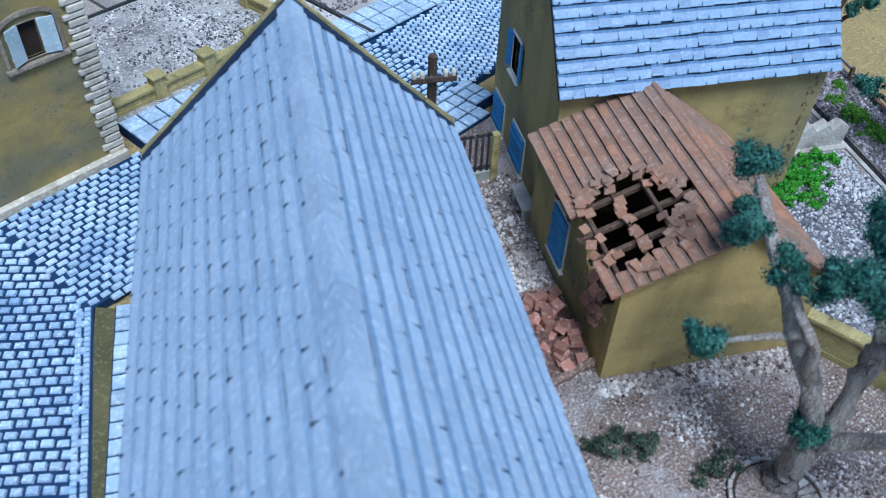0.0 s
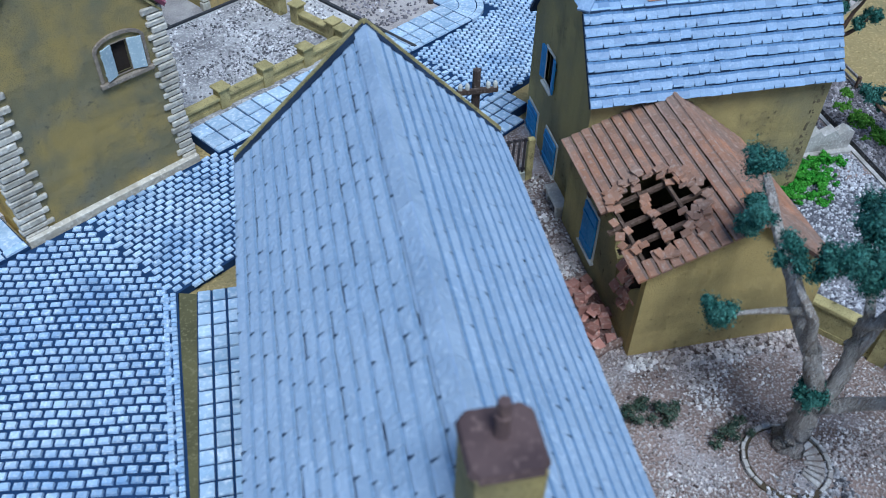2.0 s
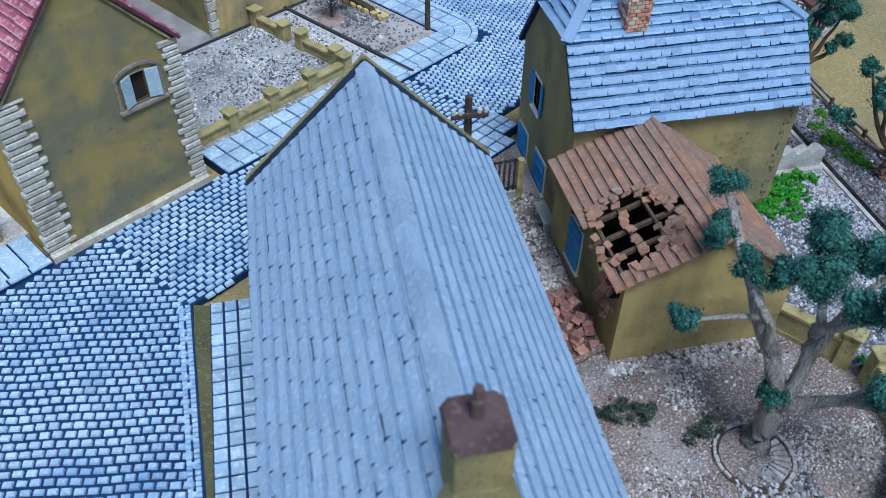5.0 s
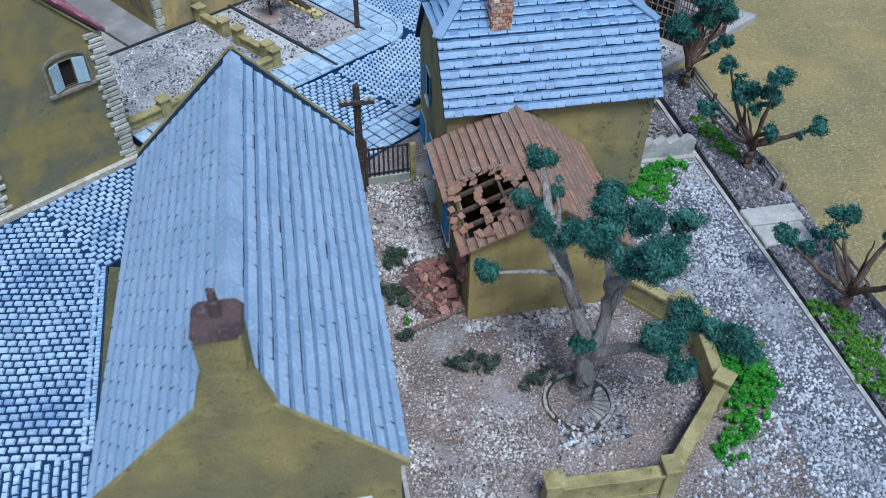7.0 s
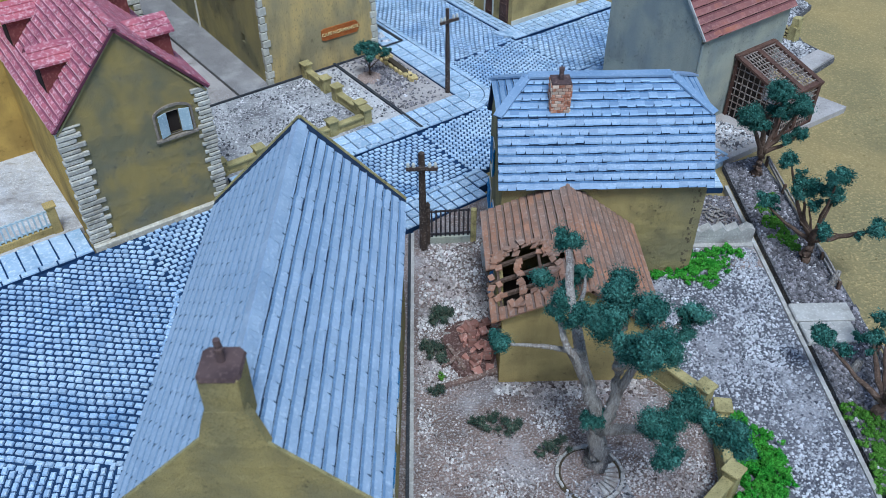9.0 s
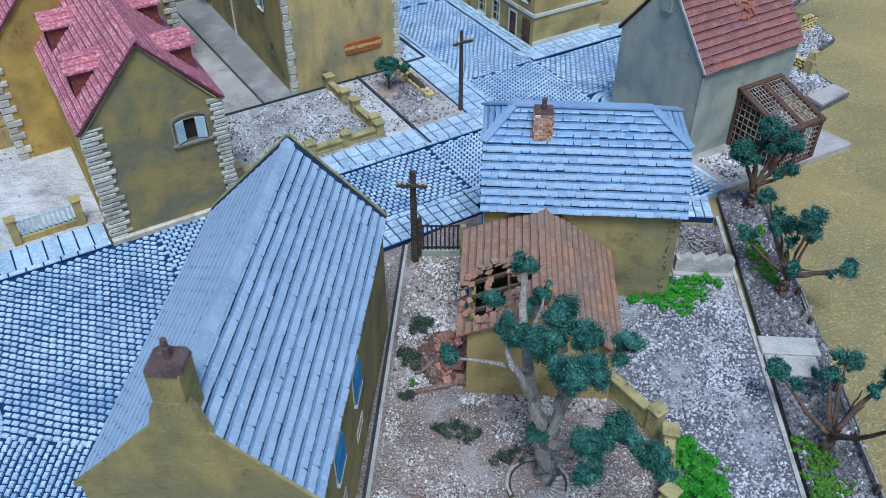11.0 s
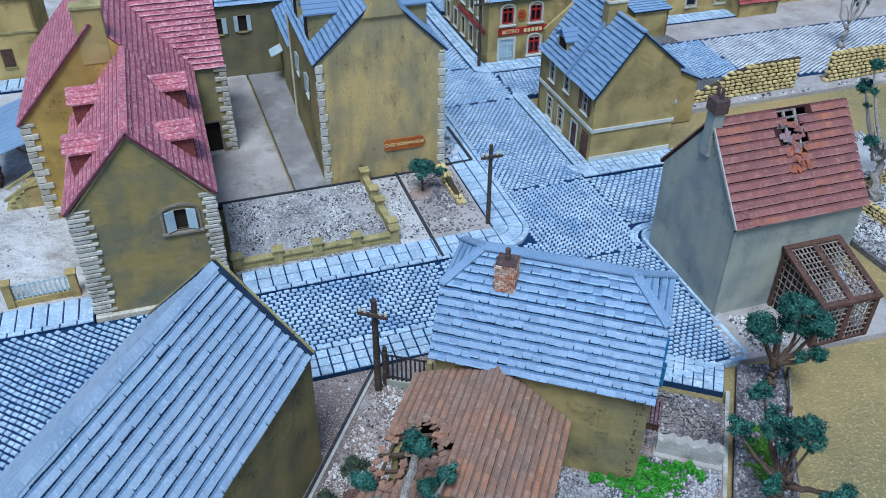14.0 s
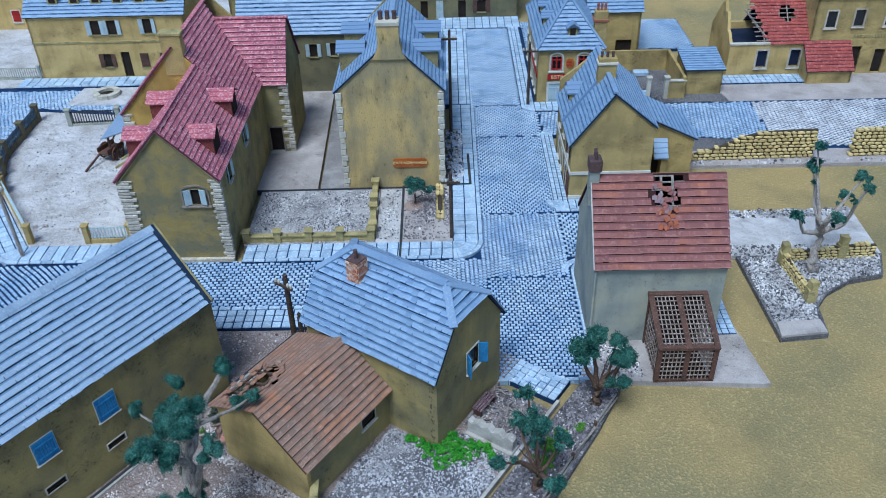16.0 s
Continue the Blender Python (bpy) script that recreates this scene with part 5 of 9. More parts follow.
# ---- the rose-roofed farmhouse ----
def farmhouse():
    h = thing("rose_roofed_farmhouse", grid_pose(-18.0, 5.1), "ochre farmhouse with rose-red tile roofs, dormers and pale quoins", "house")
    W, EV, RG = 8.3, 7.95, 12.4
    m = wall(h, (0, 0), (W, 0), [(0, -0.3), (W, -0.3), (W, EV), (W / 2, RG), (0, EV)], [(5.8, 6.5, 5.5, 6.9)], 0.3, FARM)
    arch_window(h, m, 5.8, 6.5, 5.5, 6.9, ARCHSTONE, PALEBLUE, 0.6)
    part("plinth", boxes((-0.1, W + 0.1, -0.36, -0.01, -0.3, 0.14), bevel=0.02), QUOIN, h)
    quoins(h, m, 0, 0, EV - 0.1, 1, 0.3, a=1.3, b=0.95, seed=51)
    quoins(h, m, W, 0, EV - 0.1, -1, 0.3, a=0.85, b=0.66, seed=52)
    mr = wall(h, (W, 0.3), (W, 18.9), [(0, -0.3), (18.6, -0.3), (18.6, EV), (0, EV)], [(2.6, 3.5, 5.9, 7.4), (9.3, 10.2, 5.9, 7.4)], 0.3, OLIVE)
    for s in (2.6, 9.3):
        window(h, mr, s, s + 0.9, 5.9, 7.4, QUOIN, PALEBLUE, "open")
    wall(h, (0, 12.5), (0, 0.3), [(0, -0.3), (12.2, -0.3), (12.2, EV), (0, EV)], [], 0.3, FARMSIDE)
    # rear block
    BX0, BX1, BY, BD, BR = -3.4, W, 12.5, 14.4, 14.25
    bm_ = [(0, -0.3), (BX1 - BX0, -0.3), (BX1 - BX0, EV), ((BX1 - BX0) / 2, BR - 0.05), (0, EV)]
    mb = wall(h, (BX0, BY), (BX1, BY), bm_, [], 0.3, FARMSIDE)
    quoins(h, mb, 0, 0, EV - 0.1, 1, 0.5, a=0.95, b=0.6, seed=53)
    wall(h, (BX1, BY + BD), (BX0, BY + BD), bm_, [], 0.3, OCHRE)
    wall(h, (BX0, BY + BD), (BX0, BY + 0.3), [(0, -0.3), (BD - 0.3, -0.3), (BD - 0.3, EV), (0, EV)], [], 0.3, OCHRE)
    # wing to the yard
    WX, WY, WD, WR = W + 2.6, 18.9, 8.0, 13.0
    mw = wall(h, (W - 0.3, WY), (WX, WY), [(0, -0.3), (2.9, -0.3), (2.9, EV - 0.2), (0, EV - 0.2)], [(0.5, 1.8, 0.1, 2.9)], 0.3, OLIVE)
    d = put("doorway", boxes((0.34, 0.5, -0.06, 0.1, 0, 3.0), (1.8, 1.96, -0.06, 0.1, 0, 3.0), (0.34, 1.96, -0.06, 0.1, 2.9, 3.1)), mw, ARCHSTONE, h)
    put("door_step", boxes((0.35, 1.85, -0.5, -0.01, 0, 0.25)), mw, CONCRETE, d)
    put("dark_inside", boxes((0.4, 1.9, 0.32, 0.36, 0, 3.0)), mw, INSIDE, d)
    quoins(h, mw, 2.9, 0, EV - 0.3, -1, 0.42, a=0.9, b=0.5, seed=54)
    mg = wall(h, (WX, WY + 0.3), (WX, WY + WD), [(0, -0.3), (WD - 0.3, -0.3), (WD - 0.3, EV - 0.2), (WD / 2 - 0.3, WR - 0.15), (0, EV - 0.2)], [], 0.3, OLIVE)
    # roofs
    k = (RG - EV + 0.2) / (W / 2 + 0.2)
    rise = math.hypot(W / 2 + 0.2, RG - EV + 0.2)
    e0 = EV - 0.15
    roof_plane(h, (W + 0.2, -0.25, e0), (0, 1, 0), (-(W / 2 + 0.2), 0, RG - EV + 0.2), BY + 0.4, rise, 0.5, 0.46, RO, 55, 300, tname="tile", t=0.1, jitter=0.02, joint=0.1)
    roof_plane(h, (-0.2, BY + 0.15, e0), (0, -1, 0), (W / 2 + 0.2, 0, RG - EV + 0.2), BY + 0.4, rise, 0.5, 0.46, RO, 56, 0, tname="tile", t=0.1, jitter=0.02, joint=0.1)
    bw = (BX1 - BX0) / 2 + 0.2
    bu = BR - EV + 0.2
    rb = math.hypot(bw, bu)
    roof_plane(h, (W + 0.2, BY + 0.15, e0), (0, 1, 0), (-bw, 0, bu), BD, rb, 0.5, 0.46, RO, 57, 0, tname="tile", t=0.1, jitter=0.02, ends=lambda y: (0.0, min(BD, WY - BY + 0.2 + y * bu / rb / 1.28)))
    roof_plane(h, (BX0 - 0.2, BY + BD, e0), (0, -1, 0), (bw, 0, bu), BD + 0.2, rb, 0.5, 0.46, RO, 58, 0, tname="tile", t=0.1, jitter=0.02)
    wu = WR - EV + 0.35
    rw = math.hypot(WD / 2 + 0.2, wu)
    full = WX + 0.2 - W
    roof_plane(h, (W - 0.2, WY - 0.2, EV - 0.35), (1, 0, 0), (0, WD / 2 + 0.2, wu), full, rw, 0.5, 0.46, RO, 59, 0, tname="tile", t=0.1, jitter=0.02, ends=lambda y: (-y * wu / rw / (bu / bw), full))
    roof_plane(h, (WX + 0.2, WY + WD + 0.2, EV - 0.35), (-1, 0, 0), (0, -(WD / 2 + 0.2), wu), full + 5, rw, 0.5, 0.46, RO, 60, 0, tname="tile", t=0.1)
    bm = bmesh.new()
    bar(bm, (W / 2, -0.3, RG + 0.12), (W / 2, BY, RG + 0.12), 0.42, 0.14)
    bar(bm, ((BX0 + BX1) / 2, BY + 0.2, BR + 0.12), ((BX0 + BX1) / 2, BY + BD, BR + 0.12), 0.42, 0.14)
    bar(bm, (3.5, WY + WD / 2, WR + 0.1), (WX + 0.2, WY + WD / 2, WR + 0.1), 0.42, 0.14)
    part("ridge_cap", bm, ROSE, h)
    for s in (1, -1):
        bm = bmesh.new()
        bar(bm, (W / 2 + s * (W / 2 + 0.2), -0.16, EV - 0.2), (W / 2, -0.16, RG + 0.02), 0.08, 0.14)
        part("verge_board", bm, UNDER_RED, h)
        bm = bmesh.new()
        bar(bm, (W / 2 + s * (W / 2 + 0.02), -0.07, EV - 0.42), (W / 2 + s * 0.02, -0.07, RG - 0.24), 0.14, 0.1)
        part("gable_edge", bm, COPING, h)
    # gable chimney
    cx = (BX0 + BX1) / 2
    ch = part("chimney", boxes((cx - 0.9, cx + 0.95, BY - 0.05, BY + 1.0, 11.5, 15.3), bevel=0.05), OCHRE, h)
    part("chimney_cap", boxes((cx - 1.0, cx + 1.05, BY - 0.14, BY + 1.1, 15.25, 15.5), bevel=0.04), COPING, ch)
    # dormers: right slope, then left
    for y in (3.4, 10.5):
        dormer(h, Matrix.Translation((W - 0.6, y, EV + 0.55)), 2.0, 2.3, 1.95, ROSE, MAROON, MAROON, pitch=0.3)
    for y in (3.3, 10.1):
        dormer(h, Matrix.Translation((0.6, y, EV + 0.55)) @ pose(0, 0, 0, 0, 0, 180), 2.0, 2.3, 1.95, ROSE, MAROON, MAROON, pitch=0.3)
    # stair against the left wing
    st = part("outside_stair", boxes((BX0 - 1.6, BX0 - 0.02, BY + 2.2, BY + 4.0, 0, 1.6)), OCHRE, h)
    for i in range(4):
        part("step", boxes((BX0 - 1.6 - 0.4 * (i + 1), BX0 - 1.6 - 0.4 * i, BY + 2.2, BY + 4.0, 0, 1.6 - 0.38 * (i + 1)), bevel=0.02), COPING, st)
    bm = bmesh.new()
    bar(bm, (BX0 - 3.1, BY + 2.2, 0.9), (BX0 - 0.1, BY + 2.2, 2.6), 0.2, 0.2)
    bar(bm, (BX0 - 3.1, BY + 4.0, 0.9), (BX0 - 0.1, BY + 4.0, 2.6), 0.2, 0.2)
    part("stair_coping", bm, COPING, st)
    return h


farmhouse()


# ---- the tall cafe house ----
def letters(body, size, m, mat, parent, name="lettering", depth=0.02):
    cu = bpy.data.curves.new(name, "FONT")
    cu.body, cu.size, cu.extrude, cu.align_x, cu.align_y = body, size * S, depth * S, "CENTER", "CENTER"
    ob = new(name, cu)
    dg = bpy.context.evaluated_depsgraph_get()
    me = bpy.data.meshes.new_from_object(ob.evaluated_get(dg))
    bpy.data.objects.remove(ob)
    me.materials.clear()
    me.materials.append(mat)
    o2 = new(name, me)
    o2.parent = parent
    mm = m.copy()
    mm.translation = mm.translation * S
    o2.matrix_local = mm @ pose(0, 0, 0, 90)
    return o2


def cafe():
    h = thing("tall_cafe_house", grid_pose(-1.1, 16.3), "tall streaked ochre gable house with blue slate roof and pale quoins", "house")
    W, D, EV, RG = 9.6, 13.0, 10.3, 14.9
    g = [(0, -0.3), (W, -0.3), (W, EV), (W / 2 + 0.2, RG), (0, EV)]
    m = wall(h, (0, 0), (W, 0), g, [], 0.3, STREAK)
    quoins(h, m, 0, 0, EV - 0.2, 1, 0.62, a=0.5, b=0.38, seed=61, mat=PALEQ)
    quoins(h, m, W, 0, EV - 0.2, -1, 0.62, a=0.5, b=0.38, seed=62, mat=PALEQ)
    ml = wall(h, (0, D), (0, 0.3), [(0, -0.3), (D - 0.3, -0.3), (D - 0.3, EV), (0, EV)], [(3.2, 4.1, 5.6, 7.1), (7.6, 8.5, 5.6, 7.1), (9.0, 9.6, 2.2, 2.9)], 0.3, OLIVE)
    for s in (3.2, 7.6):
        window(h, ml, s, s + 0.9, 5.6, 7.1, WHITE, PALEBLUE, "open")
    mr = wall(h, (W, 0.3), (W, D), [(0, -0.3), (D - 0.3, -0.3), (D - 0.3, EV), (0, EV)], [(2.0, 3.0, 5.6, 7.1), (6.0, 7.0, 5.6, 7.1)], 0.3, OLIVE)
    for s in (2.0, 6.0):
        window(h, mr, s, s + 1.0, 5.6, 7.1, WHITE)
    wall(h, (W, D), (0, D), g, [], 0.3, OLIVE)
    rx = W / 2 + 0.2
    e0 = EV - 0.2
    rl = math.hypot(rx + 0.3, RG - e0)
    rr = math.hypot(W - rx + 0.3, RG - e0)
    roof_plane(h, (W + 0.3, -0.15, e0), (0, 1, 0), (-(W - rx + 0.3), 0, RG - e0), D + 0.3, rr, 0.55, 0.45, SL, 63, 0)
    roof_plane(h, (-0.3, D + 0.15, e0), (0, -1, 0), (rx + 0.3, 0, RG - e0), D + 0.3, rl, 0.55, 0.45, SL, 64, 0)
    bm = bmesh.new()
    bar(bm, (rx, 0.2, RG + 0.1), (rx, D, RG + 0.1), 0.4, 0.14)
    part("ridge_cap", bm, SLATE, h)
    bm = prism([(rx - 1.55, 13.2), (rx + 1.55, 13.2), (rx + 1.1, 13.95), (rx + 0.95, 14.6), (rx + 0.95, 16.3), (rx - 0.95, 16.3), (rx - 0.95, 14.6), (rx - 1.1, 13.95)], -1.1, 0.2)
    bmesh.ops.transform(bm, matrix=Matrix(((1, 0, 0, 0), (0, 0, -1, 0), (0, 1, 0, 0), (0, 0, 0, 1))), verts=bm.verts)
    ch = part("chimney", bm, STREAK, h)
    part("chimney_cap", boxes((rx - 1.03, rx + 1.03, -0.27, 1.2, 16.2, 16.6), bevel=0.05), PALEQ, ch)
    for i in range(3):
        pot(ch, rx - 0.6 + 0.6 * i, 0.55, 16.6, 0.2, 0.7)
    for y in (4.2, 9.0):
        dormer(h, Matrix.Translation((W - 0.35, y, EV + 0.1)), 1.9, 2.2, 2.3, SLATE, SLATE, OLIVE, pitch=0.32)
        dormer(h, Matrix.Translation((0.15, y, EV + 0.1)) @ pose(0, 0, 0, 0, 0, 180), 1.9, 2.2, 2.3, SLATE, SLATE, OLIVE, pitch=0.32)
    # lower rear wing with a doorway under an awning
    B, E2, R2 = 22.2, 6.4, 9.6
    wl = wall(h, (0, B), (0, D), [(0, -0.3), (B - D, -0.3), (B - D, E2), (0, E2)], [(1.4, 2.6, 0.1, 2.4)], 0.3, OLIVE, "wing_wall")
    wall(h, (W, D), (W, B), [(0, -0.3), (B - D, -0.3), (B - D, E2), (0, E2)], [], 0.3, OLIVE, "wing_wall")
    wall(h, (W - 0.3, B), (0.3, B), [(0, -0.3), (W - 0.6, -0.3), (W - 0.6, E2), (W / 2 - 0.3, R2), (0, E2)], [], 0.3, OLIVE, "wing_wall")
    dw = put("doorway", boxes((1.3, 2.7, 0.31, 0.34, 0, 2.5)), wl, INSIDE, h)
    bm = bmesh.new()
    bar(bm, (1.1, -0.55, 3.25), (2.9, -0.55, 3.25), 1.25, 0.08, (0, -0.45, 1))
    put("awning", bm, wl, PALEBLUE, dw, "pale teal awning")
    rw = math.hypot(W / 2 + 0.25, R2 - E2 + 0.2)
    roof_plane(h, (W + 0.25, D, E2 - 0.1), (0, 1, 0), (-(W / 2 + 0.25), 0, R2 - E2 + 0.2), B - D + 0.2, rw, 0.55, 0.45, SL, 66, 0, name="wing_roof")
    roof_plane(h, (-0.25, B + 0.2, E2 - 0.1), (0, -1, 0), (W / 2 + 0.25, 0, R2 - E2 + 0.2), B - D + 0.2, rw, 0.55, 0.45, SL, 67, 0, name="wing_roof")
    part("downpipe", tube(bmesh.new(), [(-0.1, D - 0.3, 0), (-0.1, D - 0.3, EV - 0.3)], [0.09, 0.09], 8), PALEQ, h)
    s0, s1, z0, z1 = 4.75, 7.95, 2.3, 3.25
    sg = part("sign_board", prism([(s0, z0 + 0.1), (s0 + 0.2, z0), (s1 - 0.2, z0), (s1, z0 + 0.2), (s1 + 0.15, (z0 + z1) / 2), (s1, z1 - 0.2), (s1 - 0.2, z1), (s0 + 0.2, z1), (s0, z1 - 0.1)], 0, 0.1), SIGN, h, "orange painted cafe sign board")
    sg.matrix_local = Matrix(((1, 0, 0, 0), (0, 0, -1, 0), (0, 1, 0, 0), (0, 0, 0, 1)))
    letters("CAFE NORMANDIE", 0.38, Matrix.Translation(((s0 + s1) / 2, -0.12, (z0 + z1) / 2)), CREAM, h)
    return h


PALEQ = material("pale_quoin", (0.58, 0.55, 0.47), (0.48, 0.45, 0.38), 0.9, 6, 0.8, 0.4, (0.7, 0.68, 0.62), 0.3, rand="object", spread=0.12)
cafe()


# ---- the corner house ----
def corner_house():
    h = thing("corner_house", grid_pose(20.1, 13.4), "ochre corner house with blue slate roof and white string course", "house")
    W, D, RX = 7.3, 10.6, 3.45
    EL, ER, RG = 6.0, 7.6, 10.7
    g = [(0, -0.3), (W, -0.3), (W, ER), (RX, RG), (0, EL)]
    m = wall(h, (0, 0), (W, 0), g, [], 0.3, OCHRE)
    fh = [(1.1, 2.1, 3.9, 5.6), (4.7, 5.6, 4.2, 5.8), (7.6, 8.5, 3.9, 5.6), (0.6, 1.5, 0.3, 2.2), (2.6, 3.6, 0.0, 2.2), (5.3, 6.3, 0.4, 2.2), (7.6, 8.6, 0.4, 2.2)]
    fh = [(D - b, D - a, c, d) for a, b, c, d in fh]
    ml = wall(h, (0, D), (0, 0.3), [(0, -0.3), (D - 0.3, -0.3), (D - 0.3, EL), (0, EL)], fh, 0.3, OCHRE)
    for i, (a, b, c, d) in enumerate(fh):
        if i == 4:
            door(h, ml, a, b, c, d, BROWN)
        elif i == 3:
            window(h, ml, a, b, c, d, BROWN, BROWN, "closed")
        else:
            window(h, ml, a, b, c, d, WHITE, BROWN if i == 0 else None, "open", bars=True)
    wall(h, (W, 0.3), (W, D), [(0, -0.3), (D - 0.3, -0.3), (D - 0.3, ER), (0, ER)], [], 0.3, OCHRE)
    wall(h, (W, D), (0, D), g, [], 0.3, OCHRE)
    part("string_course", boxes((-0.08, W + 0.05, -0.1, 0.0, 2.75, 3.05)), WHITE, h)
    part("string_course", boxes((-0.1, 0.0, -0.1, D, 2.75, 3.05)), WHITE, h)
    part("plinth", boxes((-0.07, W + 0.05, -0.08, -0.002, -0.1, 0.55)), WHITE, h)
    rl, rr = math.hypot(RX + 0.3, RG - EL + 0.2), math.hypot(W - RX + 0.2, RG - ER + 0.15)
    roof_plane(h, (-0.3, D + 0.1, EL - 0.25), (0, -1, 0), (RX + 0.3, 0, RG - EL + 0.35), D + 0.3, rl, 0.55, 0.45, SL, 71, 0)
    roof_plane(h, (W + 0.2, -0.15, ER - 0.15), (0, 1, 0), (-(W - RX + 0.2), 0, RG - ER + 0.25), D + 0.3, rr, 0.55, 0.45, SL, 72, 0)
    bm = bmesh.new()
    bar(bm, (RX, -0.15, RG + 0.17), (RX, D, RG + 0.17), 0.4, 0.14)
    bar(bm, (-0.3, 4.6, EL + 0.0), (RX, 4.6, RG + 0.28), 0.24, 0.3)
    part("ridge_cap", bm, SLATE, h)
    ch = part("chimney", boxes((RX - 0.9, RX + 0.75, 4.2, 5.2, 9.5, 12.2), bevel=0.04), OCHRE, h)
    part("chimney_cap", boxes((RX - 1.0, RX + 0.85, 4.1, 5.3, 11.6, 11.85), bevel=0.04), PALEQ, ch)
    for i in range(3):
        pot(ch, RX - 0.6 + 0.5 * i, 4.7, 12.15, 0.13, 0.55)
    dormer(h, Matrix.Translation((0.5, 7.6, EL + 0.45)) @ pose(0, 0, 0, 0, 0, 180), 1.7, 1.8, 1.4, SLATE, SLATE, OCHRE)
    # low extension
    X0, X1, Y0, Y1, Z0, Z1 = W, W + 5.1, 4.6, 10.0, 6.3, 3.9
    wall(h, (X0, Y0), (X1, Y0), [(0, -0.3), (X1 - X0, -0.3), (X1 - X0, Z1), (0, Z0)], [], 0.3, OCHRE)
    wall(h, (X1, Y0 + 0.3), (X1, Y1), [(0, -0.3), (Y1 - Y0 - 0.3, -0.3), (Y1 - Y0 - 0.3, Z1), (0, Z1)], [], 0.3, OCHRE)
    run = X1 - X0 + 0.4
    roof_plane(h, (X1 + 0.3, Y0 - 0.2, Z1 - 0.1), (0, 1, 0), (-run, 0, Z0 - Z1 + 0.2), Y1 - Y0 + 0.3, math.hypot(run, Z0 - Z1 + 0.2), 0.6, 0.5, SL, 73, 0)
    px0, px1 = X0 + 1.15, X0 + 2.5
    po = part("porch", boxes((px0 + 0.75, px1 - 0.08, Y0 - 1.1, Y0 - 0.01, -0.2, 2.5), (px0 + 0.05, px1 - 0.08, Y0 - 1.0, Y0 - 0.01, 2.2, 2.5)), OCHRE, h)
    loop = [(Y0 - 1.35, 2.35)]
    for i in range(4):
        loop += [(Y0 - 1.35 + 0.34 * i, 2.5 + 0.38 * i), (Y0 - 1.35 + 0.34 * (i + 1), 2.5 + 0.38 * (i + 1) - 0.1)]
    loop.append((Y0 - 0.01, 3.6))
    bm = prism(loop, px0, px1)
    bmesh.ops.transform(bm, matrix=Matrix(((0, 0, 1, 0), (1, 0, 0, 0), (0, 1, 0, 0), (0, 0, 0, 1))), verts=bm.verts)
    part("porch_roof", bm, SLATE, po)
    part("dark_inside", boxes((px0 - 0.3, px0 + 0.72, Y0 - 0.05, Y0 - 0.012, 0, 2.1)), INSIDE, po)
    return h


RUSTPOT = material("terracotta_pot", (0.36, 0.14, 0.09), (0.28, 0.1, 0.07), 1.0, 6, 0.8)
corner_house()


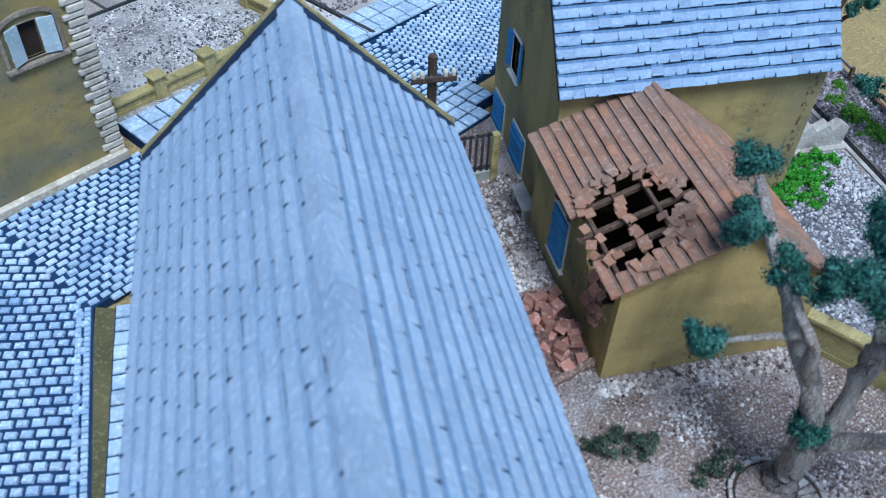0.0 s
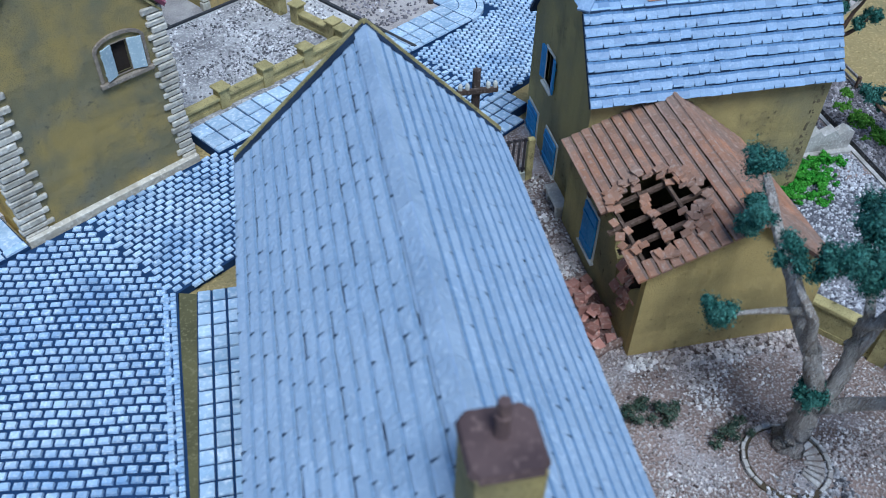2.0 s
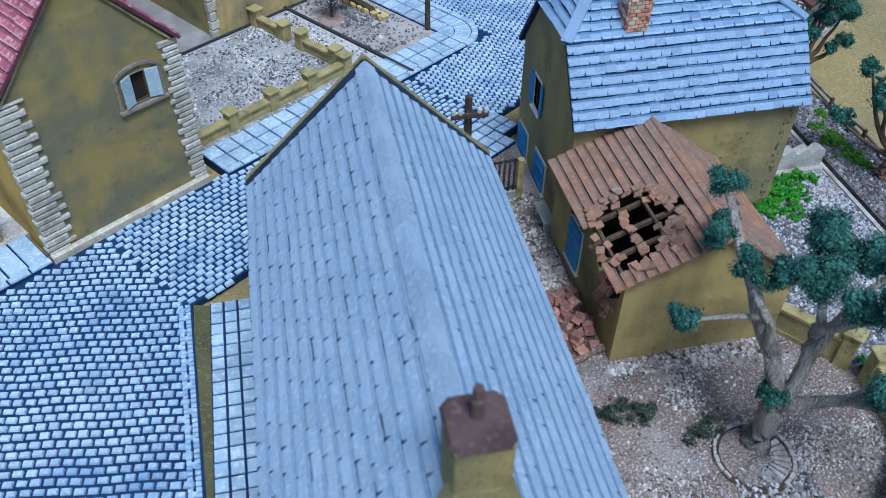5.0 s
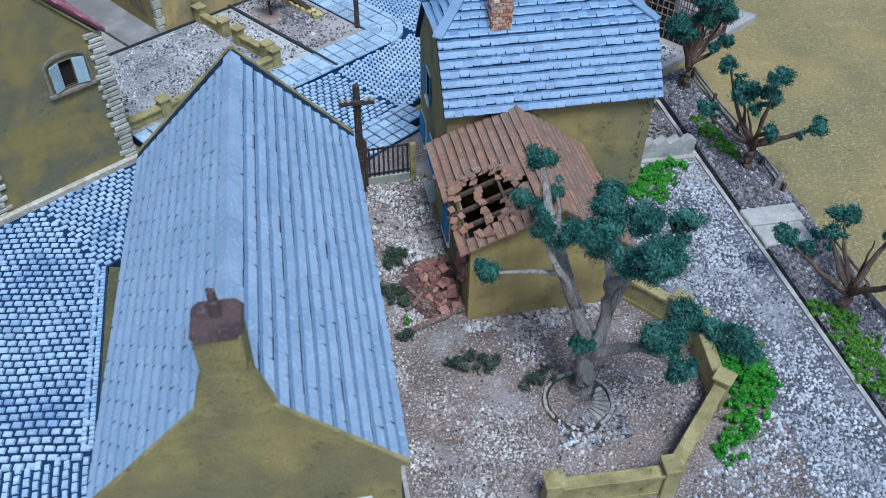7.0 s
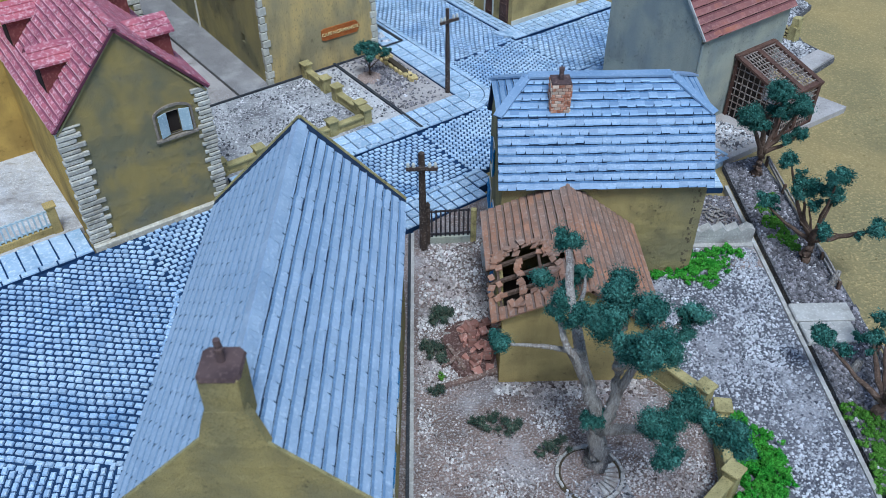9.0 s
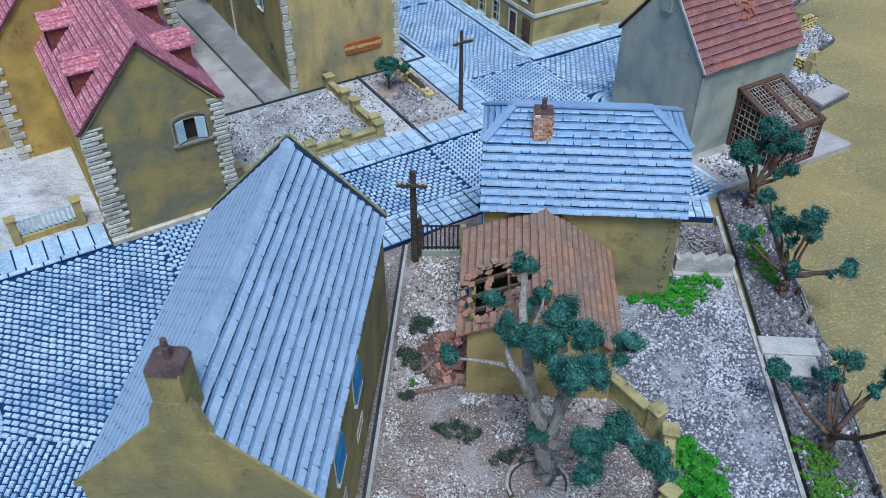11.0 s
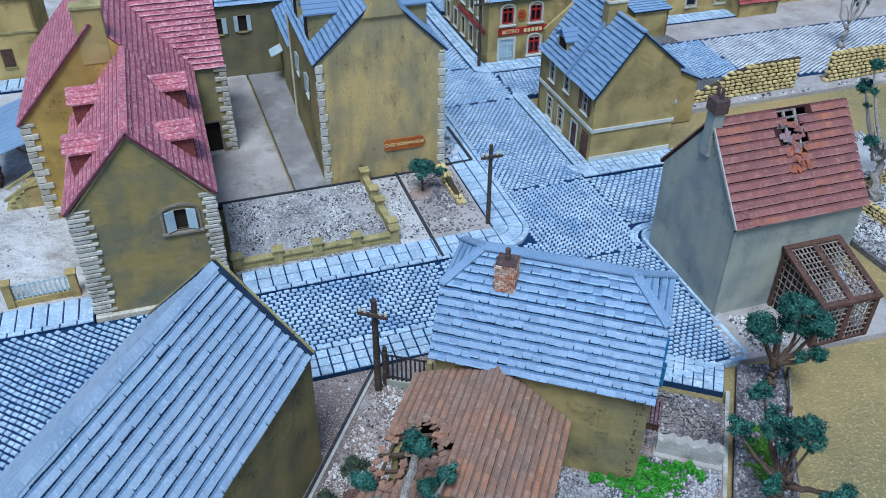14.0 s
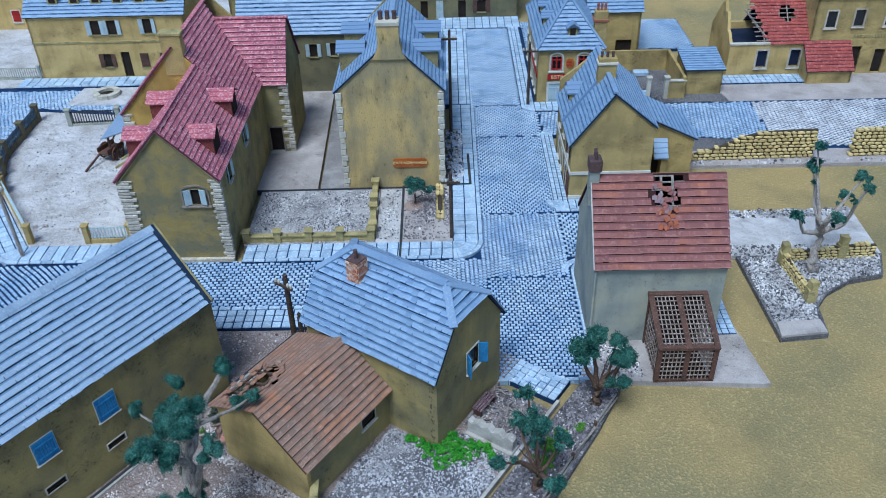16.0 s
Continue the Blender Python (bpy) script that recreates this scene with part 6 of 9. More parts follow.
# ---- houses further off ----
def plain_house(name, label, u, v, w, d, ev, rg, front=(), left=(), right=(), mat=OCHRE, tiles=SL, axis="u", seed=80, over=0.25, turn=0.0, tname="slate", back=()):
    """Rendered house with openings (s0, s1, z0, z1, kind); ridge along u or along v."""
    h = thing(name, grid_pose(u, v, 0, turn), label, "house")
    rect = lambda n: [(0, -0.3), (n, -0.3), (n, ev), (0, ev)]
    gab = lambda n: [(0, -0.3), (n, -0.3), (n, ev), (n / 2, rg - 0.1), (0, ev)]
    along = axis == "u"
    sides = (((0, 0), (w, 0), w, front, not along), ((w, 0), (w, d), d, right, along), ((w, d), (0, d), w, back, not along), ((0, d), (0, 0), d, left, along))
    for p0, p1, n, ops, peak in sides:
        m = wall(h, p0, p1, gab(n) if peak else rect(n), [o[:4] for o in ops], 0.24 if peak else 0.25, mat)
        for s0, s1, z0, z1, kind in ops:
            if kind == "door":
                door(h, m, s0, s1, z0, z1, BROWN)
            elif kind == "dark":
                put("doorway", boxes((s0, s1, 0.27, 0.3, z0, z1)), m, INSIDE, h)
            elif kind == "pale":
                window(h, m, s0, s1, z0, z1, OLIVE, PALEBLUE, "open", pane=INSIDE, fw=0.05)
            elif kind == "brown":
                window(h, m, s0, s1, z0, z1, OLIVE, BROWN, "open", pane=INSIDE, fw=0.05)
            elif kind == "shut":
                window(h, m, s0, s1, z0, z1, OLIVE, BROWN, "closed", fw=0.05)
            elif kind == "shutblue":
                window(h, m, s0, s1, z0, z1, OLIVE, PALEBLUE, "closed", fw=0.05)
            elif kind == "red":
                window(h, m, s0, s1, z0, z1, WHITE, RED, "closed", fw=0.14)
            elif kind == "redbars":
                window(h, m, s0, s1, z0, z1, WHITE, None, "", pane=GLASS, fw=0.2, bars=True)
            else:
                window(h, m, s0, s1, z0, z1, WHITE if kind == "white" else QUOIN, pane=GLASS, fw=0.16)
    up = rg - ev + 0.2
    if along:
        run = d / 2 + over
        r = math.hypot(run, up)
        roof_plane(h, (-over, -over, ev - 0.1), (1, 0, 0), (0, run, up), w + 2 * over, r, 0.6, 0.5, tiles, seed, 0, tname=tname)
        roof_plane(h, (w + over, d + over, ev - 0.1), (-1, 0, 0), (0, -run, up), w + 2 * over, r, 0.6, 0.5, tiles, seed + 1, 0, tname=tname)
        a, b = (-over, d / 2, rg + 0.18), (w + over, d / 2, rg + 0.18)
    else:
        run = w / 2 + over
        r = math.hypot(run, up)
        roof_plane(h, (w + over, -over, ev - 0.1), (0, 1, 0), (-run, 0, up), d + 2 * over, r, 0.6, 0.5, tiles, seed, 0, tname=tname)
        roof_plane(h, (-over, d + over, ev - 0.1), (0, -1, 0), (run, 0, up), d + 2 * over, r, 0.6, 0.5, tiles, seed + 1, 0, tname=tname)
        a, b = (w / 2, -over, rg + 0.18), (w / 2, d + over, rg + 0.18)
    bm = bmesh.new()
    bar(bm, a, b, 0.4, 0.12)
    part("ridge_cap", bm, tiles[0], h)
    return h


yb = plain_house("yellow_house", "long yellow two-storey house with pale shutters and blue slate roof", -41.8, 44.6, 19, 9, 8.0, 12.2,
    front=[(7.6, 8.7, 5.55, 7.3, "pale"), (9.6, 10.7, 5.55, 7.3, "pale"), (14.0, 15.0, 5.6, 7.4, "pale"), (8.2, 9.2, 1.4, 3.1, "brown"), (10.4, 11.5, 0.05, 3.3, "dark"), (12.8, 13.8, 1.4, 3.1, "shut"), (15.3, 16.3, 1.4, 3.1, "shut")], mat=YELLOW, seed=81)
part("string_course", boxes((-0.05, 19.05, -0.1, -0.002, 4.55, 4.75)), COPING, yb)
for k in range(6):
    dormer(yb, Matrix.Translation((3.4 + 2.6 * k, 0.9, 9.1)) @ pose(0, 0, 0, 0, 0, -90), 1.2, 1.4, 1.3, SLATE, SLATE, COPING)

plain_house("house_with_red_shutter", "yellow house with one red shutter beyond the side street", -66, 62.5, 16.2, 9, 7.5, 12, front=[(13.3, 14.4, 1.2, 2.75, "red"), (8.2, 9.2, 0.05, 2.6, "dark")], mat=YELLOW, seed=83)
# the barn's shade is painted into its wall colour
plain_house("slate_barn", "green rendered barn coloured as if in shade, with blue slate roof and pale shutters", -15, 38.8, 17.5, 9, 7.3, 12.6, front=[(8.0, 8.9, 4.5, 6.0, "pale"), (10.4, 11.2, 4.6, 6.1, "pale")], mat=DARKENED, seed=85)
plain_house("row_house", "ochre row house closing the far street", -12, 63, 31, 8, 8.5, 13, front=[(17.2, 18.2, 0.1, 2.6, "dark"), (19.4, 20.4, 0.1, 2.6, "shutblue"), (22.5, 23.6, 0.1, 2.6, "dark"), (25.2, 26.4, 0.9, 2.6, "brown")], mat=DARKENED, seed=87)
plain_house("back_house", "ochre house with pale plot behind the farm", -20, 56, 9, 8, 6.5, 10.5, mat=OLIVE, seed=89)
plain_house("far_shed_house", "small ochre house behind the walled yard", 26.5, 47.5, 6.5, 7, 6.0, 9.5, front=[(1.2, 2.2, 3.0, 4.6, "white"), (3.6, 5.6, 0.1, 2.3, "dark")], seed=91)


def red_shop():
    h = thing("corner_shop", grid_pose(19.1, 34.6), "ochre corner shop with red fascia and steep blue hipped roof", "house")
    W, D, EV = 7.0, 14.0, 6.4
    fh = [(1.4, 2.6, 4.0, 5.6), (4.4, 5.6, 4.0, 5.6), (1.25, 2.75, 0.1, 2.35), (4.4, 5.6, 0.6, 2.3)]
    m = wall(h, (0, 0), (W, 0), [(0, -0.3), (W, -0.3), (W, EV), (0, EV)], fh, 0.25, OCHRE)
    for i, (a, b, c, d) in enumerate(fh):
        if i == 2:
            door(h, m, a, b, c, d, PALEBLUE, WHITE, 0.24)
        else:
            aw = arch_window(h, m, a, b, c, d, WHITE, pane=GLASS)
            mid = (a + b) / 2
            put("sash", boxes((a, a + 0.14, -0.03, 0.05, c, d), (b - 0.14, b, -0.03, 0.05, c, d), (mid - 0.07, mid + 0.07, -0.03, 0.05, c, d), (a + 0.14, mid - 0.07, -0.03, 0.05, c, c + 0.14), (mid + 0.07, b - 0.14, -0.03, 0.05, c, c + 0.14), (a + 0.14, mid - 0.07, -0.03, 0.05, d - 0.5, d - 0.36), (mid + 0.07, b - 0.14, -0.03, 0.05, d - 0.5, d - 0.36)), m, RED, aw, "red sash bars")
    sh = [(1.0 + 2.5 * k, 2.0 + 2.5 * k, z0, z1) for k in range(5) for z0, z1 in ((0.5, 2.3), (4.0, 5.7))]
    ml = wall(h, (0, D), (0, 0.25), [(0, -0.3), (D - 0.25, -0.3), (D - 0.25, EV), (0, EV)], sh, 0.25, OCHRE)
    for a, b, c, d in sh:
        window(h, ml, a, b, c, d, WHITE, fw=0.16)
    wall(h, (W, 0.25), (W, D), [(0, -0.3), (D - 0.25, -0.3), (D - 0.25, EV), (0, EV)], [], 0.25, OCHRE)
    wall(h, (W, D), (0, D), [(0, -0.3), (W, -0.3), (W, EV), (0, EV)], [], 0.25, OCHRE)
    fa = put("fascia", boxes((1.05, 6.5, -0.12, -0.01, 2.85, 3.5)), m, RED, h, "red fascia board with yellow marks")
    letters("BISTRO", 0.56, Matrix.Translation((2.35, -0.14, 3.17)), CREAM, fa)
    for k in range(5):
        put("fascia_mark", boxes((3.75 + 0.42 * k, 4.05 + 0.42 * k, -0.15, -0.125, 2.98, 3.36)), m, CREAM, fa)
    put("fascia", boxes((5.0, 13.2, -0.12, -0.01, 2.75, 3.2)), ml, RED, h)
    ov = put("wall_plaque", prism([(3.5 + 0.48 * math.cos(2 * math.pi * k / 14), 4.75 + 0.6 * math.sin(2 * math.pi * k / 14)) for k in range(14)], 0, 0.1), Matrix(((1, 0, 0, 0), (0, 0, -1, 0), (0, 1, 0, 0), (0, 0, 0, 1))), SIGN, h, "orange oval plaque with red marks")
    put("plaque_mark", boxes((3.1, 3.7, -0.13, -0.1, 4.85, 5.0), (3.15, 3.65, -0.13, -0.1, 4.5, 4.65)), m, RED, ov)
    o = 0.3
    run, up = 3.2, 4.3
    r = math.hypot(run + o, up)
    for p0, ex, es, n in (((-o, -o, EV), (1, 0, 0), (0, run + o, up), W + 2 * o), ((W + o, -o, EV), (0, 1, 0), (-(run + o), 0, up), D + 2 * o), ((W + o, D + o, EV), (-1, 0, 0), (0, -(run + o), up), W + 2 * o), ((-o, D + o, EV), (0, -1, 0), (run + o, 0, up), D + 2 * o)):
        roof_plane(h, p0, ex, es, n, r, 0.5, 0.45, SL, 95, 0, ends=lambda y, n=n: ((run + o) * y / r, n - (run + o) * y / r))
    bm = bmesh.new()
    bar(bm, (W / 2, run, EV + up), (W / 2, D - run, EV + up), 0.9, 0.14)
    for x, y, sx, sy in ((-o, -o, 1, 1), (W + o, -o, -1, 1), (W + o, D + o, -1, -1), (-o, D + o, 1, -1)):
        bar(bm, (x, y, EV + 0.1), (x + sx * (run + o), y + sy * (run + o), EV + up + 0.1), 0.3, 0.14)
    part("ridge_cap", bm, SLATE, h)
    dormer(h, Matrix.Translation((W / 2 + 0.2, 0.7, EV + 1.1)) @ pose(0, 0, 0, 0, 0, -90), 1.0, 1.3, 1.1, SLATE, SLATE, COPING)
    for y in (4.5, 8.5):
        dormer(h, Matrix.Translation((0.75, y, EV + 1.0)) @ pose(0, 0, 0, 0, 0, 180), 1.2, 1.4, 1.3, SLATE, SLATE, COPING)
    ch = part("chimney", boxes((W - 0.9, W + 0.5, 1.0, 2.0, 6.0, 10.2), bevel=0.04), OCHRE, h)
    part("chimney_cap", boxes((W - 1.05, W + 0.65, 0.9, 2.1, 9.0, 9.3), bevel=0.04), RUSTPOT, ch)
    for k in range(3):
        pot(ch, W - 0.6 + 0.4 * k, 1.5, 10.15, 0.14, 0.8, RUSTPOT)
    return h


red_shop()


def ruin():
    h = thing("ruined_house", grid_pose(42.35, 41.0), "shelled ochre house with half its red tile roof gone", "house")
    W, D, EV, RG = 9.8, 8.0, 3.9, 7.9
    ops = [(3.4, 4.6, 1.05, 3.1), (7.3, 8.5, 1.1, 3.15)]
    m = wall(h, (0, 0), (W, 0), [(0, -0.3), (W, -0.3), (W, EV), (0, EV)], ops, 0.3, YELLOW)
    for a, b, c, d in ops:
        window(h, m, a, b, c, d, QUOIN, pane=BLUEDARK, fw=0.2, depth=0.24)
    wall(h, (0, D), (0, 0.3), [(0, -0.3), (D - 0.3, -0.3), (D - 0.3, EV), (6.6, EV + 1.0), (6.1, EV + 1.1), (5.2, EV + 3.0), (4.3, EV + 2.8), (3.8, EV + 3.9), (2.9, EV + 3.4), (0, EV)], [], 0.35, YELLOW)
    wall(h, (W, 0.3), (W, D), [(0, -0.3), (D - 0.3, -0.3), (D - 0.3, EV), (D / 2, RG), (0, EV)], [], 0.3, YELLOW)
    wall(h, (W, D), (0, D), [(0, -0.3), (W, -0.3), (W, EV), (0, EV)], [], 0.3, YELLOW)
    part("coping", boxes((-0.05, W, -0.12, 0.3, EV - 0.02, EV + 0.18)), PALEQ, h)
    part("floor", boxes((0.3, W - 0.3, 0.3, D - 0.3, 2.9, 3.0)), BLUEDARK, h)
    run, up = D / 2 + 0.2, RG - EV
    r = math.hypot(run, up)

    def gone(x, y):
        hole = (x - 6.9) ** 2 + (y - r * 0.68) ** 2 < 0.95 ** 2
        return hole or x < 4.6 - (y / r) * 1.9 + 0.25 * math.sin(y * 5)
    rf = part("roof", bmesh.new(), UNDER, h)
    tile_rows(rf, (0, -0.2, EV), (1, 0, 0), (0, run, up), W + 0.2, r, 0.36, 0.42, RUSTFAR, RUSTFAR, "tile", 0, None, gone, t=0.1, seed=97, gap=0.01)
    roof_plane(h, (W, D + 0.2, EV), (-1, 0, 0), (0, -run, up), W * 0.6, r, 0.5, 0.42, (RUSTFAR, RUSTFAR, UNDER), 98, 0, tname="tile")
    for k in range(9):
        f = 0.1 + 0.1 * k
        bm = bmesh.new()
        bar(bm, (3.2 - f, -0.2 + run * f, EV + up * f - 0.05), (8.9, -0.2 + run * f, EV + up * f - 0.05), 0.12, 0.09)
        part("batten", bm, TRELLIS, h)
    for k in range(6):
        x = 4.0 + k
        bm = bmesh.new()
        bar(bm, (x, -0.2, EV - 0.1), (x, -0.2 + run, EV + up - 0.1), 0.12, 0.12)
        part("rafter", bm, TRELLIS, h)
    bm = bmesh.new()
    bar(bm, (4.6, 0.2, EV + 0.2), (2.2, 3.4, EV + 3.0), 0.16, 0.16)
    part("fallen_rafter", bm, BARK, h)
    return h


RUSTFAR = material("red_tile_field", (0.36, 0.085, 0.075), (0.28, 0.065, 0.06), 0.6, 5, 0.75, 0.4, (0.5, 0.22, 0.2), 0.3, rand="island", spread=0.15)
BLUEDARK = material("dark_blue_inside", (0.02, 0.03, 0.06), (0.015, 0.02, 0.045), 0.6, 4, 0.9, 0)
ruin()
rh = plain_house("tall_ochre_house", "tall ochre house beside the ruined one", 51.6, 41.0, 18, 8, 9.4, 13.5, front=[(1.4, 2.5, 5.8, 7.7, "stone"), (4.6, 5.7, 5.9, 7.8, "stone"), (5.2, 6.3, 0.1, 3.4, "dark"), (8.0, 9.2, 0.1, 3.0, "dark"), (8.2, 9.3, 5.9, 7.8, "stone")], seed=99)
bm = bmesh.new()
for k in range(11):
    box(bm, 5.0 + 0.36 * k, 5.25 + 0.36 * k, -0.08, -0.002, 4.55, 4.85)
part("wall_lettering", bm, COPING, rh, "row of small yellow painted bars")


def red_lean_to():
    h = thing("red_roofed_lean_to", grid_pose(51.0, 38.3), "small ochre lean-to with red tile roof", "shed")
    W, D = 5.2, 2.6
    wall(h, (0, 0), (W, 0), [(0, -0.3), (W, -0.3), (W, 1.7), (0, 1.7)], [], 0.2, OCHRE)
    wall(h, (W, 0), (W, D), [(0, -0.3), (D, -0.3), (D, 4.2), (0, 1.7)], [], 0.2, OCHRE)
    wall(h, (0, D), (0, 0), [(0, -0.3), (D, -0.3), (D, 1.7), (0, 4.2)], [], 0.2, OCHRE)
    roof_plane(h, (-0.15, -0.2, 1.55), (1, 0, 0), (0, D + 0.2, 2.7), W + 0.3, math.hypot(D + 0.2, 2.7), 0.45, 0.45, (RUSTFAR, RUSTFAR, UNDER), 101, 0, tname="tile")
    return h


red_lean_to()


def small_shed():
    h = thing("slate_shed", grid_pose(36.2, 36.1), "small ochre shed with a flat blue slate roof", "shed")
    W, D, Z = 4.2, 4.6, 3.0
    for p0, p1, n in (((0, 0), (W, 0), W), ((W, 0), (W, D), D), ((W, D), (0, D), W), ((0, D), (0, 0), D)):
        wall(h, p0, p1, [(0, -0.3), (n, -0.3), (n, Z), (0, Z)], [], 0.19 if n == W else 0.2, OCHRE)
    roof_plane(h, (-0.2, -0.25, Z + 0.05), (1, 0, 0), (0, D + 0.5, 0.75), W + 0.4, math.hypot(D + 0.5, 0.75), 0.6, 0.5, SL, 103, 0)
    return h


small_shed()


def walled_yard():
    h = thing("walled_yard", grid_pose(28.6, 35.0), "ochre garden wall with white gate posts round a dark yard", "wall")
    W, D = 7.4, 8.5
    part("yard_floor", boxes((0.3, W, 0.3, D, -0.3, 0.06)), GRAVEL, h)
    part("garden_wall", boxes((W - 0.35, W, 0.0, D, -0.3, 2.6), bevel=0.04), OCHRE, h)
    part("garden_wall", boxes((0.0, W - 0.36, D - 0.35, D, -0.3, 2.6), bevel=0.04), OCHRE, h)
    part("garden_wall", boxes((5.4, W - 0.36, 0.0, 0.35, -0.3, 2.1), bevel=0.04), OCHRE, h)
    part("coping", boxes((5.3, W + 0.05, -0.08, 0.43, 2.1, 2.25), bevel=0.03), PALEQ, h)
    part("low_wall", boxes((0, 3.0, 0.0, 0.3, -0.3, 1.0), bevel=0.04), PAVE, h)
    for x in (3.0, 5.0):
        p = part("gate_post", boxes((x, x + 0.45, -0.06, 0.4, -0.3, 2.5), bevel=0.03), PALEQ, h)
        part("post_cap", boxes((x - 0.1, x + 0.55, -0.16, 0.5, 2.5, 2.7), bevel=0.03), PALEQ, p)
    part("water_trough", boxes((2.8, 4.6, 6.2, 7.2, 0.06, 0.6), bevel=0.06), PAVE, h)
    return h


walled_yard()


# ---- pavements ----
G0 = grid_pose(0, 0)
paving("pavement", G0, -12.4, 3.4, -4.5, -1.9, 0.75, 0.7, "pale tiled pavement beside the long house", kerb="n", seed=11, gap=0.09)
paving("pavement_gate", G0, 3.42, 4.75, -3.6, -1.9, 0.65, 0.62, "pale tiled pavement by the gate", kerb="n", seed=26, gap=0.09)
paving("pavement_garden", G0, -8.9, 9.2, 4.2, 6.75, 0.95, 1.05, "pale paved footway before the front garden", kerb="s", seed=12)
paving("pavement_corner", G0, 9.22, 11.85, 6.78, 34.2, 0.95, 1.05, "pale paved footway along the side street", kerb="e", seed=13)
paving("pavement_farm", G0, -29.3, -18.2, 4.5, 7.2, 0.95, 2.3, "pale paved footway before the farm gate", kerb="s", seed=14)
paving("pavement_house", Matrix.Identity(4), -10.8, -8.5, -33, -10.5, 0.58, 0.62, "pale tiled path beside the long house", z=0.08, seed=15, gap=0.085)
paving("pavement_corner_house", G0, 18.7, 20.0, 11.2, 26.4, 0.5, 0.5, "small white paving round the corner house", kerb="w", seed=16)
paving("pavement_corner_front", G0, 20.02, 30.2, 11.2, 13.3, 0.7, 0.65, "small white paving before the corner house", kerb="s", seed=17)
paving("pavement_shop", G0, 17.2, 18.7, 33.0, 59, 0.6, 0.6, "white paving before the corner shop", kerb="w", seed=18)
paving("pavement_shop_front", G0, 18.72, 27.5, 32.2, 34.5, 0.7, 0.7, "white paving in front of the corner shop", kerb="s", seed=19)
paving("pavement_far_side", G0, 7.4, 11.45, 34.4, 58.4, 1.0, 1.0, "dusty pale paving along the far street", kerb="e", seed=25)
paving("pavement_far", G0, 7.6, 19, 58.6, 62.9, 1.0, 1.2, "pale paving closing the far street", seed=20)
paving("pavement_ruin", G0, 41.1, 51.6, 38.55, 40.85, 0.7, 0.76, "white broken paving before the ruined house", seed=21)
paving("pavement_yellow", G0, -44, -20, 41.6, 44.4, 1.1, 1.2, "pale paving before the yellow house", kerb="s", seed=22)
paving("pavement_back", Matrix.Identity(4), 16.25, 20.3, -1.35, 1.0, 0.62, 0.62, "pale tiles behind the half-hipped house", z=0.08, seed=23, gap=0.055)
paving("pavement_grey_house", G0, 28.7, 30.3, -6.0, -1.5, 0.6, 0.6, "white tiles beside the grey house", z=0.12, seed=24)


def kerb_arc(name, cu, cv, r0, r1, a0, a1, n, label):
    """Rounded pavement corner: a ring of wedge slabs with a kerb."""
    pv = thing(name, grid_pose(cu, cv), label, "pavement", kind="structure")
    mid = (r0 + r1 - 0.42) / 2
    rings = [(r0, r1 - 0.42, 0.2)] if r1 < 2.4 else [(r0, mid - 0.03, 0.2), (mid + 0.02, r1 - 0.46, 0.2)]
    for q0, q1, z in rings + [(r1 - 0.4, r1, 0.22)]:
        for i in range(n):
            b0, b1 = radians(a0 + (a1 - a0) * (i + 0.04) / n), radians(a0 + (a1 - a0) * (i + 0.96) / n)
            loop = [(q0 * math.cos(b0), q0 * math.sin(b0)), (q1 * math.cos(b0), q1 * math.sin(b0)), (q1 * math.cos(b1), q1 * math.sin(b1)), (q0 * math.cos(b1), q0 * math.sin(b1))]
            part("paving_slab", prism(loop, -0.4, z), PAVE, pv)
    return pv


kerb_arc("pavement_bend", 9.21, 6.77, 0.05, 2.62, -90, 0, 9, "rounded pale pavement corner at the crossing")
kerb_arc("pavement_bend_corner_house", 20.0, 26.4, 0.05, 1.3, 90, 180, 5, "rounded white pavement corner by the corner house")
kerb_arc("pavement_bend_front", 20.0, 13.2, 0.6, 2.0, 180, 270, 6, "rounded white pavement corner of the corner house")
kerb_arc("pavement_bend_shop", 18.7, 33.7, 0.05, 1.5, 180, 270, 5, "rounded white pavement corner of the shop")


def fence_footway(name, p, q, label, seed):
    """Pale footway outside the courtyard fence from p to q."""
    a, b = Vector((*xy(*p), 0)), Vector((*xy(*q), 0))
    d = b - a
    m = pose(a.x * S, a.y * S, 0, 0, 0, math.degrees(math.atan2(d.y, d.x)))
    return paving(name, m, 0, d.length, 0.25, 2.5, 0.9, 0.75, label, kerb="n", seed=seed)


fence_footway("pavement_fence", (-28.35, 7.4), (-34.6, 16.4), "pale paved footway outside the farm railing", 31)
fence_footway("pavement_fence", (-34.7, 16.6), (-38.9, 24.8), "pale paved footway outside the farm railing", 32)
kerb_arc("pavement_bend_farm", -28.5, 7.3, 0.05, 2.78, 214, 272, 5, "rounded pale pavement corner at the farm")


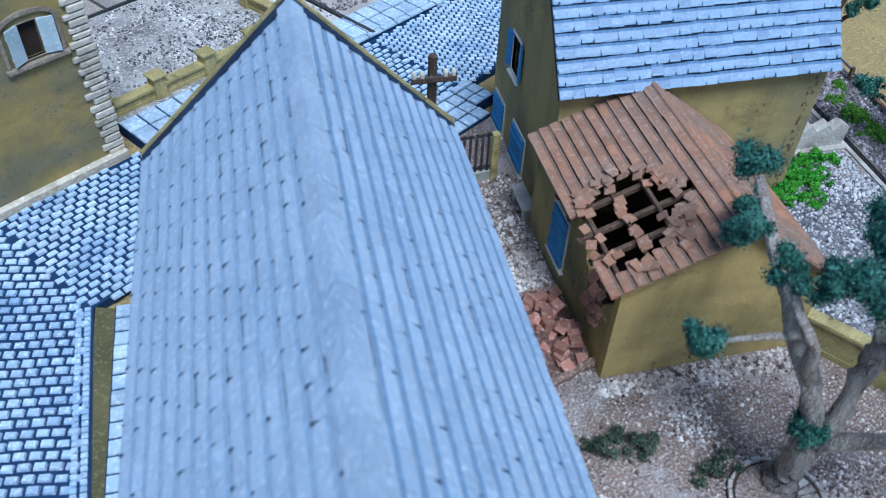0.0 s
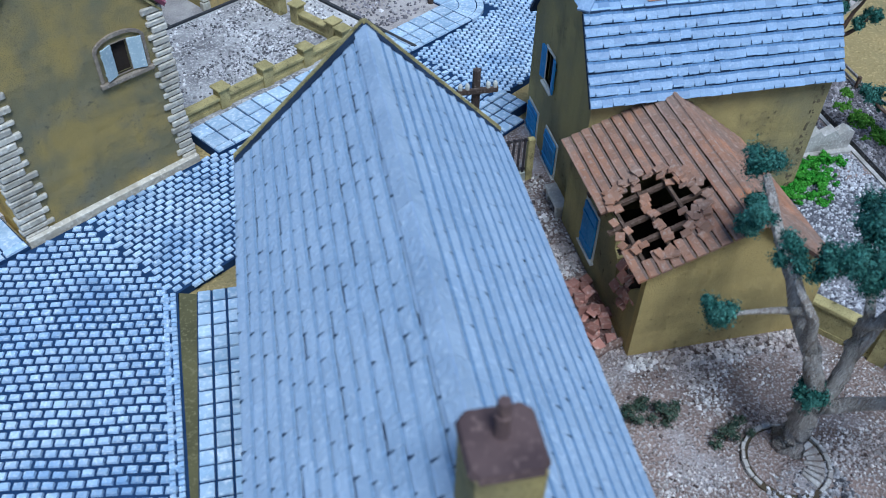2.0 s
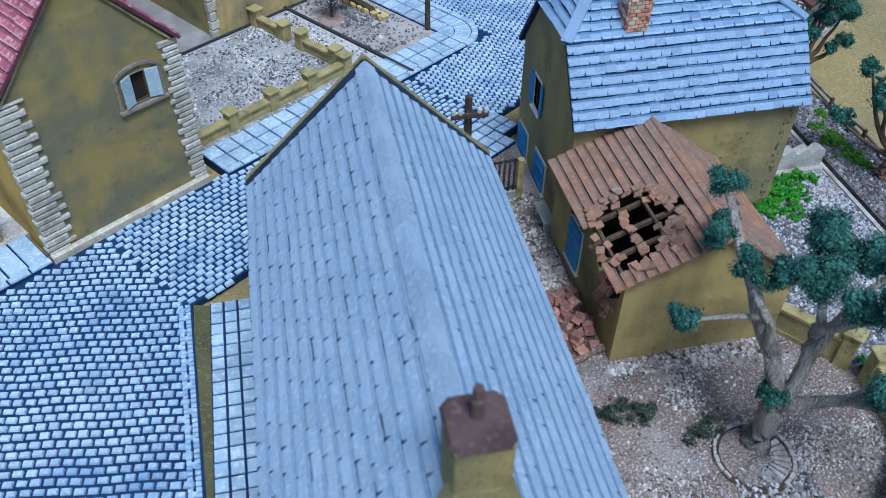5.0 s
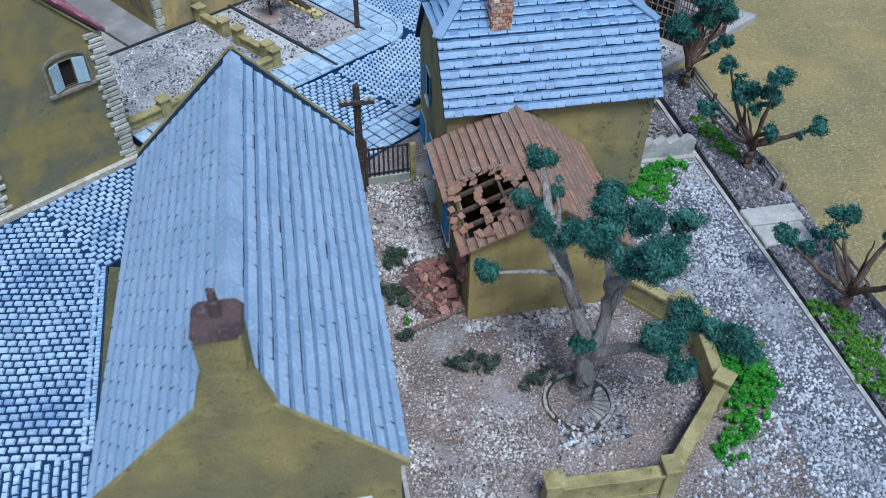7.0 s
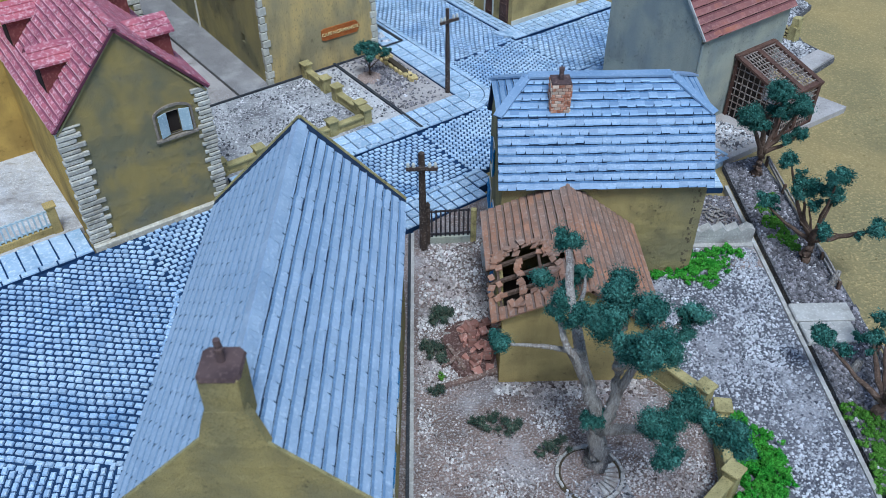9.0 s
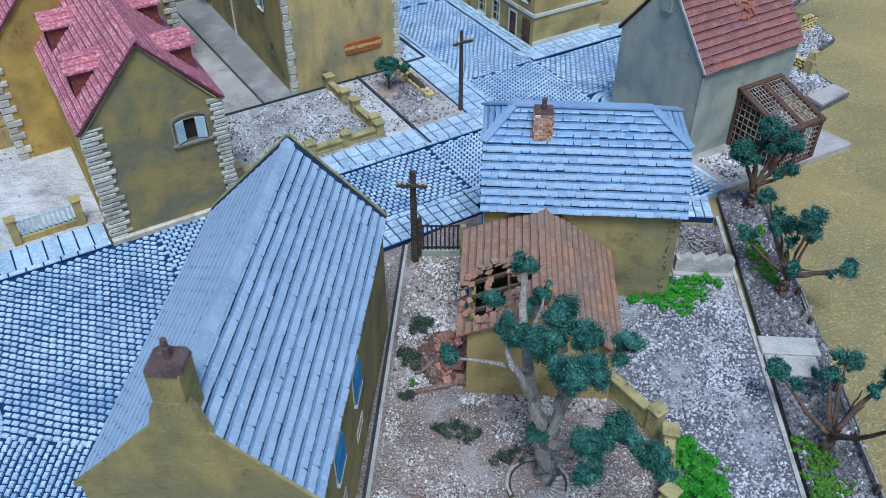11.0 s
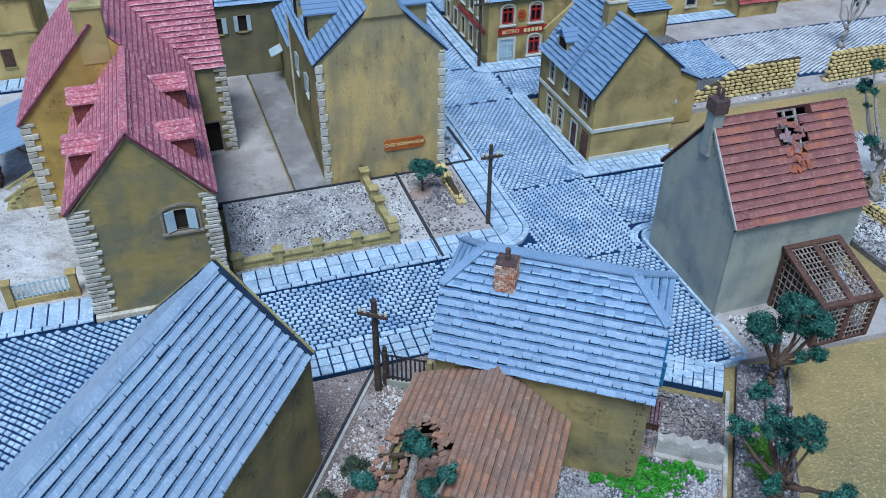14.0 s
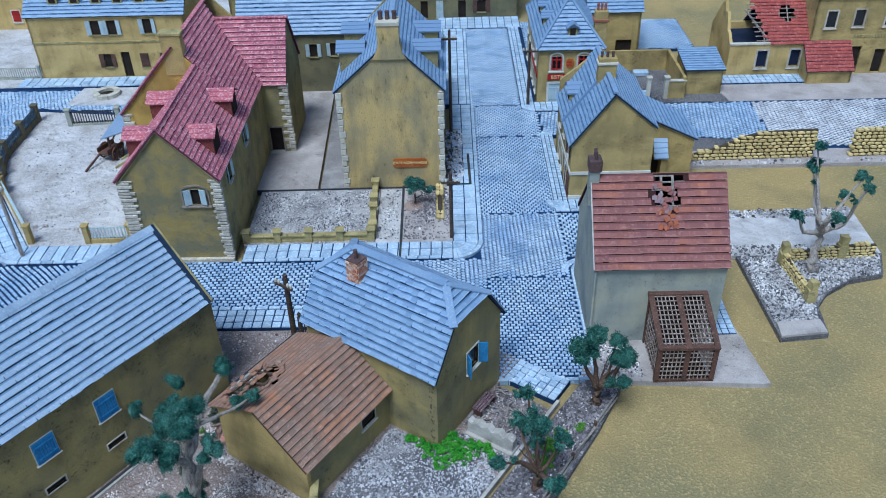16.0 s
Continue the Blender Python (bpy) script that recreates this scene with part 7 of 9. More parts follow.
def island():
    """Rounded paved corner of the square: kerb and rings of slabs round a dusty middle."""
    cx, cy, r = -21.2, -22.1, 2.85
    pv = thing("pavement_island", pose(cx * S, cy * S, 0), "rounded pale pavement corner in the square", "pavement", kind="structure")

    def along(s, d):
        """Point at the way s along the edge, d inside it."""
        q = r - d
        if s < 12:
            return q, s - 12
        if s < 12 + r * math.pi / 2:
            a = (s - 12) / r
            return q * math.cos(a), q * math.sin(a)
        return -(s - 12 - r * math.pi / 2), q
    total = 24 + r * math.pi / 2
    edge = [along(total * k / 60, 0.0) for k in range(61)]
    part("bed", prism(edge + [(-12, -12)], -0.42, 0.12), JOINT, pv)
    part("earth", prism([along(total * k / 60, 2.0) for k in range(61)] + [(-11.9, -11.9)], 0.12, 0.21), DUST, pv)
    for d0, d1, step, z in ((0.0, 0.36, 1.0, 0.25), (0.4, 0.98, 0.62, 0.22), (1.02, 1.6, 0.7, 0.22), (1.64, 2.2, 0.8, 0.22)):
        n = round(total / step)
        for k in range(n):
            s0, s1 = total * (k + 0.03) / n, total * (k + 0.97) / n
            part("paving_slab", prism([along(s0, d1), along(s0, d0), along((s0 + s1) / 2, d0), along(s1, d0), along(s1, d1)], 0.05, z), PAVE, pv)
    return pv


island()


# ---- walls, fences and gates ----
def panel_wall(name, pts, height, label, mat=COPING, thick=0.32, post=0.62, ph=0.35, every=None, town=False, posts=None):
    """Low wall with pillars and recessed panels along a line of points."""
    pts = [xy(*p) for p in pts] if town else pts
    w = thing(name, pose(pts[0][0] * S, pts[0][1] * S, 0), label, "wall")
    o = Vector((*pts[0], 0))
    P = [Vector((*p, 0)) - o for p in pts]
    for a, b in zip(P, P[1:]):
        n = max(1, round((b - a).length / every)) if every else 1
        d = (b - a).normalized()
        ang = math.degrees(math.atan2(d.y, d.x))
        for k in range(n):
            p, q = a + (b - a) * k / n, a + (b - a) * (k + 1) / n
            L = (q - p).length - post
            m = Matrix.Translation(p + d * post / 2) @ pose(0, 0, 0, 0, 0, ang)
            put("wall_panel", boxes((0, L, -thick / 2, thick / 2, -0.3, height - 0.18), (0, L, -thick / 2 - 0.03, thick / 2 + 0.03, -0.3, 0.25)), m, mat, w)
            put("coping", boxes((-0.02, L + 0.02, -thick / 2 - 0.1, thick / 2 + 0.1, height - 0.18, height), bevel=0.03), m, mat, w)
    corners = []
    for a, b in zip(P, P[1:]):
        n = max(1, round((b - a).length / every)) if every else 1
        corners += [a + (b - a) * k / n for k in range(n)]
    corners.append(P[-1])
    for i, c in enumerate(corners):
        j = min(i, len(P) - 2)
        d = (P[min(j + 1, len(P) - 1)] - P[j]).normalized()
        m = Matrix.Translation(c) @ pose(0, 0, 0, 0, 0, math.degrees(math.atan2(d.y, d.x)))
        pl = put("pillar", boxes((-post / 2, post / 2, -post / 2, post / 2, -0.3, height + ph), bevel=0.03), m, mat, w)
        bm = boxes((-post / 2 - 0.09, post / 2 + 0.09, -post / 2 - 0.09, post / 2 + 0.09, height + ph, height + ph + 0.13), bevel=0.03)
        put("pillar_cap", bm, m, mat, pl)
    return w


panel_wall("garden_wall", [(-9.0, 7.4), (2.0, 7.5)], 0.75, "low yellow garden wall with square pillars", every=2.75, town=True)
panel_wall("side_garden_wall", [(2.1, 8.4), (1.95, 11.4)], 0.8, "short yellow garden wall with square pillars", every=3.2, town=True)
panel_wall("upper_garden_wall", [(1.9, 13.0), (1.85, 15.8)], 0.8, "short yellow garden wall by the cafe gable", every=3.0, town=True)
panel_wall("drive_garden_wall", [(11.5, -15.75), (14.1, -19.05)], 1.45, "yellow panelled garden wall beside the drive", ph=0.3)
panel_wall("bent_garden_wall", [(14.55, -20.2), (14.05, -23.55), (10.4, -27.0), (5.9, -26.8)], 1.45, "yellow panelled garden wall bent round the tree", ph=0.3)


def railing(name, pts, label, height=1.15, base=0.4, mat=None, basemat=OCHRE, posts=0.5, town=True, spear=0.28):
    """Railing of thin uprights on a low wall between square posts."""
    mat = mat or PALEBLUE
    pts = [xy(*p) for p in pts] if town else pts
    o = Vector((*pts[0], 0))
    w = thing(name, pose(pts[0][0] * S, pts[0][1] * S, 0), label, "fence")
    P = [Vector((*p, 0)) - o for p in pts]
    for a, b in zip(P, P[1:]):
        d = (b - a).normalized()
        L = (b - a).length
        m = Matrix.Translation(a) @ pose(0, 0, 0, 0, 0, math.degrees(math.atan2(d.y, d.x)))
        if base:
            put("base_wall", boxes((0, L, -0.15, 0.15, -0.3, base), bevel=0.02), m, basemat, w)
        put("rail", boxes((0, L, -0.05, 0.05, base + 0.1, base + 0.18)), m, mat, w)
        put("rail", boxes((0, L, -0.05, 0.05, height - 0.18, height - 0.1)), m, mat, w)
        n = max(2, int(L / spear))
        for k in range(n):
            x = L * (k + 0.5) / n
            put("upright", boxes((x - 0.05, x + 0.05, -0.09, -0.04, base, height)), m, mat, w)
    if posts:
        for c in P:
            pl = put("post", boxes((-posts / 2, posts / 2, -posts / 2, posts / 2, -0.3, height + 0.15), bevel=0.03), Matrix.Translation(c) @ pose(0, 0, 0, 0, 0, 34.5), basemat, w)
            put("post_cap", boxes((-posts / 2 - 0.08, posts / 2 + 0.08, -posts / 2 - 0.08, posts / 2 + 0.08, height + 0.15, height + 0.28), bevel=0.02), Matrix.Translation(c) @ pose(0, 0, 0, 0, 0, 34.5), basemat, pl)
    return w


IRON = material("dark_iron", (0.05, 0.045, 0.05), (0.035, 0.03, 0.035), 1.0, 7, 0.6, 0.3, (0.16, 0.15, 0.16), 0.3)
railing("farm_gate_railing", [(-23.2, 7.75), (-19.3, 7.85)], "pale blue railing on a low ochre wall at the farm", 1.7, 0.5)
railing("street_railing", [(-28.45, 7.9), (-34.6, 16.6)], "pale blue railing on a low ochre wall along the farm courtyard", 1.7, 0.4)
BLUEIRON = material("dark_blue_iron", (0.085, 0.13, 0.18), (0.05, 0.08, 0.115), 1.0, 7, 0.7, 0.3, (0.22, 0.28, 0.33), 0.3)
DARKBASE = material("dark_olive_base_wall", (0.16, 0.14, 0.085), (0.1, 0.09, 0.065), 0.8, 9, 0.85, 0.5, (0.28, 0.24, 0.13), 0.3)
railing("dark_railing", [(-34.9, 17.0), (-36.3, 20.2), (-37.5, 23.9), (-37.6, 28.3), (-37.7, 32.6)], "dark blue iron railing on a dark olive low wall round the courtyard", 1.8, 0.7, mat=BLUEIRON, basemat=DARKBASE, posts=0.6, spear=0.2)
railing("courtyard_railing", [(-33.4, 31.2), (-28.0, 31.6)], "dark blue-grey railing at the courtyard's end", 1.8, 0.3, mat=IRON, basemat=GREY)
railing("far_railing", [(-48, 44.6), (-42, 44.5)], "grey railing beside the yellow house", 1.6, 0.2, mat=GREY, basemat=GREY, posts=0.3)


POLE = material("tarred_pole_wood", (0.085, 0.06, 0.05), (0.05, 0.04, 0.036), 1.2, 9, 0.8, 0.6, (0.19, 0.15, 0.13), 0.3)


gate = railing("garden_gate", [(1.7, -6.25), (4.05, -6.1)], "dark iron picket gate on a grey sill between posts", 2.4, 0.5, mat=IRON, basemat=GREY, posts=0, town=False, spear=0.24)
part("gate_post", boxes((-0.2, 0.06, -0.15, 0.13, -0.3, 2.55), bevel=0.03), POLE, gate)
part("post_finial", tube(bmesh.new(), [(-0.07, 0, 2.55), (-0.07, 0, 2.75), (-0.07, 0, 2.95)], [0.12, 0.15, 0.05], 8), POLE, gate)
part("gate_pillar", boxes((2.38, 2.7, 0.02, 0.32, -0.3, 2.3), bevel=0.03), COPING, gate)


def pole(name, x, y, h, label, turn=34.5, lean=0.0, arm=1.6, r=0.16, mat=POLE, insul=True):
    p = thing(name, pose(x * S, y * S, 0, lean, 0, turn), label, "pole", group="telegraph poles")
    part("shaft", tube(bmesh.new(), [(0, 0, -0.3), (0, 0, h * 0.5), (0, 0, h)], [r * 1.15, r, r * 0.85], 8), mat, p)
    part("cross_arm", boxes((-arm / 2, arm / 2, -r - 0.14, -r + 0.02, h - 0.95, h - 0.72), bevel=0.02), mat, p)
    if insul:
        for x0 in (-arm / 2 + 0.12, -arm / 2 + 0.42, arm / 2 - 0.42, arm / 2 - 0.12):
            bm = tube(bmesh.new(), [(x0, -r - 0.05, h - 0.72), (x0, -r - 0.05, h - 0.56), (x0, -r - 0.05, h - 0.46)], [0.09, 0.1, 0.06], 8)
            part("insulator", bm, WHITE, p)
    return p


pole("telegraph_pole", 1.35, -6.75, 6.55, "dark brown telegraph pole with white insulators by the gate", 0, arm=1.7, r=0.2)
pole("telegraph_pole", *xy(9.1, 7.5), 6.6, "dark brown telegraph pole at the street corner", 34.5)
pole("telegraph_pole", *xy(-28.3, 5.7), 7.9, "grey-brown telegraph pole beside the farm railing", 20, mat=BARK)
pole("telegraph_pole", *xy(18.0, 34.0), 7.4, "dark brown telegraph pole before the corner shop", 34.5)
pole("telegraph_pole", *xy(9.2, 27.5), 11.5, "tall dark telegraph pole behind the cafe house", 34.5)


def rubble_wall(name, p0, p1, heights, label, size=0.42, thick=0.4, seed=9, town=True):
    """Dry-stone wall: each stone a piece over a mortar core; heights along its run."""
    rng = random.Random(seed)
    a, b = (xy(*p0), xy(*p1)) if town else (p0, p1)
    d = Vector((b[0] - a[0], b[1] - a[1], 0))
    L = d.length
    w = thing(name, pose(a[0] * S, a[1] * S, 0, 0, 0, math.degrees(math.atan2(d.y, d.x))), label, "wall")
    hh = lambda x: float(np.interp(x / L, np.linspace(0, 1, len(heights)), heights))
    core = [(0.1, -0.3), (L - 0.1, -0.3)] + [(L * k / 12, max(0.05, hh(L * k / 12) - 0.12)) for k in range(12, -1, -1)]
    core[2] = (L - 0.1, core[2][1])
    core[-1] = (0.1, core[-1][1])
    bm = panel(core, [], thick * 0.7)
    bmesh.ops.translate(bm, vec=(0, -thick * 0.35, 0), verts=bm.verts)
    part("core", bm, MORTAR, w)
    meshes = []
    for k in range(5):
        bm = bmesh.new()
        bmesh.ops.create_icosphere(bm, subdivisions=1, radius=0.5)
        for v in bm.verts:
            v.co *= rng.uniform(0.85, 1.15)
            v.co = Vector((max(-0.46, min(0.46, v.co.x * 1.15)), max(-0.42, min(0.42, v.co.y)), max(-0.42, min(0.42, v.co.z * 1.1))))
        bmesh.ops.scale(bm, vec=(S, S, S), verts=bm.verts)
        me = bpy.data.meshes.new("stone")
        bm.to_mesh(me)
        bm.free()
        me.materials.append(FIELD)
        meshes.append(me)
    z, row = 0.0, 0
    while z < max(heights):
        sh = size * rng.uniform(0.6, 0.8)
        x = 0.0 if row % 2 else -size * 0.4
        while x < L:
            sw = size * rng.uniform(0.8, 1.5)
            if 0 <= x + sw / 2 <= L and z + sh * 0.6 < hh(x + sw / 2):
                for y in (-thick * 0.3, thick * 0.3):
                    ob = new("stone", rng.choice(meshes))
                    ob.parent = w
                    ob.matrix_local = pose((x + sw / 2) * S, y * S, (z + sh / 2) * S, rng.uniform(-8, 8), rng.uniform(-8, 8), rng.uniform(-8, 8)) @ Matrix.Diagonal((sw * 1.02, thick * 0.75, sh * 1.1, 1))
            x += sw
        z, row = z + sh, row + 1
    return w


rubble_wall("rubble_wall", (33.4, 20.6), (45.6, 20.9), [0.8, 1.2, 1.9, 2.7, 3.0, 3.1, 3.1, 3.15], "long yellow rubble stone wall sloping down to the house", seed=111, size=0.56, thick=0.5)
rubble_wall("rubble_wall", (49.3, 20.9), (59, 21.2), [2.9, 3.1, 3.1, 3.1], "yellow rubble stone wall beyond the gap", seed=112, size=0.56, thick=0.5)
rubble_wall("rubble_wall", (8.1, 10.5), (8.0, 15.9), [0.35, 0.6, 0.7, 0.8, 0.8], "short broken stone wall beside the cafe", seed=113, size=0.62, thick=0.62)
def rough_pillars(wl, rows):
    """Ragged yellow stone pillars along a broken wall, as (s, y, height)."""
    rng = random.Random(17)
    for s, y, hh in rows:
        bm = boxes((s - 0.36, s + 0.36, y - 0.34, y + 0.34, -0.3, hh * 0.62), (s - 0.3, s + 0.3, y - 0.28, y + 0.28, hh * 0.5, hh))
        bmesh.ops.subdivide_edges(bm, edges=list(bm.edges), cuts=1)
        for v in bm.verts:
            if v.co.z > 0:
                v.co += Vector((rng.uniform(-1, 1), rng.uniform(-1, 1), rng.uniform(-1, 1))) * 0.07
        part("pillar", bm, COPING, wl)


wl = rubble_wall("rubble_wall", (36.5, 2.7), (37.0, -2.3), [1.5, 1.2, 1.1, 1.15, 1.0, 1.2], "broken yellow stone wall with rough pillars on the gravel plot", seed=114)
rough_pillars(wl, [(0.0, 0, 2.1), (5.0, 0, 2.0)])
wl = rubble_wall("rubble_wall", (37.3, 3.2), (44.5, 3.6), [1.2, 1.0, 1.15, 1.3, 1.4, 1.3], "low broken yellow stone wall behind the tree", seed=115)
rough_pillars(wl, [(4.3, 0, 2.2)])


# ---- rounded kerb by the grey house ----
def corner_kerb():
    pv = thing("pavement_corner_grey_house", grid_pose(20.15, 2.1), "narrow pale kerbed footway with rounded tip beside the grey house", "pavement", kind="structure")
    tip = [(0.95 * math.cos(radians(a)), 0.95 * math.sin(radians(a))) for a in range(180, 29, -15)]
    part("footway", prism([(-0.95, -8.6)] + tip + [(0.9, -0.3), (-0.4, -0.32), (-0.4, -8.6)], -0.3, 0.16), PAVE, pv)
    n = 12
    for k in range(n):
        a0, a1 = radians(180 - 150 * (k + 0.05) / n), radians(180 - 150 * (k + 0.95) / n)
        part("kerb_stone", prism([(q * math.cos(a), q * math.sin(a)) for q, a in ((0.97, a0), (0.97, a1), (1.22, a1), (1.22, a0))], -0.2, 0.22), PAVE, pv)
        for q0, q1 in ((1.45, 1.7), (1.74, 2.0)):
            part("border_cobble", prism([(q * math.cos(a), q * math.sin(a)) for q, a in ((q0, a0), (q0, a1), (q1, a1), (q1, a0))], -0.2, 0.06), SETT_PIECE, pv)
    for k in range(9):
        part("kerb_stone", boxes((-1.22, -0.97, -0.94 * (k + 1) + 0.03, -0.94 * k - 0.03, -0.2, 0.22), bevel=0.02), PAVE, pv)
    return pv


corner_kerb()


# ---- board edges of the street end ----
def street_end():
    k = thing("street_end_kerb", grid_pose(0, 0), "pale kerb closing the cobbled street end", "kerb", kind="structure")
    for i in range(7):
        part("kerb_stone", boxes((11.98 + i, 12.95 + i, -10.62, -10.32, -0.4, 0.08), bevel=0.03), PAVE, k)
    for i in range(4):
        part("kerb_stone", boxes((18.98, 19.25, -10.3 + i, -9.33 + i, -0.4, 0.08), bevel=0.03), PAVE, k)
    return k


street_end()


# ---- trees and flock ----
def flakes(centres, n, size, seed, squash=0.8, thin=0.5):
    """Short flock fibres in tufts: every clump (x, y, z, r) is a bunch of smaller tufts with gaps between."""
    rng = np.random.default_rng(seed)
    V, F = [], []
    for x, y, z, r in centres:
        m = max(5, int(13 * (r / 0.7) ** 1.5))
        d = rng.normal(size=(m, 3))
        d /= np.linalg.norm(d, axis=1, keepdims=True)
        tufts = np.array([x, y, z]) + d * (r * rng.uniform(0.3, 0.78, (m, 1))) * [1, 1, squash]
        tr = r * rng.uniform(0.22, 0.44, m)
        for c0, q in zip(tufts, tr):
            k = int(11 * n * (q / 0.8) ** 1.7)
            d = rng.normal(size=(k, 3))
            d /= np.linalg.norm(d, axis=1, keepdims=True)
            lump = 1 + 0.25 * np.sin(d[:, 0] * 6 + x * 3) * np.cos(d[:, 1] * 5 + y * 3)
            c = c0 + d * (q * lump * np.abs(rng.normal(0.55, 0.42, k)))[:, None] * [1, 1, 0.9]
            out = d + 0.6 * (c0 - [x, y, z]) / max(r, 1e-6) + 0.5 * rng.normal(size=(k, 3))
            a = np.cross(out, rng.normal(size=(k, 3)))
            a /= np.linalg.norm(a, axis=1, keepdims=True)
            b = np.cross(out, a)
            b /= np.linalg.norm(b, axis=1, keepdims=True)
            s = 0.43 * size * rng.uniform(0.6, 1.4, (k, 1))
            i0 = len(V)
            P = np.stack([c - a * s, c + b * s * thin, c + a * s, c - b * s * thin], 1).reshape(-1, 3)
            V += P.tolist()
            F += (np.arange(4 * k).reshape(-1, 4) + i0).tolist()
    return V, F


def tree(name, x, y, label, limbs, clumps, bark=BARK, r0=0.4, leaf=LEAF, seed=1, n=340, size=0.14, category="tree", group=""):
    """Trunk and limbs as tapered tubes, crown of flock clumps; limbs are lists of points with a start radius."""
    t = thing(name, pose(x * S, y * S, 0), label, category, group)
    rng = random.Random(seed)
    first = True
    for pts, r in limbs:
        fine = []
        for a, b in zip(pts, pts[1:]):
            a, b = Vector(a), Vector(b)
            for k in range(4):
                fine.append(a.lerp(b, k / 4) + Vector((rng.uniform(-1, 1), rng.uniform(-1, 1), rng.uniform(-0.5, 0.5))) * r * 0.35 * (k > 0))
        fine.append(Vector(pts[-1]))
        m = len(fine)
        radii = [r * (1 - 0.72 * i / (m - 1)) for i in range(m)]
        if first:
            radii[0], radii[1] = r * 1.35, r * 1.1
        part("trunk" if first else "limb", tube(bmesh.new(), fine, radii, 18 if r > 0.19 else 8, 0.11 if r > 0.19 else 0.0), bark, t, smooth=True)
        first = False
    V, F = flakes(clumps, n, size, seed)
    flat("crown", V, F, leaf, t)
    return t


tree("garden_tree", 8.85, -21.8, "tall garden tree with twisted grey trunk and dark green clumps",
    [([(0, 0, 0), (-0.15, -0.2, 1.6), (-0.35, -0.45, 3.0), (-0.9, 0.0, 5.2), (-1.4, 1.6, 7.3), (-1.5, 3.9, 9.0)], 0.47),
     ([(-0.35, -0.45, 2.8), (0.2, -0.3, 5.0), (-0.1, -0.3, 7.5), (0.1, 0.3, 9.4)], 0.3),
     ([(-0.9, 0.0, 5.2), (-2.0, -0.2, 7.6), (-2.5, 1.2, 9.0)], 0.22),
     ([(-1.1, 0.6, 6.4), (-2.9, 0.1, 7.4), (-4.4, 0.1, 7.65)], 0.14),
     ([(-1.4, 1.6, 7.0), (-0.7, 3.6, 6.9), (-0.4, 4.8, 7.0)], 0.14),
     ([(0.2, -0.3, 5.0), (1.2, -0.2, 7.6), (2.4, -0.3, 9.2)], 0.2),
     ([(-0.2, -0.5, 3.0), (0.9, -1.8, 4.6), (2.2, -2.3, 6.0), (3.4, -3.4, 6.3)], 0.26),
     ([(0.9, -1.8, 4.6), (0.9, -3.6, 6.2), (0.8, -4.8, 6.9)], 0.15),
     ([(0.0, -0.3, 6.6), (0.2, -1.8, 8.6), (0.3, -2.7, 9.8)], 0.2),
     ([(-0.3, -0.45, 2.6), (-0.7, -0.7, 3.2)], 0.2)],
    [(-1.5, 4.2, 9.3, 0.72), (-2.75, 1.8, 9.3, 0.72), (-2.2, 1.0, 8.7, 0.6), (-0.4, 5.0, 7.05, 0.62), (-1.2, 4.4, 6.6, 0.6), (-4.6, 0.1, 7.7, 0.62), (-0.7, -0.4, 9.3, 0.95), (-0.1, 0.6, 9.9, 0.95), (0.6, -0.5, 9.8, 0.9), (-1.9, 0.2, 9.0, 0.7), (0.3, -2.8, 10.0, 0.95), (0.9, -1.9, 9.3, 0.85), (-0.1, -1.7, 9.0, 0.8), (2.45, -0.25, 9.35, 0.75), (2.2, -0.9, 8.8, 0.5), (-0.35, -0.2, 3.5, 0.72), (-0.9, -0.6, 3.7, 0.5), (1.1, -2.9, 6.2, 0.85), (1.8, -2.6, 6.3, 0.6), (2.4, -2.1, 6.4, 0.8), (0.8, -4.9, 7.1, 0.65), (3.5, -3.5, 6.4, 0.85), (2.9, -3.0, 6.6, 0.6), (3.9, -4.2, 6.3, 0.5), (1.5, 0.3, 8.9, 0.45)], seed=201, n=620, size=0.1)


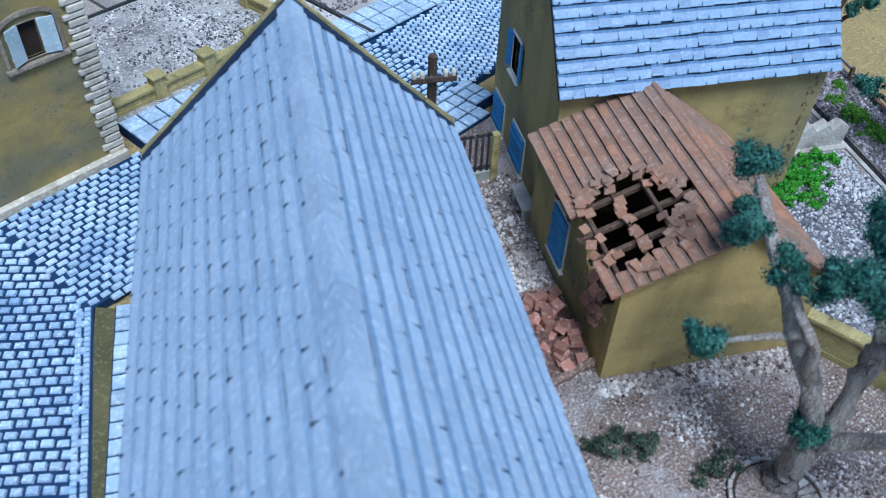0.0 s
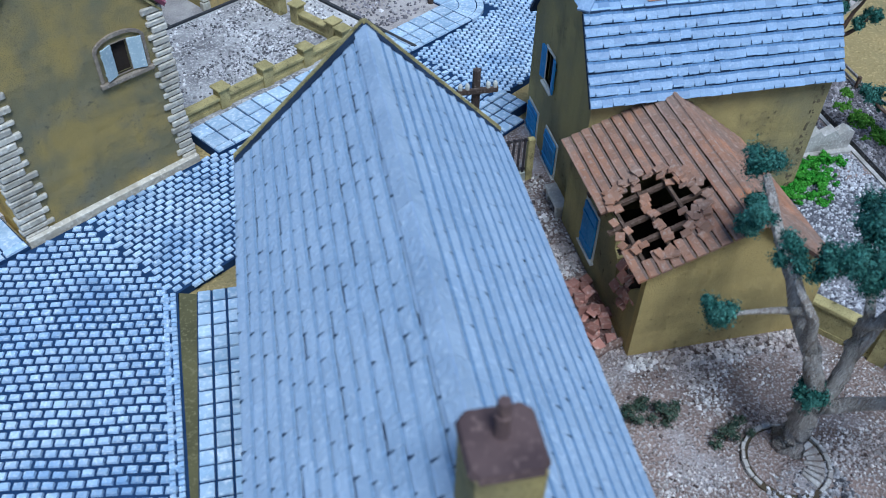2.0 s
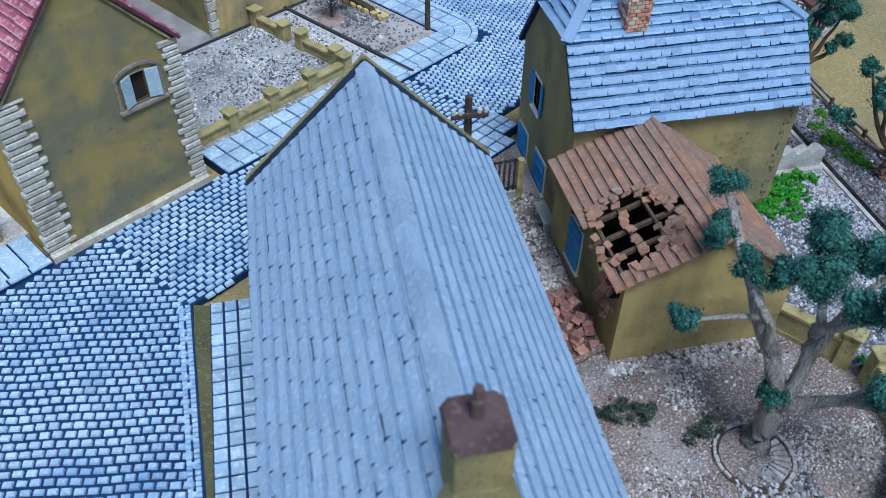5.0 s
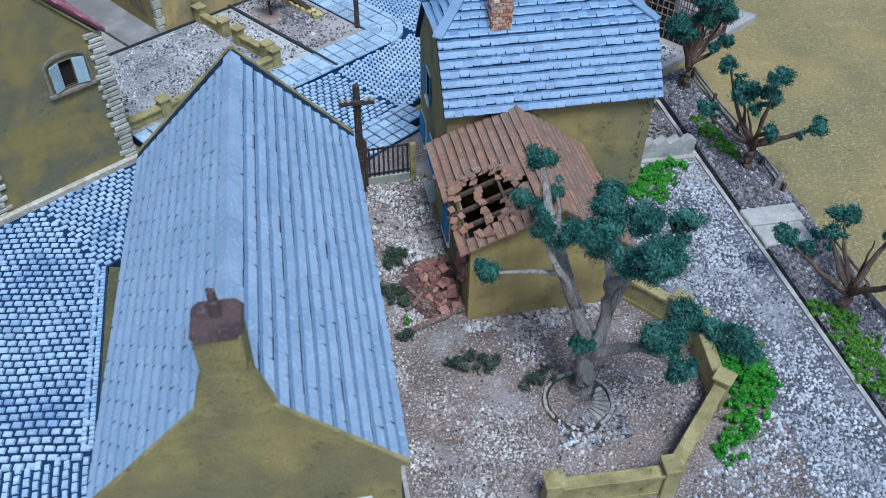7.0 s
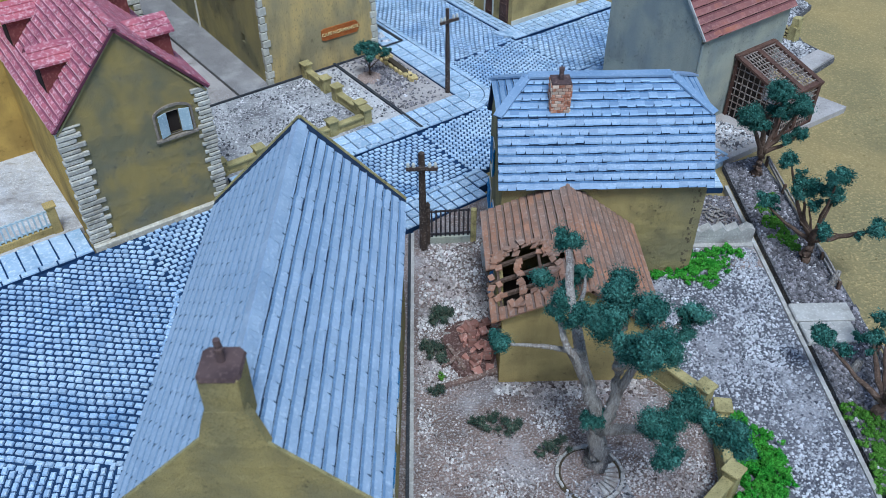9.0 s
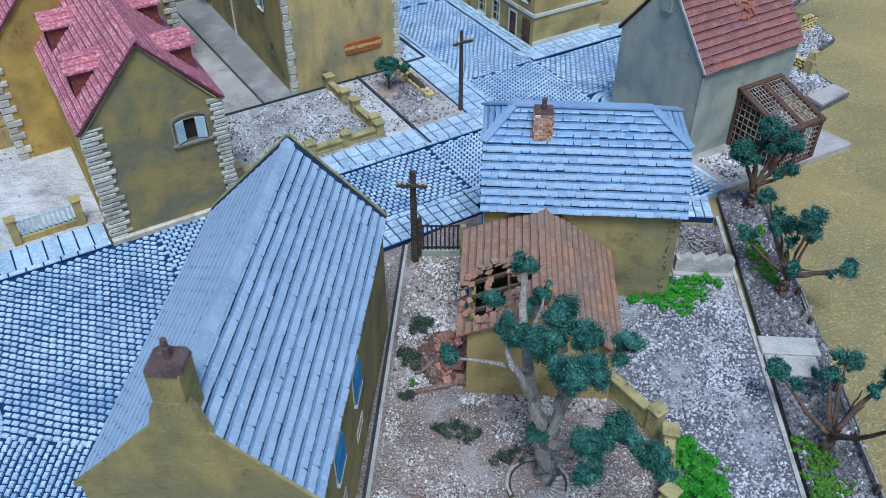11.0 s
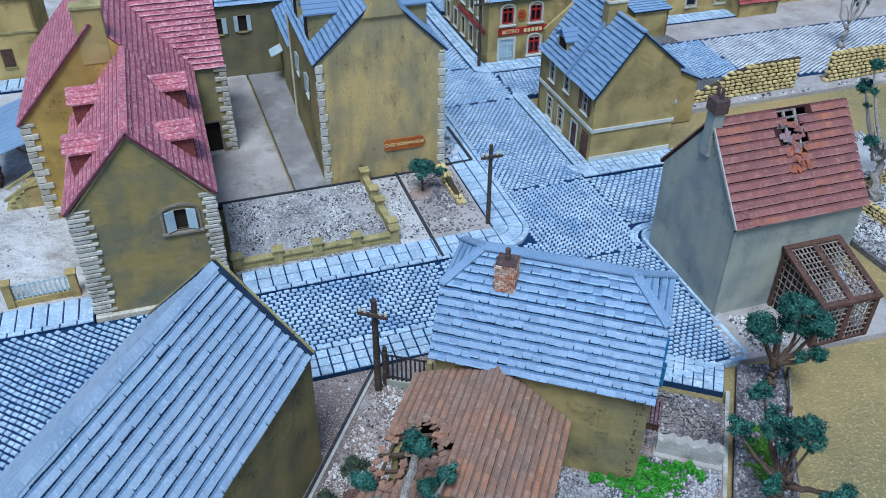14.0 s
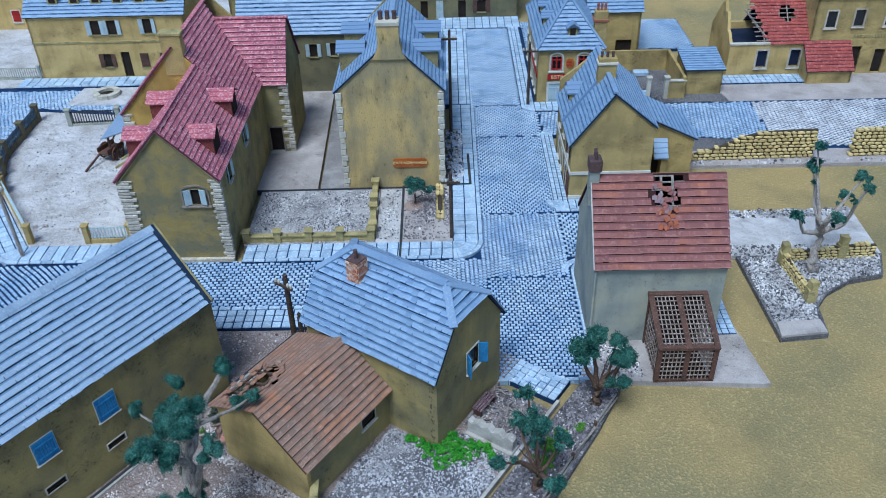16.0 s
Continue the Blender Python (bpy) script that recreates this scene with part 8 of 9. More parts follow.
def hedge_tree(x, y, label, clumps, seed, bark=BARK_DARK, fork=1.0, r=0.32, lean=(0.05, 0.0), fat=1.0):
    rng = random.Random(seed)
    lx, ly = lean
    limbs = [([(0, 0, 0), (lx * 0.3 - 0.1 * fork / 2, ly * 0.3, fork * 0.4), (lx * 0.9 + 0.06 * fork, ly, fork * 0.75), (lx, ly, fork * 1.15)], r)]
    for k, (cx, cy, cz, q) in enumerate(clumps):
        z0 = fork * rng.uniform(0.7, 1.1)
        b = rng.uniform(0.3, 0.6)
        mid = (lx + (cx - lx) * b + rng.uniform(-0.3, 0.3), ly + (cy - ly) * b + rng.uniform(-0.3, 0.3), z0 + (cz - z0) * rng.uniform(0.25, 0.55))
        limbs.append(([(lx, ly, z0), mid, (cx + rng.uniform(-0.2, 0.2), cy, cz)], r * rng.uniform(0.45, 0.66)))
    for k in range(3):
        a = rng.uniform(0, 6.28)
        limbs.append(([(lx, ly, fork), (lx + 0.7 * math.cos(a), ly + 0.7 * math.sin(a), fork + 0.9), (lx + 1.3 * math.cos(a), ly + 1.3 * math.sin(a), fork + 1.3 + rng.uniform(0, 1))], r * 0.3))
    full = []
    for cx, cy, cz, q in clumps:
        q *= fat
        full.append((cx, cy, cz, q))
        full.append((lx + (cx - lx) * 0.72 + rng.uniform(-0.35, 0.35), ly + (cy - ly) * 0.72 + rng.uniform(-0.35, 0.35), cz * 0.82 + rng.uniform(-0.1, 0.4), q * rng.uniform(0.5, 0.75)))
        for k in range(2):
            full.append((cx + rng.uniform(-0.8, 0.8) * q, cy + rng.uniform(-0.8, 0.8) * q, cz + rng.uniform(-0.5, 0.3) * q, q * rng.uniform(0.45, 0.65)))
    return tree("hedge_tree", x, y, label, limbs, full, bark, seed=seed, n=280, size=0.13, group="trees along the hedge")


hedge_tree(22.75, 0.0, "small bare-limbed tree with dark green clumps by the lattice", [(-0.2, -0.6, 6.4, 0.8), (-1.5, -0.3, 4.7, 0.85), (1.7, -0.1, 5.0, 0.8), (1.9, -0.4, 3.3, 0.6), (0.8, 0.6, 5.6, 0.6)], 211, fork=1.7, fat=1.15)
hedge_tree(22.9, -8.4, "small bare-limbed tree with dark green clumps in the hedge", [(-2.4, 1.8, 3.0, 0.7), (-0.8, 0.8, 4.4, 0.85), (0.2, -0.4, 5.9, 0.75), (1.0, 0.9, 4.0, 0.7), (2.1, -2.0, 3.7, 0.7), (-1.2, -2.8, 4.3, 0.6), (-1.9, 1.5, 5.8, 0.6)], 212, fork=1.5)
hedge_tree(22.2, -19.6, "bare-limbed tree with dark green clumps by the drive", [(-2.2, 2.7, 2.7, 0.75), (0.5, 3.2, 1.9, 0.7), (1.5, 3.6, 2.5, 0.8), (0.8, -3.6, 6.3, 0.7), (1.9, 0.5, 4.8, 0.75)], 213, fork=1.3)
hedge_tree(30.9, 23.3, "tall thin tree with few dark green clumps on the gravel plot", [(-2.3, 2.9, 9.6, 0.65), (-2.4, 3.4, 7.7, 0.7), (1.3, 3.2, 7.8, 0.7), (0.4, 3.9, 5.4, 0.6), (-1.9, -1.6, 5.6, 0.6), (0.9, -1.2, 6.2, 0.6), (2.2, 0.6, 8.2, 0.6)], 214, BARK, fork=3.6, r=0.42, lean=(-0.3, 0.9), fat=1.0)
hedge_tree(*xy(56.6, 27.6), "far tree with thin trunk and dark green clumps", [(-1.2, 0.3, 6.5, 0.7), (0.9, -0.4, 7.2, 0.8), (0.3, 1.0, 5.2, 0.6), (1.7, 0.6, 5.6, 0.6)], 215, BARK, fork=2.8, r=0.34)
tree("corner_bush", *xy(5.75, 12.95), "small round green bush in the corner plot", [([(0, 0, 0), (0, 0, 1.7)], 0.12), ([(0, 0, 0.8), (0.6, 0.3, 1.3), (1.3, 0.7, 1.7)], 0.05), ([(0, 0, 0.8), (-0.4, 0.2, 1.7)], 0.05)], [(0, 0, 2.5, 0.8), (0.65, 0.3, 2.2, 0.6), (-0.6, 0.15, 2.3, 0.65), (0.1, -0.5, 2.1, 0.55), (1.35, 0.7, 1.75, 0.5)], BARK_DARK, seed=216, category="bush")


def soil_ring(u, v, r, label):
    """Low round mound of soil."""
    rng = random.Random(8)
    x, y = xy(u, v)
    V, F, n = [(x, y, 0.24)], [], 20
    for q, z in ((0.45, 0.22), (0.8, 0.17), (1.0, 0.05)):
        for k in range(n):
            a = 2 * math.pi * k / n
            w = r * q * rng.uniform(0.93, 1.07)
            V.append((x + w * math.cos(a), y + w * math.sin(a), z + rng.uniform(-0.015, 0.015)))
    for k in range(n):
        b = (k + 1) % n
        F.append((0, 1 + k, 1 + b))
        for j in (0, 1):
            F.append((1 + j * n + k, 1 + (j + 1) * n + k, 1 + (j + 1) * n + b, 1 + j * n + b))
    return tagged(flat("soil_mound", V, F, BROWNSOIL), label, "soil", kind="stuff")


BROWNSOIL = material("pale_brown_soil", (0.36, 0.27, 0.235), (0.26, 0.19, 0.165), 0.7, 10, 0.95, 1.4, (0.5, 0.43, 0.4), 0.35)
soil_ring(5.65, 12.85, 1.05, "smooth pale brown soil mound under the corner bush")


def shrub(x, y, label, clumps, leaf=None, seed=1, n=330, size=0.09, name="shrub", group="low shrubs in the garden", category="shrub", z=0.0):
    V, F = flakes(clumps, n, size, seed, 0.7)
    t = thing(name, pose(x * S, y * S, z * S), label, category, group)
    flat("foliage", V, F, leaf or SHRUBLEAF, t)
    bm = bmesh.new()
    for cx, cy, cz, r in clumps:
        tube(bm, [(cx * 0.6, cy * 0.6, -0.05), (cx, cy, cz)], [0.05, 0.02], 5)
    part("stem", bm, BARK_DARK, t)
    return t


shrub(2.2, -12.6, "dark green shrub beside the tile heap", [(0, 0, 0.45, 0.75), (0.5, 0.3, 0.35, 0.5), (-0.4, -0.4, 0.35, 0.5)], seed=221)
shrub(1.8, -15.2, "dark green shrub beside the long house", [(0, 0, 0.35, 0.65), (0.5, -0.4, 0.3, 0.5), (-0.3, 0.6, 0.3, 0.5)], seed=222)
shrub(2.15, -16.7, "yellow-green tuft beside the fallen beam", [(0, 0, 0.25, 0.35)], MOSS, 223)
shrub(1.85, -17.7, "small dark green shrub by the fallen beam", [(0, 0, 0.3, 0.45), (0.35, 0.2, 0.2, 0.35)], seed=224)
shrub(4.4, -19.7, "low dark green shrub in the gravel", [(-0.4, 0, 0.35, 0.6), (0.5, -0.2, 0.3, 0.55), (0.1, 0.4, 0.25, 0.45), (1.1, 0.0, 0.25, 0.45), (-0.9, 0.3, 0.2, 0.4)], seed=225)
shrub(6.9, -21.2, "low dark green shrub beside the stone ring", [(0, 0, 0.35, 0.5), (0.55, 0.2, 0.35, 0.5), (-0.5, -0.1, 0.2, 0.4)], seed=226)


def verge(name, label, rows, leaf, seed, high=0.22):
    """Flock strip: clumps along the ground from rows of (x, y, radius)."""
    rng = random.Random(seed)
    cl = []
    for x, y, r in rows:
        for k in range(int(34 * r * r) + 6):
            a, q = rng.uniform(0, 6.283), r * math.sqrt(rng.random())
            cl.append((x + q * math.cos(a), y + q * math.sin(a), rng.uniform(0.02, high * 0.8), rng.uniform(0.16, 0.32)))
    V, F = flakes(cl, 430, 0.1, seed, 0.6)
    return tagged(flat(name, V, F, leaf), label, "grass", kind="stuff")


verge("grass", "bright green flock along the garden wall", [(15.1, -19.8, 0.7), (15.6, -20.8, 1.0), (16.6, -21.2, 0.6), (16.4, -23.4, 0.7), (15.9, -21.8, 1.1), (15.8, -22.9, 1.1), (15.2, -24.0, 0.9), (14.3, -25.0, 0.8), (13.6, -25.9, 0.6), (16.6, -22.3, 0.5), (15.4, -20.2, 0.8), (15.3, -22.6, 0.7)], GRASS, 231, 0.6)
verge("grass_house", "bright green flock at the house corner", [(16.0, -9.6, 0.8), (16.9, -8.8, 1.0), (17.8, -9.0, 0.6), (14.2, -9.6, 0.3), (17.4, -8.2, 0.6), (18.4, -7.8, 0.5), (17.0, -10.2, 0.5), (16.3, -8.0, 0.4), (15.0, -9.7, 0.35), (19.2, -7.9, 0.3)], GRASS, 232, 0.45)
verge("moss", "yellow-green flock in the hedge bed", [(22.0, -3.6, 0.5), (22.1, -5.2, 0.6), (22.2, -6.6, 0.5), (21.2, -19.4, 0.5), (21.8, -20.2, 0.6), (22.1, -21.8, 0.7), (21.3, -22.9, 0.7), (22.2, -4.6, 0.35), (22.35, -5.5, 0.45), (22.5, -6.5, 0.45), (22.6, -7.4, 0.4), (21.5, -21.0, 0.6), (21.4, -22.2, 0.6), (21.2, -24.0, 0.7), (21.9, -23.0, 0.4), (22.9, -2.6, 0.3)], MOSS, 233, 0.4)


# ---- gravel ----
def stones(name, label, loop, count, size, mat, seed, z=0.0, town=False, holes=(), drift=0.0, cell=1.6):
    """Loose gravel: small uneven stones strewn over a plan polygon; drift gathers them in patches about a cell wide."""
    rng = np.random.default_rng(seed)
    pts = np.array([xy(*p) for p in loop] if town else loop)
    lo, hi = pts.min(0), pts.max(0)
    P = rng.uniform(lo, hi, (count * (5 if drift else 3), 2))
    keep = inside(P[:, 0], P[:, 1], [tuple(p) for p in pts])
    for hx, hy, hr in holes:
        keep &= (P[:, 0] - hx) ** 2 + (P[:, 1] - hy) ** 2 > hr * hr
    if drift:
        g = rng.random((96, 96))
        q = (P - lo) / cell
        i = np.minimum(q.astype(int), 94)
        f = q - i
        f = f * f * (3 - 2 * f)
        ix, iy, fx, fy = i[:, 0], i[:, 1], f[:, 0], f[:, 1]
        wv = (g[ix, iy] * (1 - fx) + g[ix + 1, iy] * fx) * (1 - fy) + (g[ix, iy + 1] * (1 - fx) + g[ix + 1, iy + 1] * fx) * fy
        keep &= rng.random(len(P)) > drift * np.clip(2.2 * wv - 0.5, 0, 1)
    P = P[keep][:count]
    k = len(P)
    base = np.array([(1, 0, 0), (0, 1, 0), (-1, 0, 0), (0, -1, 0), (0.58, 0.1, 0.75), (-0.1, 0.58, 0.75), (-0.58, -0.1, 0.75), (0.1, -0.58, 0.75)], float)
    tri = np.array([(0, 1, 5, 4), (1, 2, 6, 5), (2, 3, 7, 6), (3, 0, 4, 7), (4, 5, 6, 7)])
    s = size * rng.lognormal(0, 0.3, (k, 1, 1))
    V = base[None] * s * rng.uniform(0.75, 1.25, (k, 8, 3))
    a = rng.uniform(0, 6.283, k)
    c, d = np.cos(a)[:, None], np.sin(a)[:, None]
    X = V[..., 0] * c - V[..., 1] * d + P[:, None, 0]
    Y = V[..., 0] * d + V[..., 1] * c + P[:, None, 1]
    Z = V[..., 2] + z + 0.01
    F = (tri[None] + 8 * np.arange(k)[:, None, None]).reshape(-1, 4)
    return tagged(flat(name, np.stack([X, Y, Z], -1).reshape(-1, 3).tolist(), F.tolist(), mat), label, "gravel", kind="stuff")


WHITESTONE = material("white_gravel", (0.66, 0.66, 0.7), (0.42, 0.42, 0.46), 0.4, 6, 0.9, 0.4, rand="island", spread=0.3, alt=(0.12, 0.12, 0.145), share=0.38)
PINKSTONE = material("garden_gravel", (0.68, 0.65, 0.65), (0.38, 0.325, 0.31), 0.5, 6, 0.9, 0.4, rand="island", spread=0.45, alt=(0.13, 0.1, 0.095), share=0.22)
PALESTONE = material("pale_gravel", (0.68, 0.67, 0.69), (0.36, 0.35, 0.37), 0.45, 6, 0.9, 0.4, rand="island", spread=0.4, alt=(0.1, 0.097, 0.11), share=0.4)
DARKSTONE = material("hedge_gravel", (0.27, 0.25, 0.27), (0.16, 0.15, 0.165), 0.5, 6, 0.9, 0.4, rand="island", spread=0.6, alt=(0.5, 0.48, 0.5), share=0.12)
stones("drive_gravel", "white and grey gravel of the drive", [(12.4, -9.3), (16.2, -9.2), (16.2, -7.3), (20.3, -7.3), (20.3, -34), (15.2, -34), (17.0, -24), (15.0, -19), (12.4, -15.4)], 12500, 0.06, WHITESTONE, 241, drift=0.7, cell=1.9)
stones("path_gravel", "white and grey gravel between the houses", [(1.2, -5.9), (5.0, -6.0), (4.8, -12.5), (1.0, -13.5)], 2000, 0.065, PINKSTONE, 242, drift=0.7)
stones("garden_gravel", "pale pinkish gravel of the garden", [(1.0, -13), (4.6, -13), (4.7, -17.3), (11.4, -17.3), (13.8, -19.5), (13.8, -23), (10.3, -26.4), (1.0, -30)], 8500, 0.047, PINKSTONE, 243, holes=[(8.5, -22.4, 1.5)], drift=0.9, cell=1.5)
stones("bank_gravel", "pale gravel on the bank outside the garden wall", [(15.0, -24.5), (16.9, -24.2), (15.3, -34), (4.5, -34), (4.5, -27.4), (10.6, -27.5)], 3500, 0.07, WHITESTONE, 259, drift=0.6)
stones("wall_foot_gravel", "coarse stones at the annex wall's foot", [(4.6, -17.1), (12, -17.1), (12, -17.9), (4.6, -17.9)], 520, 0.085, PINKSTONE, 244)
stones("hedge_gravel", "dark coarse gravel of the hedge bed", [(20.85, -33), (24.1, -33), (24.1, -10), (23.9, -2), (23.5, 2.0), (21.1, 1.1)], 9000, 0.085, DARKSTONE, 245, z=0.05)
stones("front_garden_gravel", "grey and white gravel of the front garden", [(-8.8, 7.8), (1.7, 7.8), (1.7, 15.8), (-8.8, 15.8)], 6500, 0.062, PALESTONE, 246, z=0.06, town=True, drift=0.95, cell=1.5)
stones("plot_gravel", "grey gravel round the broken walls", [(33.3, 3.8), (33.6, -4.8), (36.9, -4.5), (37.3, -2.8), (38.6, -1.2), (41.1, 0.4), (44.0, 1.1), (45.0, 3.8)], 6000, 0.085, PALESTONE, 247, z=0.05, town=True)
stones("corner_gravel", "scattered stones of the corner plot", [(4.8, 7.2), (8.9, 7.2), (8.9, 16), (4.8, 16)], 1500, 0.075, DARKSTONE, 248, z=0.08, town=True, drift=0.9)
stones("strip_gravel", "dark and pale stones on the dusty strip", [(2.5, 7.4), (4.4, 7.4), (4.3, 15.7), (2.5, 15.7)], 420, 0.07, PALESTONE, 262, z=0.1, town=True, drift=0.8)
stones("verge_gravel", "scattered stones along the verge", [(33, 19.5), (60, 19.5), (60, 20.3), (33, 20.3)], 700, 0.12, WHITESTONE, 249, town=True)
stones("lane_gravel", "scattered stones beside the lane", [(32.6, 9.7), (45.3, 9.9), (45.3, 11.2), (32.4, 10.9)], 1500, 0.11, PALESTONE, 250, town=True)
stones("lane_edge_gravel", "pale gravel along the lane's near edge", [(32.7, 4.0), (45.2, 4.0), (45.2, 5.2), (32.7, 5.6)], 1500, 0.1, PALESTONE, 257, town=True)
stones("courtyard_gravel", "scattered stones in the farm courtyard", [(-28, 8), (-22, 8), (-22, 30), (-36, 32), (-38, 25)], 500, 0.06, PALESTONE, 251, z=0.04, town=True)
CLOD = material("courtyard_clod", (0.5, 0.48, 0.48), (0.38, 0.36, 0.355), 0.6, 8, 0.95, 0.6, (0.66, 0.65, 0.66), 0.3)
rng = random.Random(61)
for k in range(15):
    u, v = rng.uniform(-32, -22), rng.uniform(9, 31)
    a, b = rng.uniform(0.6, 1.6), rng.uniform(0.25, 0.6)
    stones("courtyard_clod", "low scuffed clods of courtyard dust", [(u - a, v - b), (u + a, v - b * 0.4), (u + a * 0.8, v + b), (u - a * 0.6, v + b * 0.7)], int(9 * a * b) + 4, 0.17, CLOD, 300 + k, z=0.0, town=True)
stones("mat_grit", "loose grit on the tan mat", [(24.5, -30), (60, -30), (60, 40), (36, 22), (31, 8), (24.5, 2)], 1500, 0.05, SAND, 252, z=-0.4)
stones("yard_grit", "scattered stones on the house ground", [(-8.5, -11.8), (0.3, -6), (0.3, -12.3), (-8, -12.3)], 260, 0.08, PINKSTONE, 253)
stones("rubble_grit", "broken stones behind the house", [(16.3, -6.4), (20.2, -6.4), (20.2, -2.2), (16.3, -2.2)], 1700, 0.07, DARKSTONE, 254)
stones("apron_gravel", "white grit on the grey house's apron", [(19.5, -10.2), (22.5, -10.4), (22.3, -7.2), (20.0, -7.0)], 500, 0.08, PALESTONE, 258, z=0.02, town=True)
stones("cafe_debris", "grey debris beside the cafe wall", [(8.6, 17), (10.3, 17), (10.3, 28), (8.6, 28)], 500, 0.13, WHITESTONE, 255, z=0.2, town=True)


# ---- clutter ----
DARKSOIL = material("dark_soil", (0.15, 0.085, 0.075), (0.085, 0.05, 0.045), 1.0, 9, 0.95, 1.6, (0.34, 0.24, 0.22), 0.35)
def tile_heap():
    rng = random.Random(31)
    V, F, n = [], [], 22
    for k in range(n):
        a = 2 * math.pi * k / n
        for q in (1.0, 0.75, 0.4, 0.0):
            V.append((3.65 + 1.5 * q * math.cos(a) * (1 + 0.12 * math.sin(3 * a)), -14.7 + 2.2 * q * math.sin(a), -0.02 + 0.75 * (1 - q) ** 1.1 + rng.uniform(-0.03, 0.03)))
    for k in range(n):
        for j in range(3):
            a, b = 4 * k + j, 4 * ((k + 1) % n) + j
            F.append((a, b, b + 1, a + 1))
    tagged(flat("soil_mound", V, F, DARKSOIL), "dark soil mound under the fallen bricks", "soil", kind="stuff")
    for k in range(46):
        a = rng.uniform(0, 6.283)
        q = rng.random() ** 0.6
        x, y = 4.0 + 0.85 * q * math.cos(a), -14.7 + 1.9 * q * math.sin(a)
        z = max(0.02, 0.75 * (1 - q) + rng.uniform(-0.05, 0.22))
        big = k % 3 != 0
        w, d, h = (0.42, 0.42, 0.3) if big else (0.5, 0.4, 0.09)
        ob = part("fallen_brick" if big else "fallen_tile", boxes((-w / 2, w / 2, -d / 2, d / 2, 0, h * rng.uniform(0.7, 1.2)), bevel=0.025), HEAPBRICK)
        ob.matrix_world = pose(x * S, y * S, z * S, rng.uniform(-22, 22), rng.uniform(-22, 22), rng.uniform(0, 90))
        tagged(ob, "reddish fallen brick in the heap by the annex" if big else "reddish fallen roof tile in the heap", "brick" if big else "tile", "fallen heap beside the annex")


tile_heap()


def beam(a, b, r, label, mat=BARK, name="fallen_beam", z=0.1):
    bm = bmesh.new()
    bar(bm, (*a, z), (*b, z + 0.05), r, r)
    bmesh.ops.bevel(bm, geom=list(bm.edges), offset=r * 0.15, segments=1, affect="EDGES")
    return tagged(part(name, bm, mat), label, "beam")


beam((2.05, -17.35), (5.25, -16.25), 0.26, "weathered brown beam lying before the tile heap", TIMBER)
beam((2.6, -15.9), (3.6, -14.4), 0.16, "broken grey timber in the tile heap", TIMBER, z=0.25)
beam((2.5, -14.6), (3.3, -16.3), 0.2, "broken brown plank leaning in the tile heap", TIMBER, "broken_plank", 0.18)
beam((2.2, -16.0), (3.1, -15.5), 0.14, "short brown plank beside the tile heap", TIMBER, "broken_plank", 0.12)
beam((2.9, -13.3), (3.9, -12.7), 0.12, "short brown plank beside the tile heap", TIMBER, "broken_plank", 0.08)
beam((2.3, -13.7), (3.4, -13.9), 0.12, "grey stick lying by the shrub", BARK)
beam((3.0, -16.2), (3.4, -15.0), 0.14, "splintered timber in the tile heap", TIMBER, z=0.2)
for k, (x, y, a) in enumerate(((1.5, -19.5, 30), (2.3, -20.6, -20), (1.7, -22.4, 60), (2.6, -23.5, 10), (1.4, -24.2, -40))):
    d = radians(a)
    beam((x, y), (x + 0.8 * math.cos(d), y + 0.8 * math.sin(d)), 0.045, "thin dry twig on the garden gravel", TIMBER, "twig", 0.05)


def bench():
    b = thing("garden_bench", pose(4.85 * S, -8.3 * S, 0), "pale weathered stone bench by the house wall", "bench")
    part("seat", boxes((-0.28, 0.28, -0.85, 0.85, 0.55, 0.72), bevel=0.03), CONCRETE, b)
    for y in (-0.6, 0.6):
        part("support", boxes((-0.2, 0.2, y - 0.12, y + 0.12, 0, 0.55), bevel=0.02), CONCRETE, b)
    return b


bench()


RINGSTONE = material("worn_pale_stone", (0.54, 0.515, 0.5), (0.38, 0.355, 0.34), 0.9, 9, 0.9, 0.9, (0.68, 0.66, 0.65), 0.35, dirt=(0.22, 0.175, 0.15), lump=0.2)


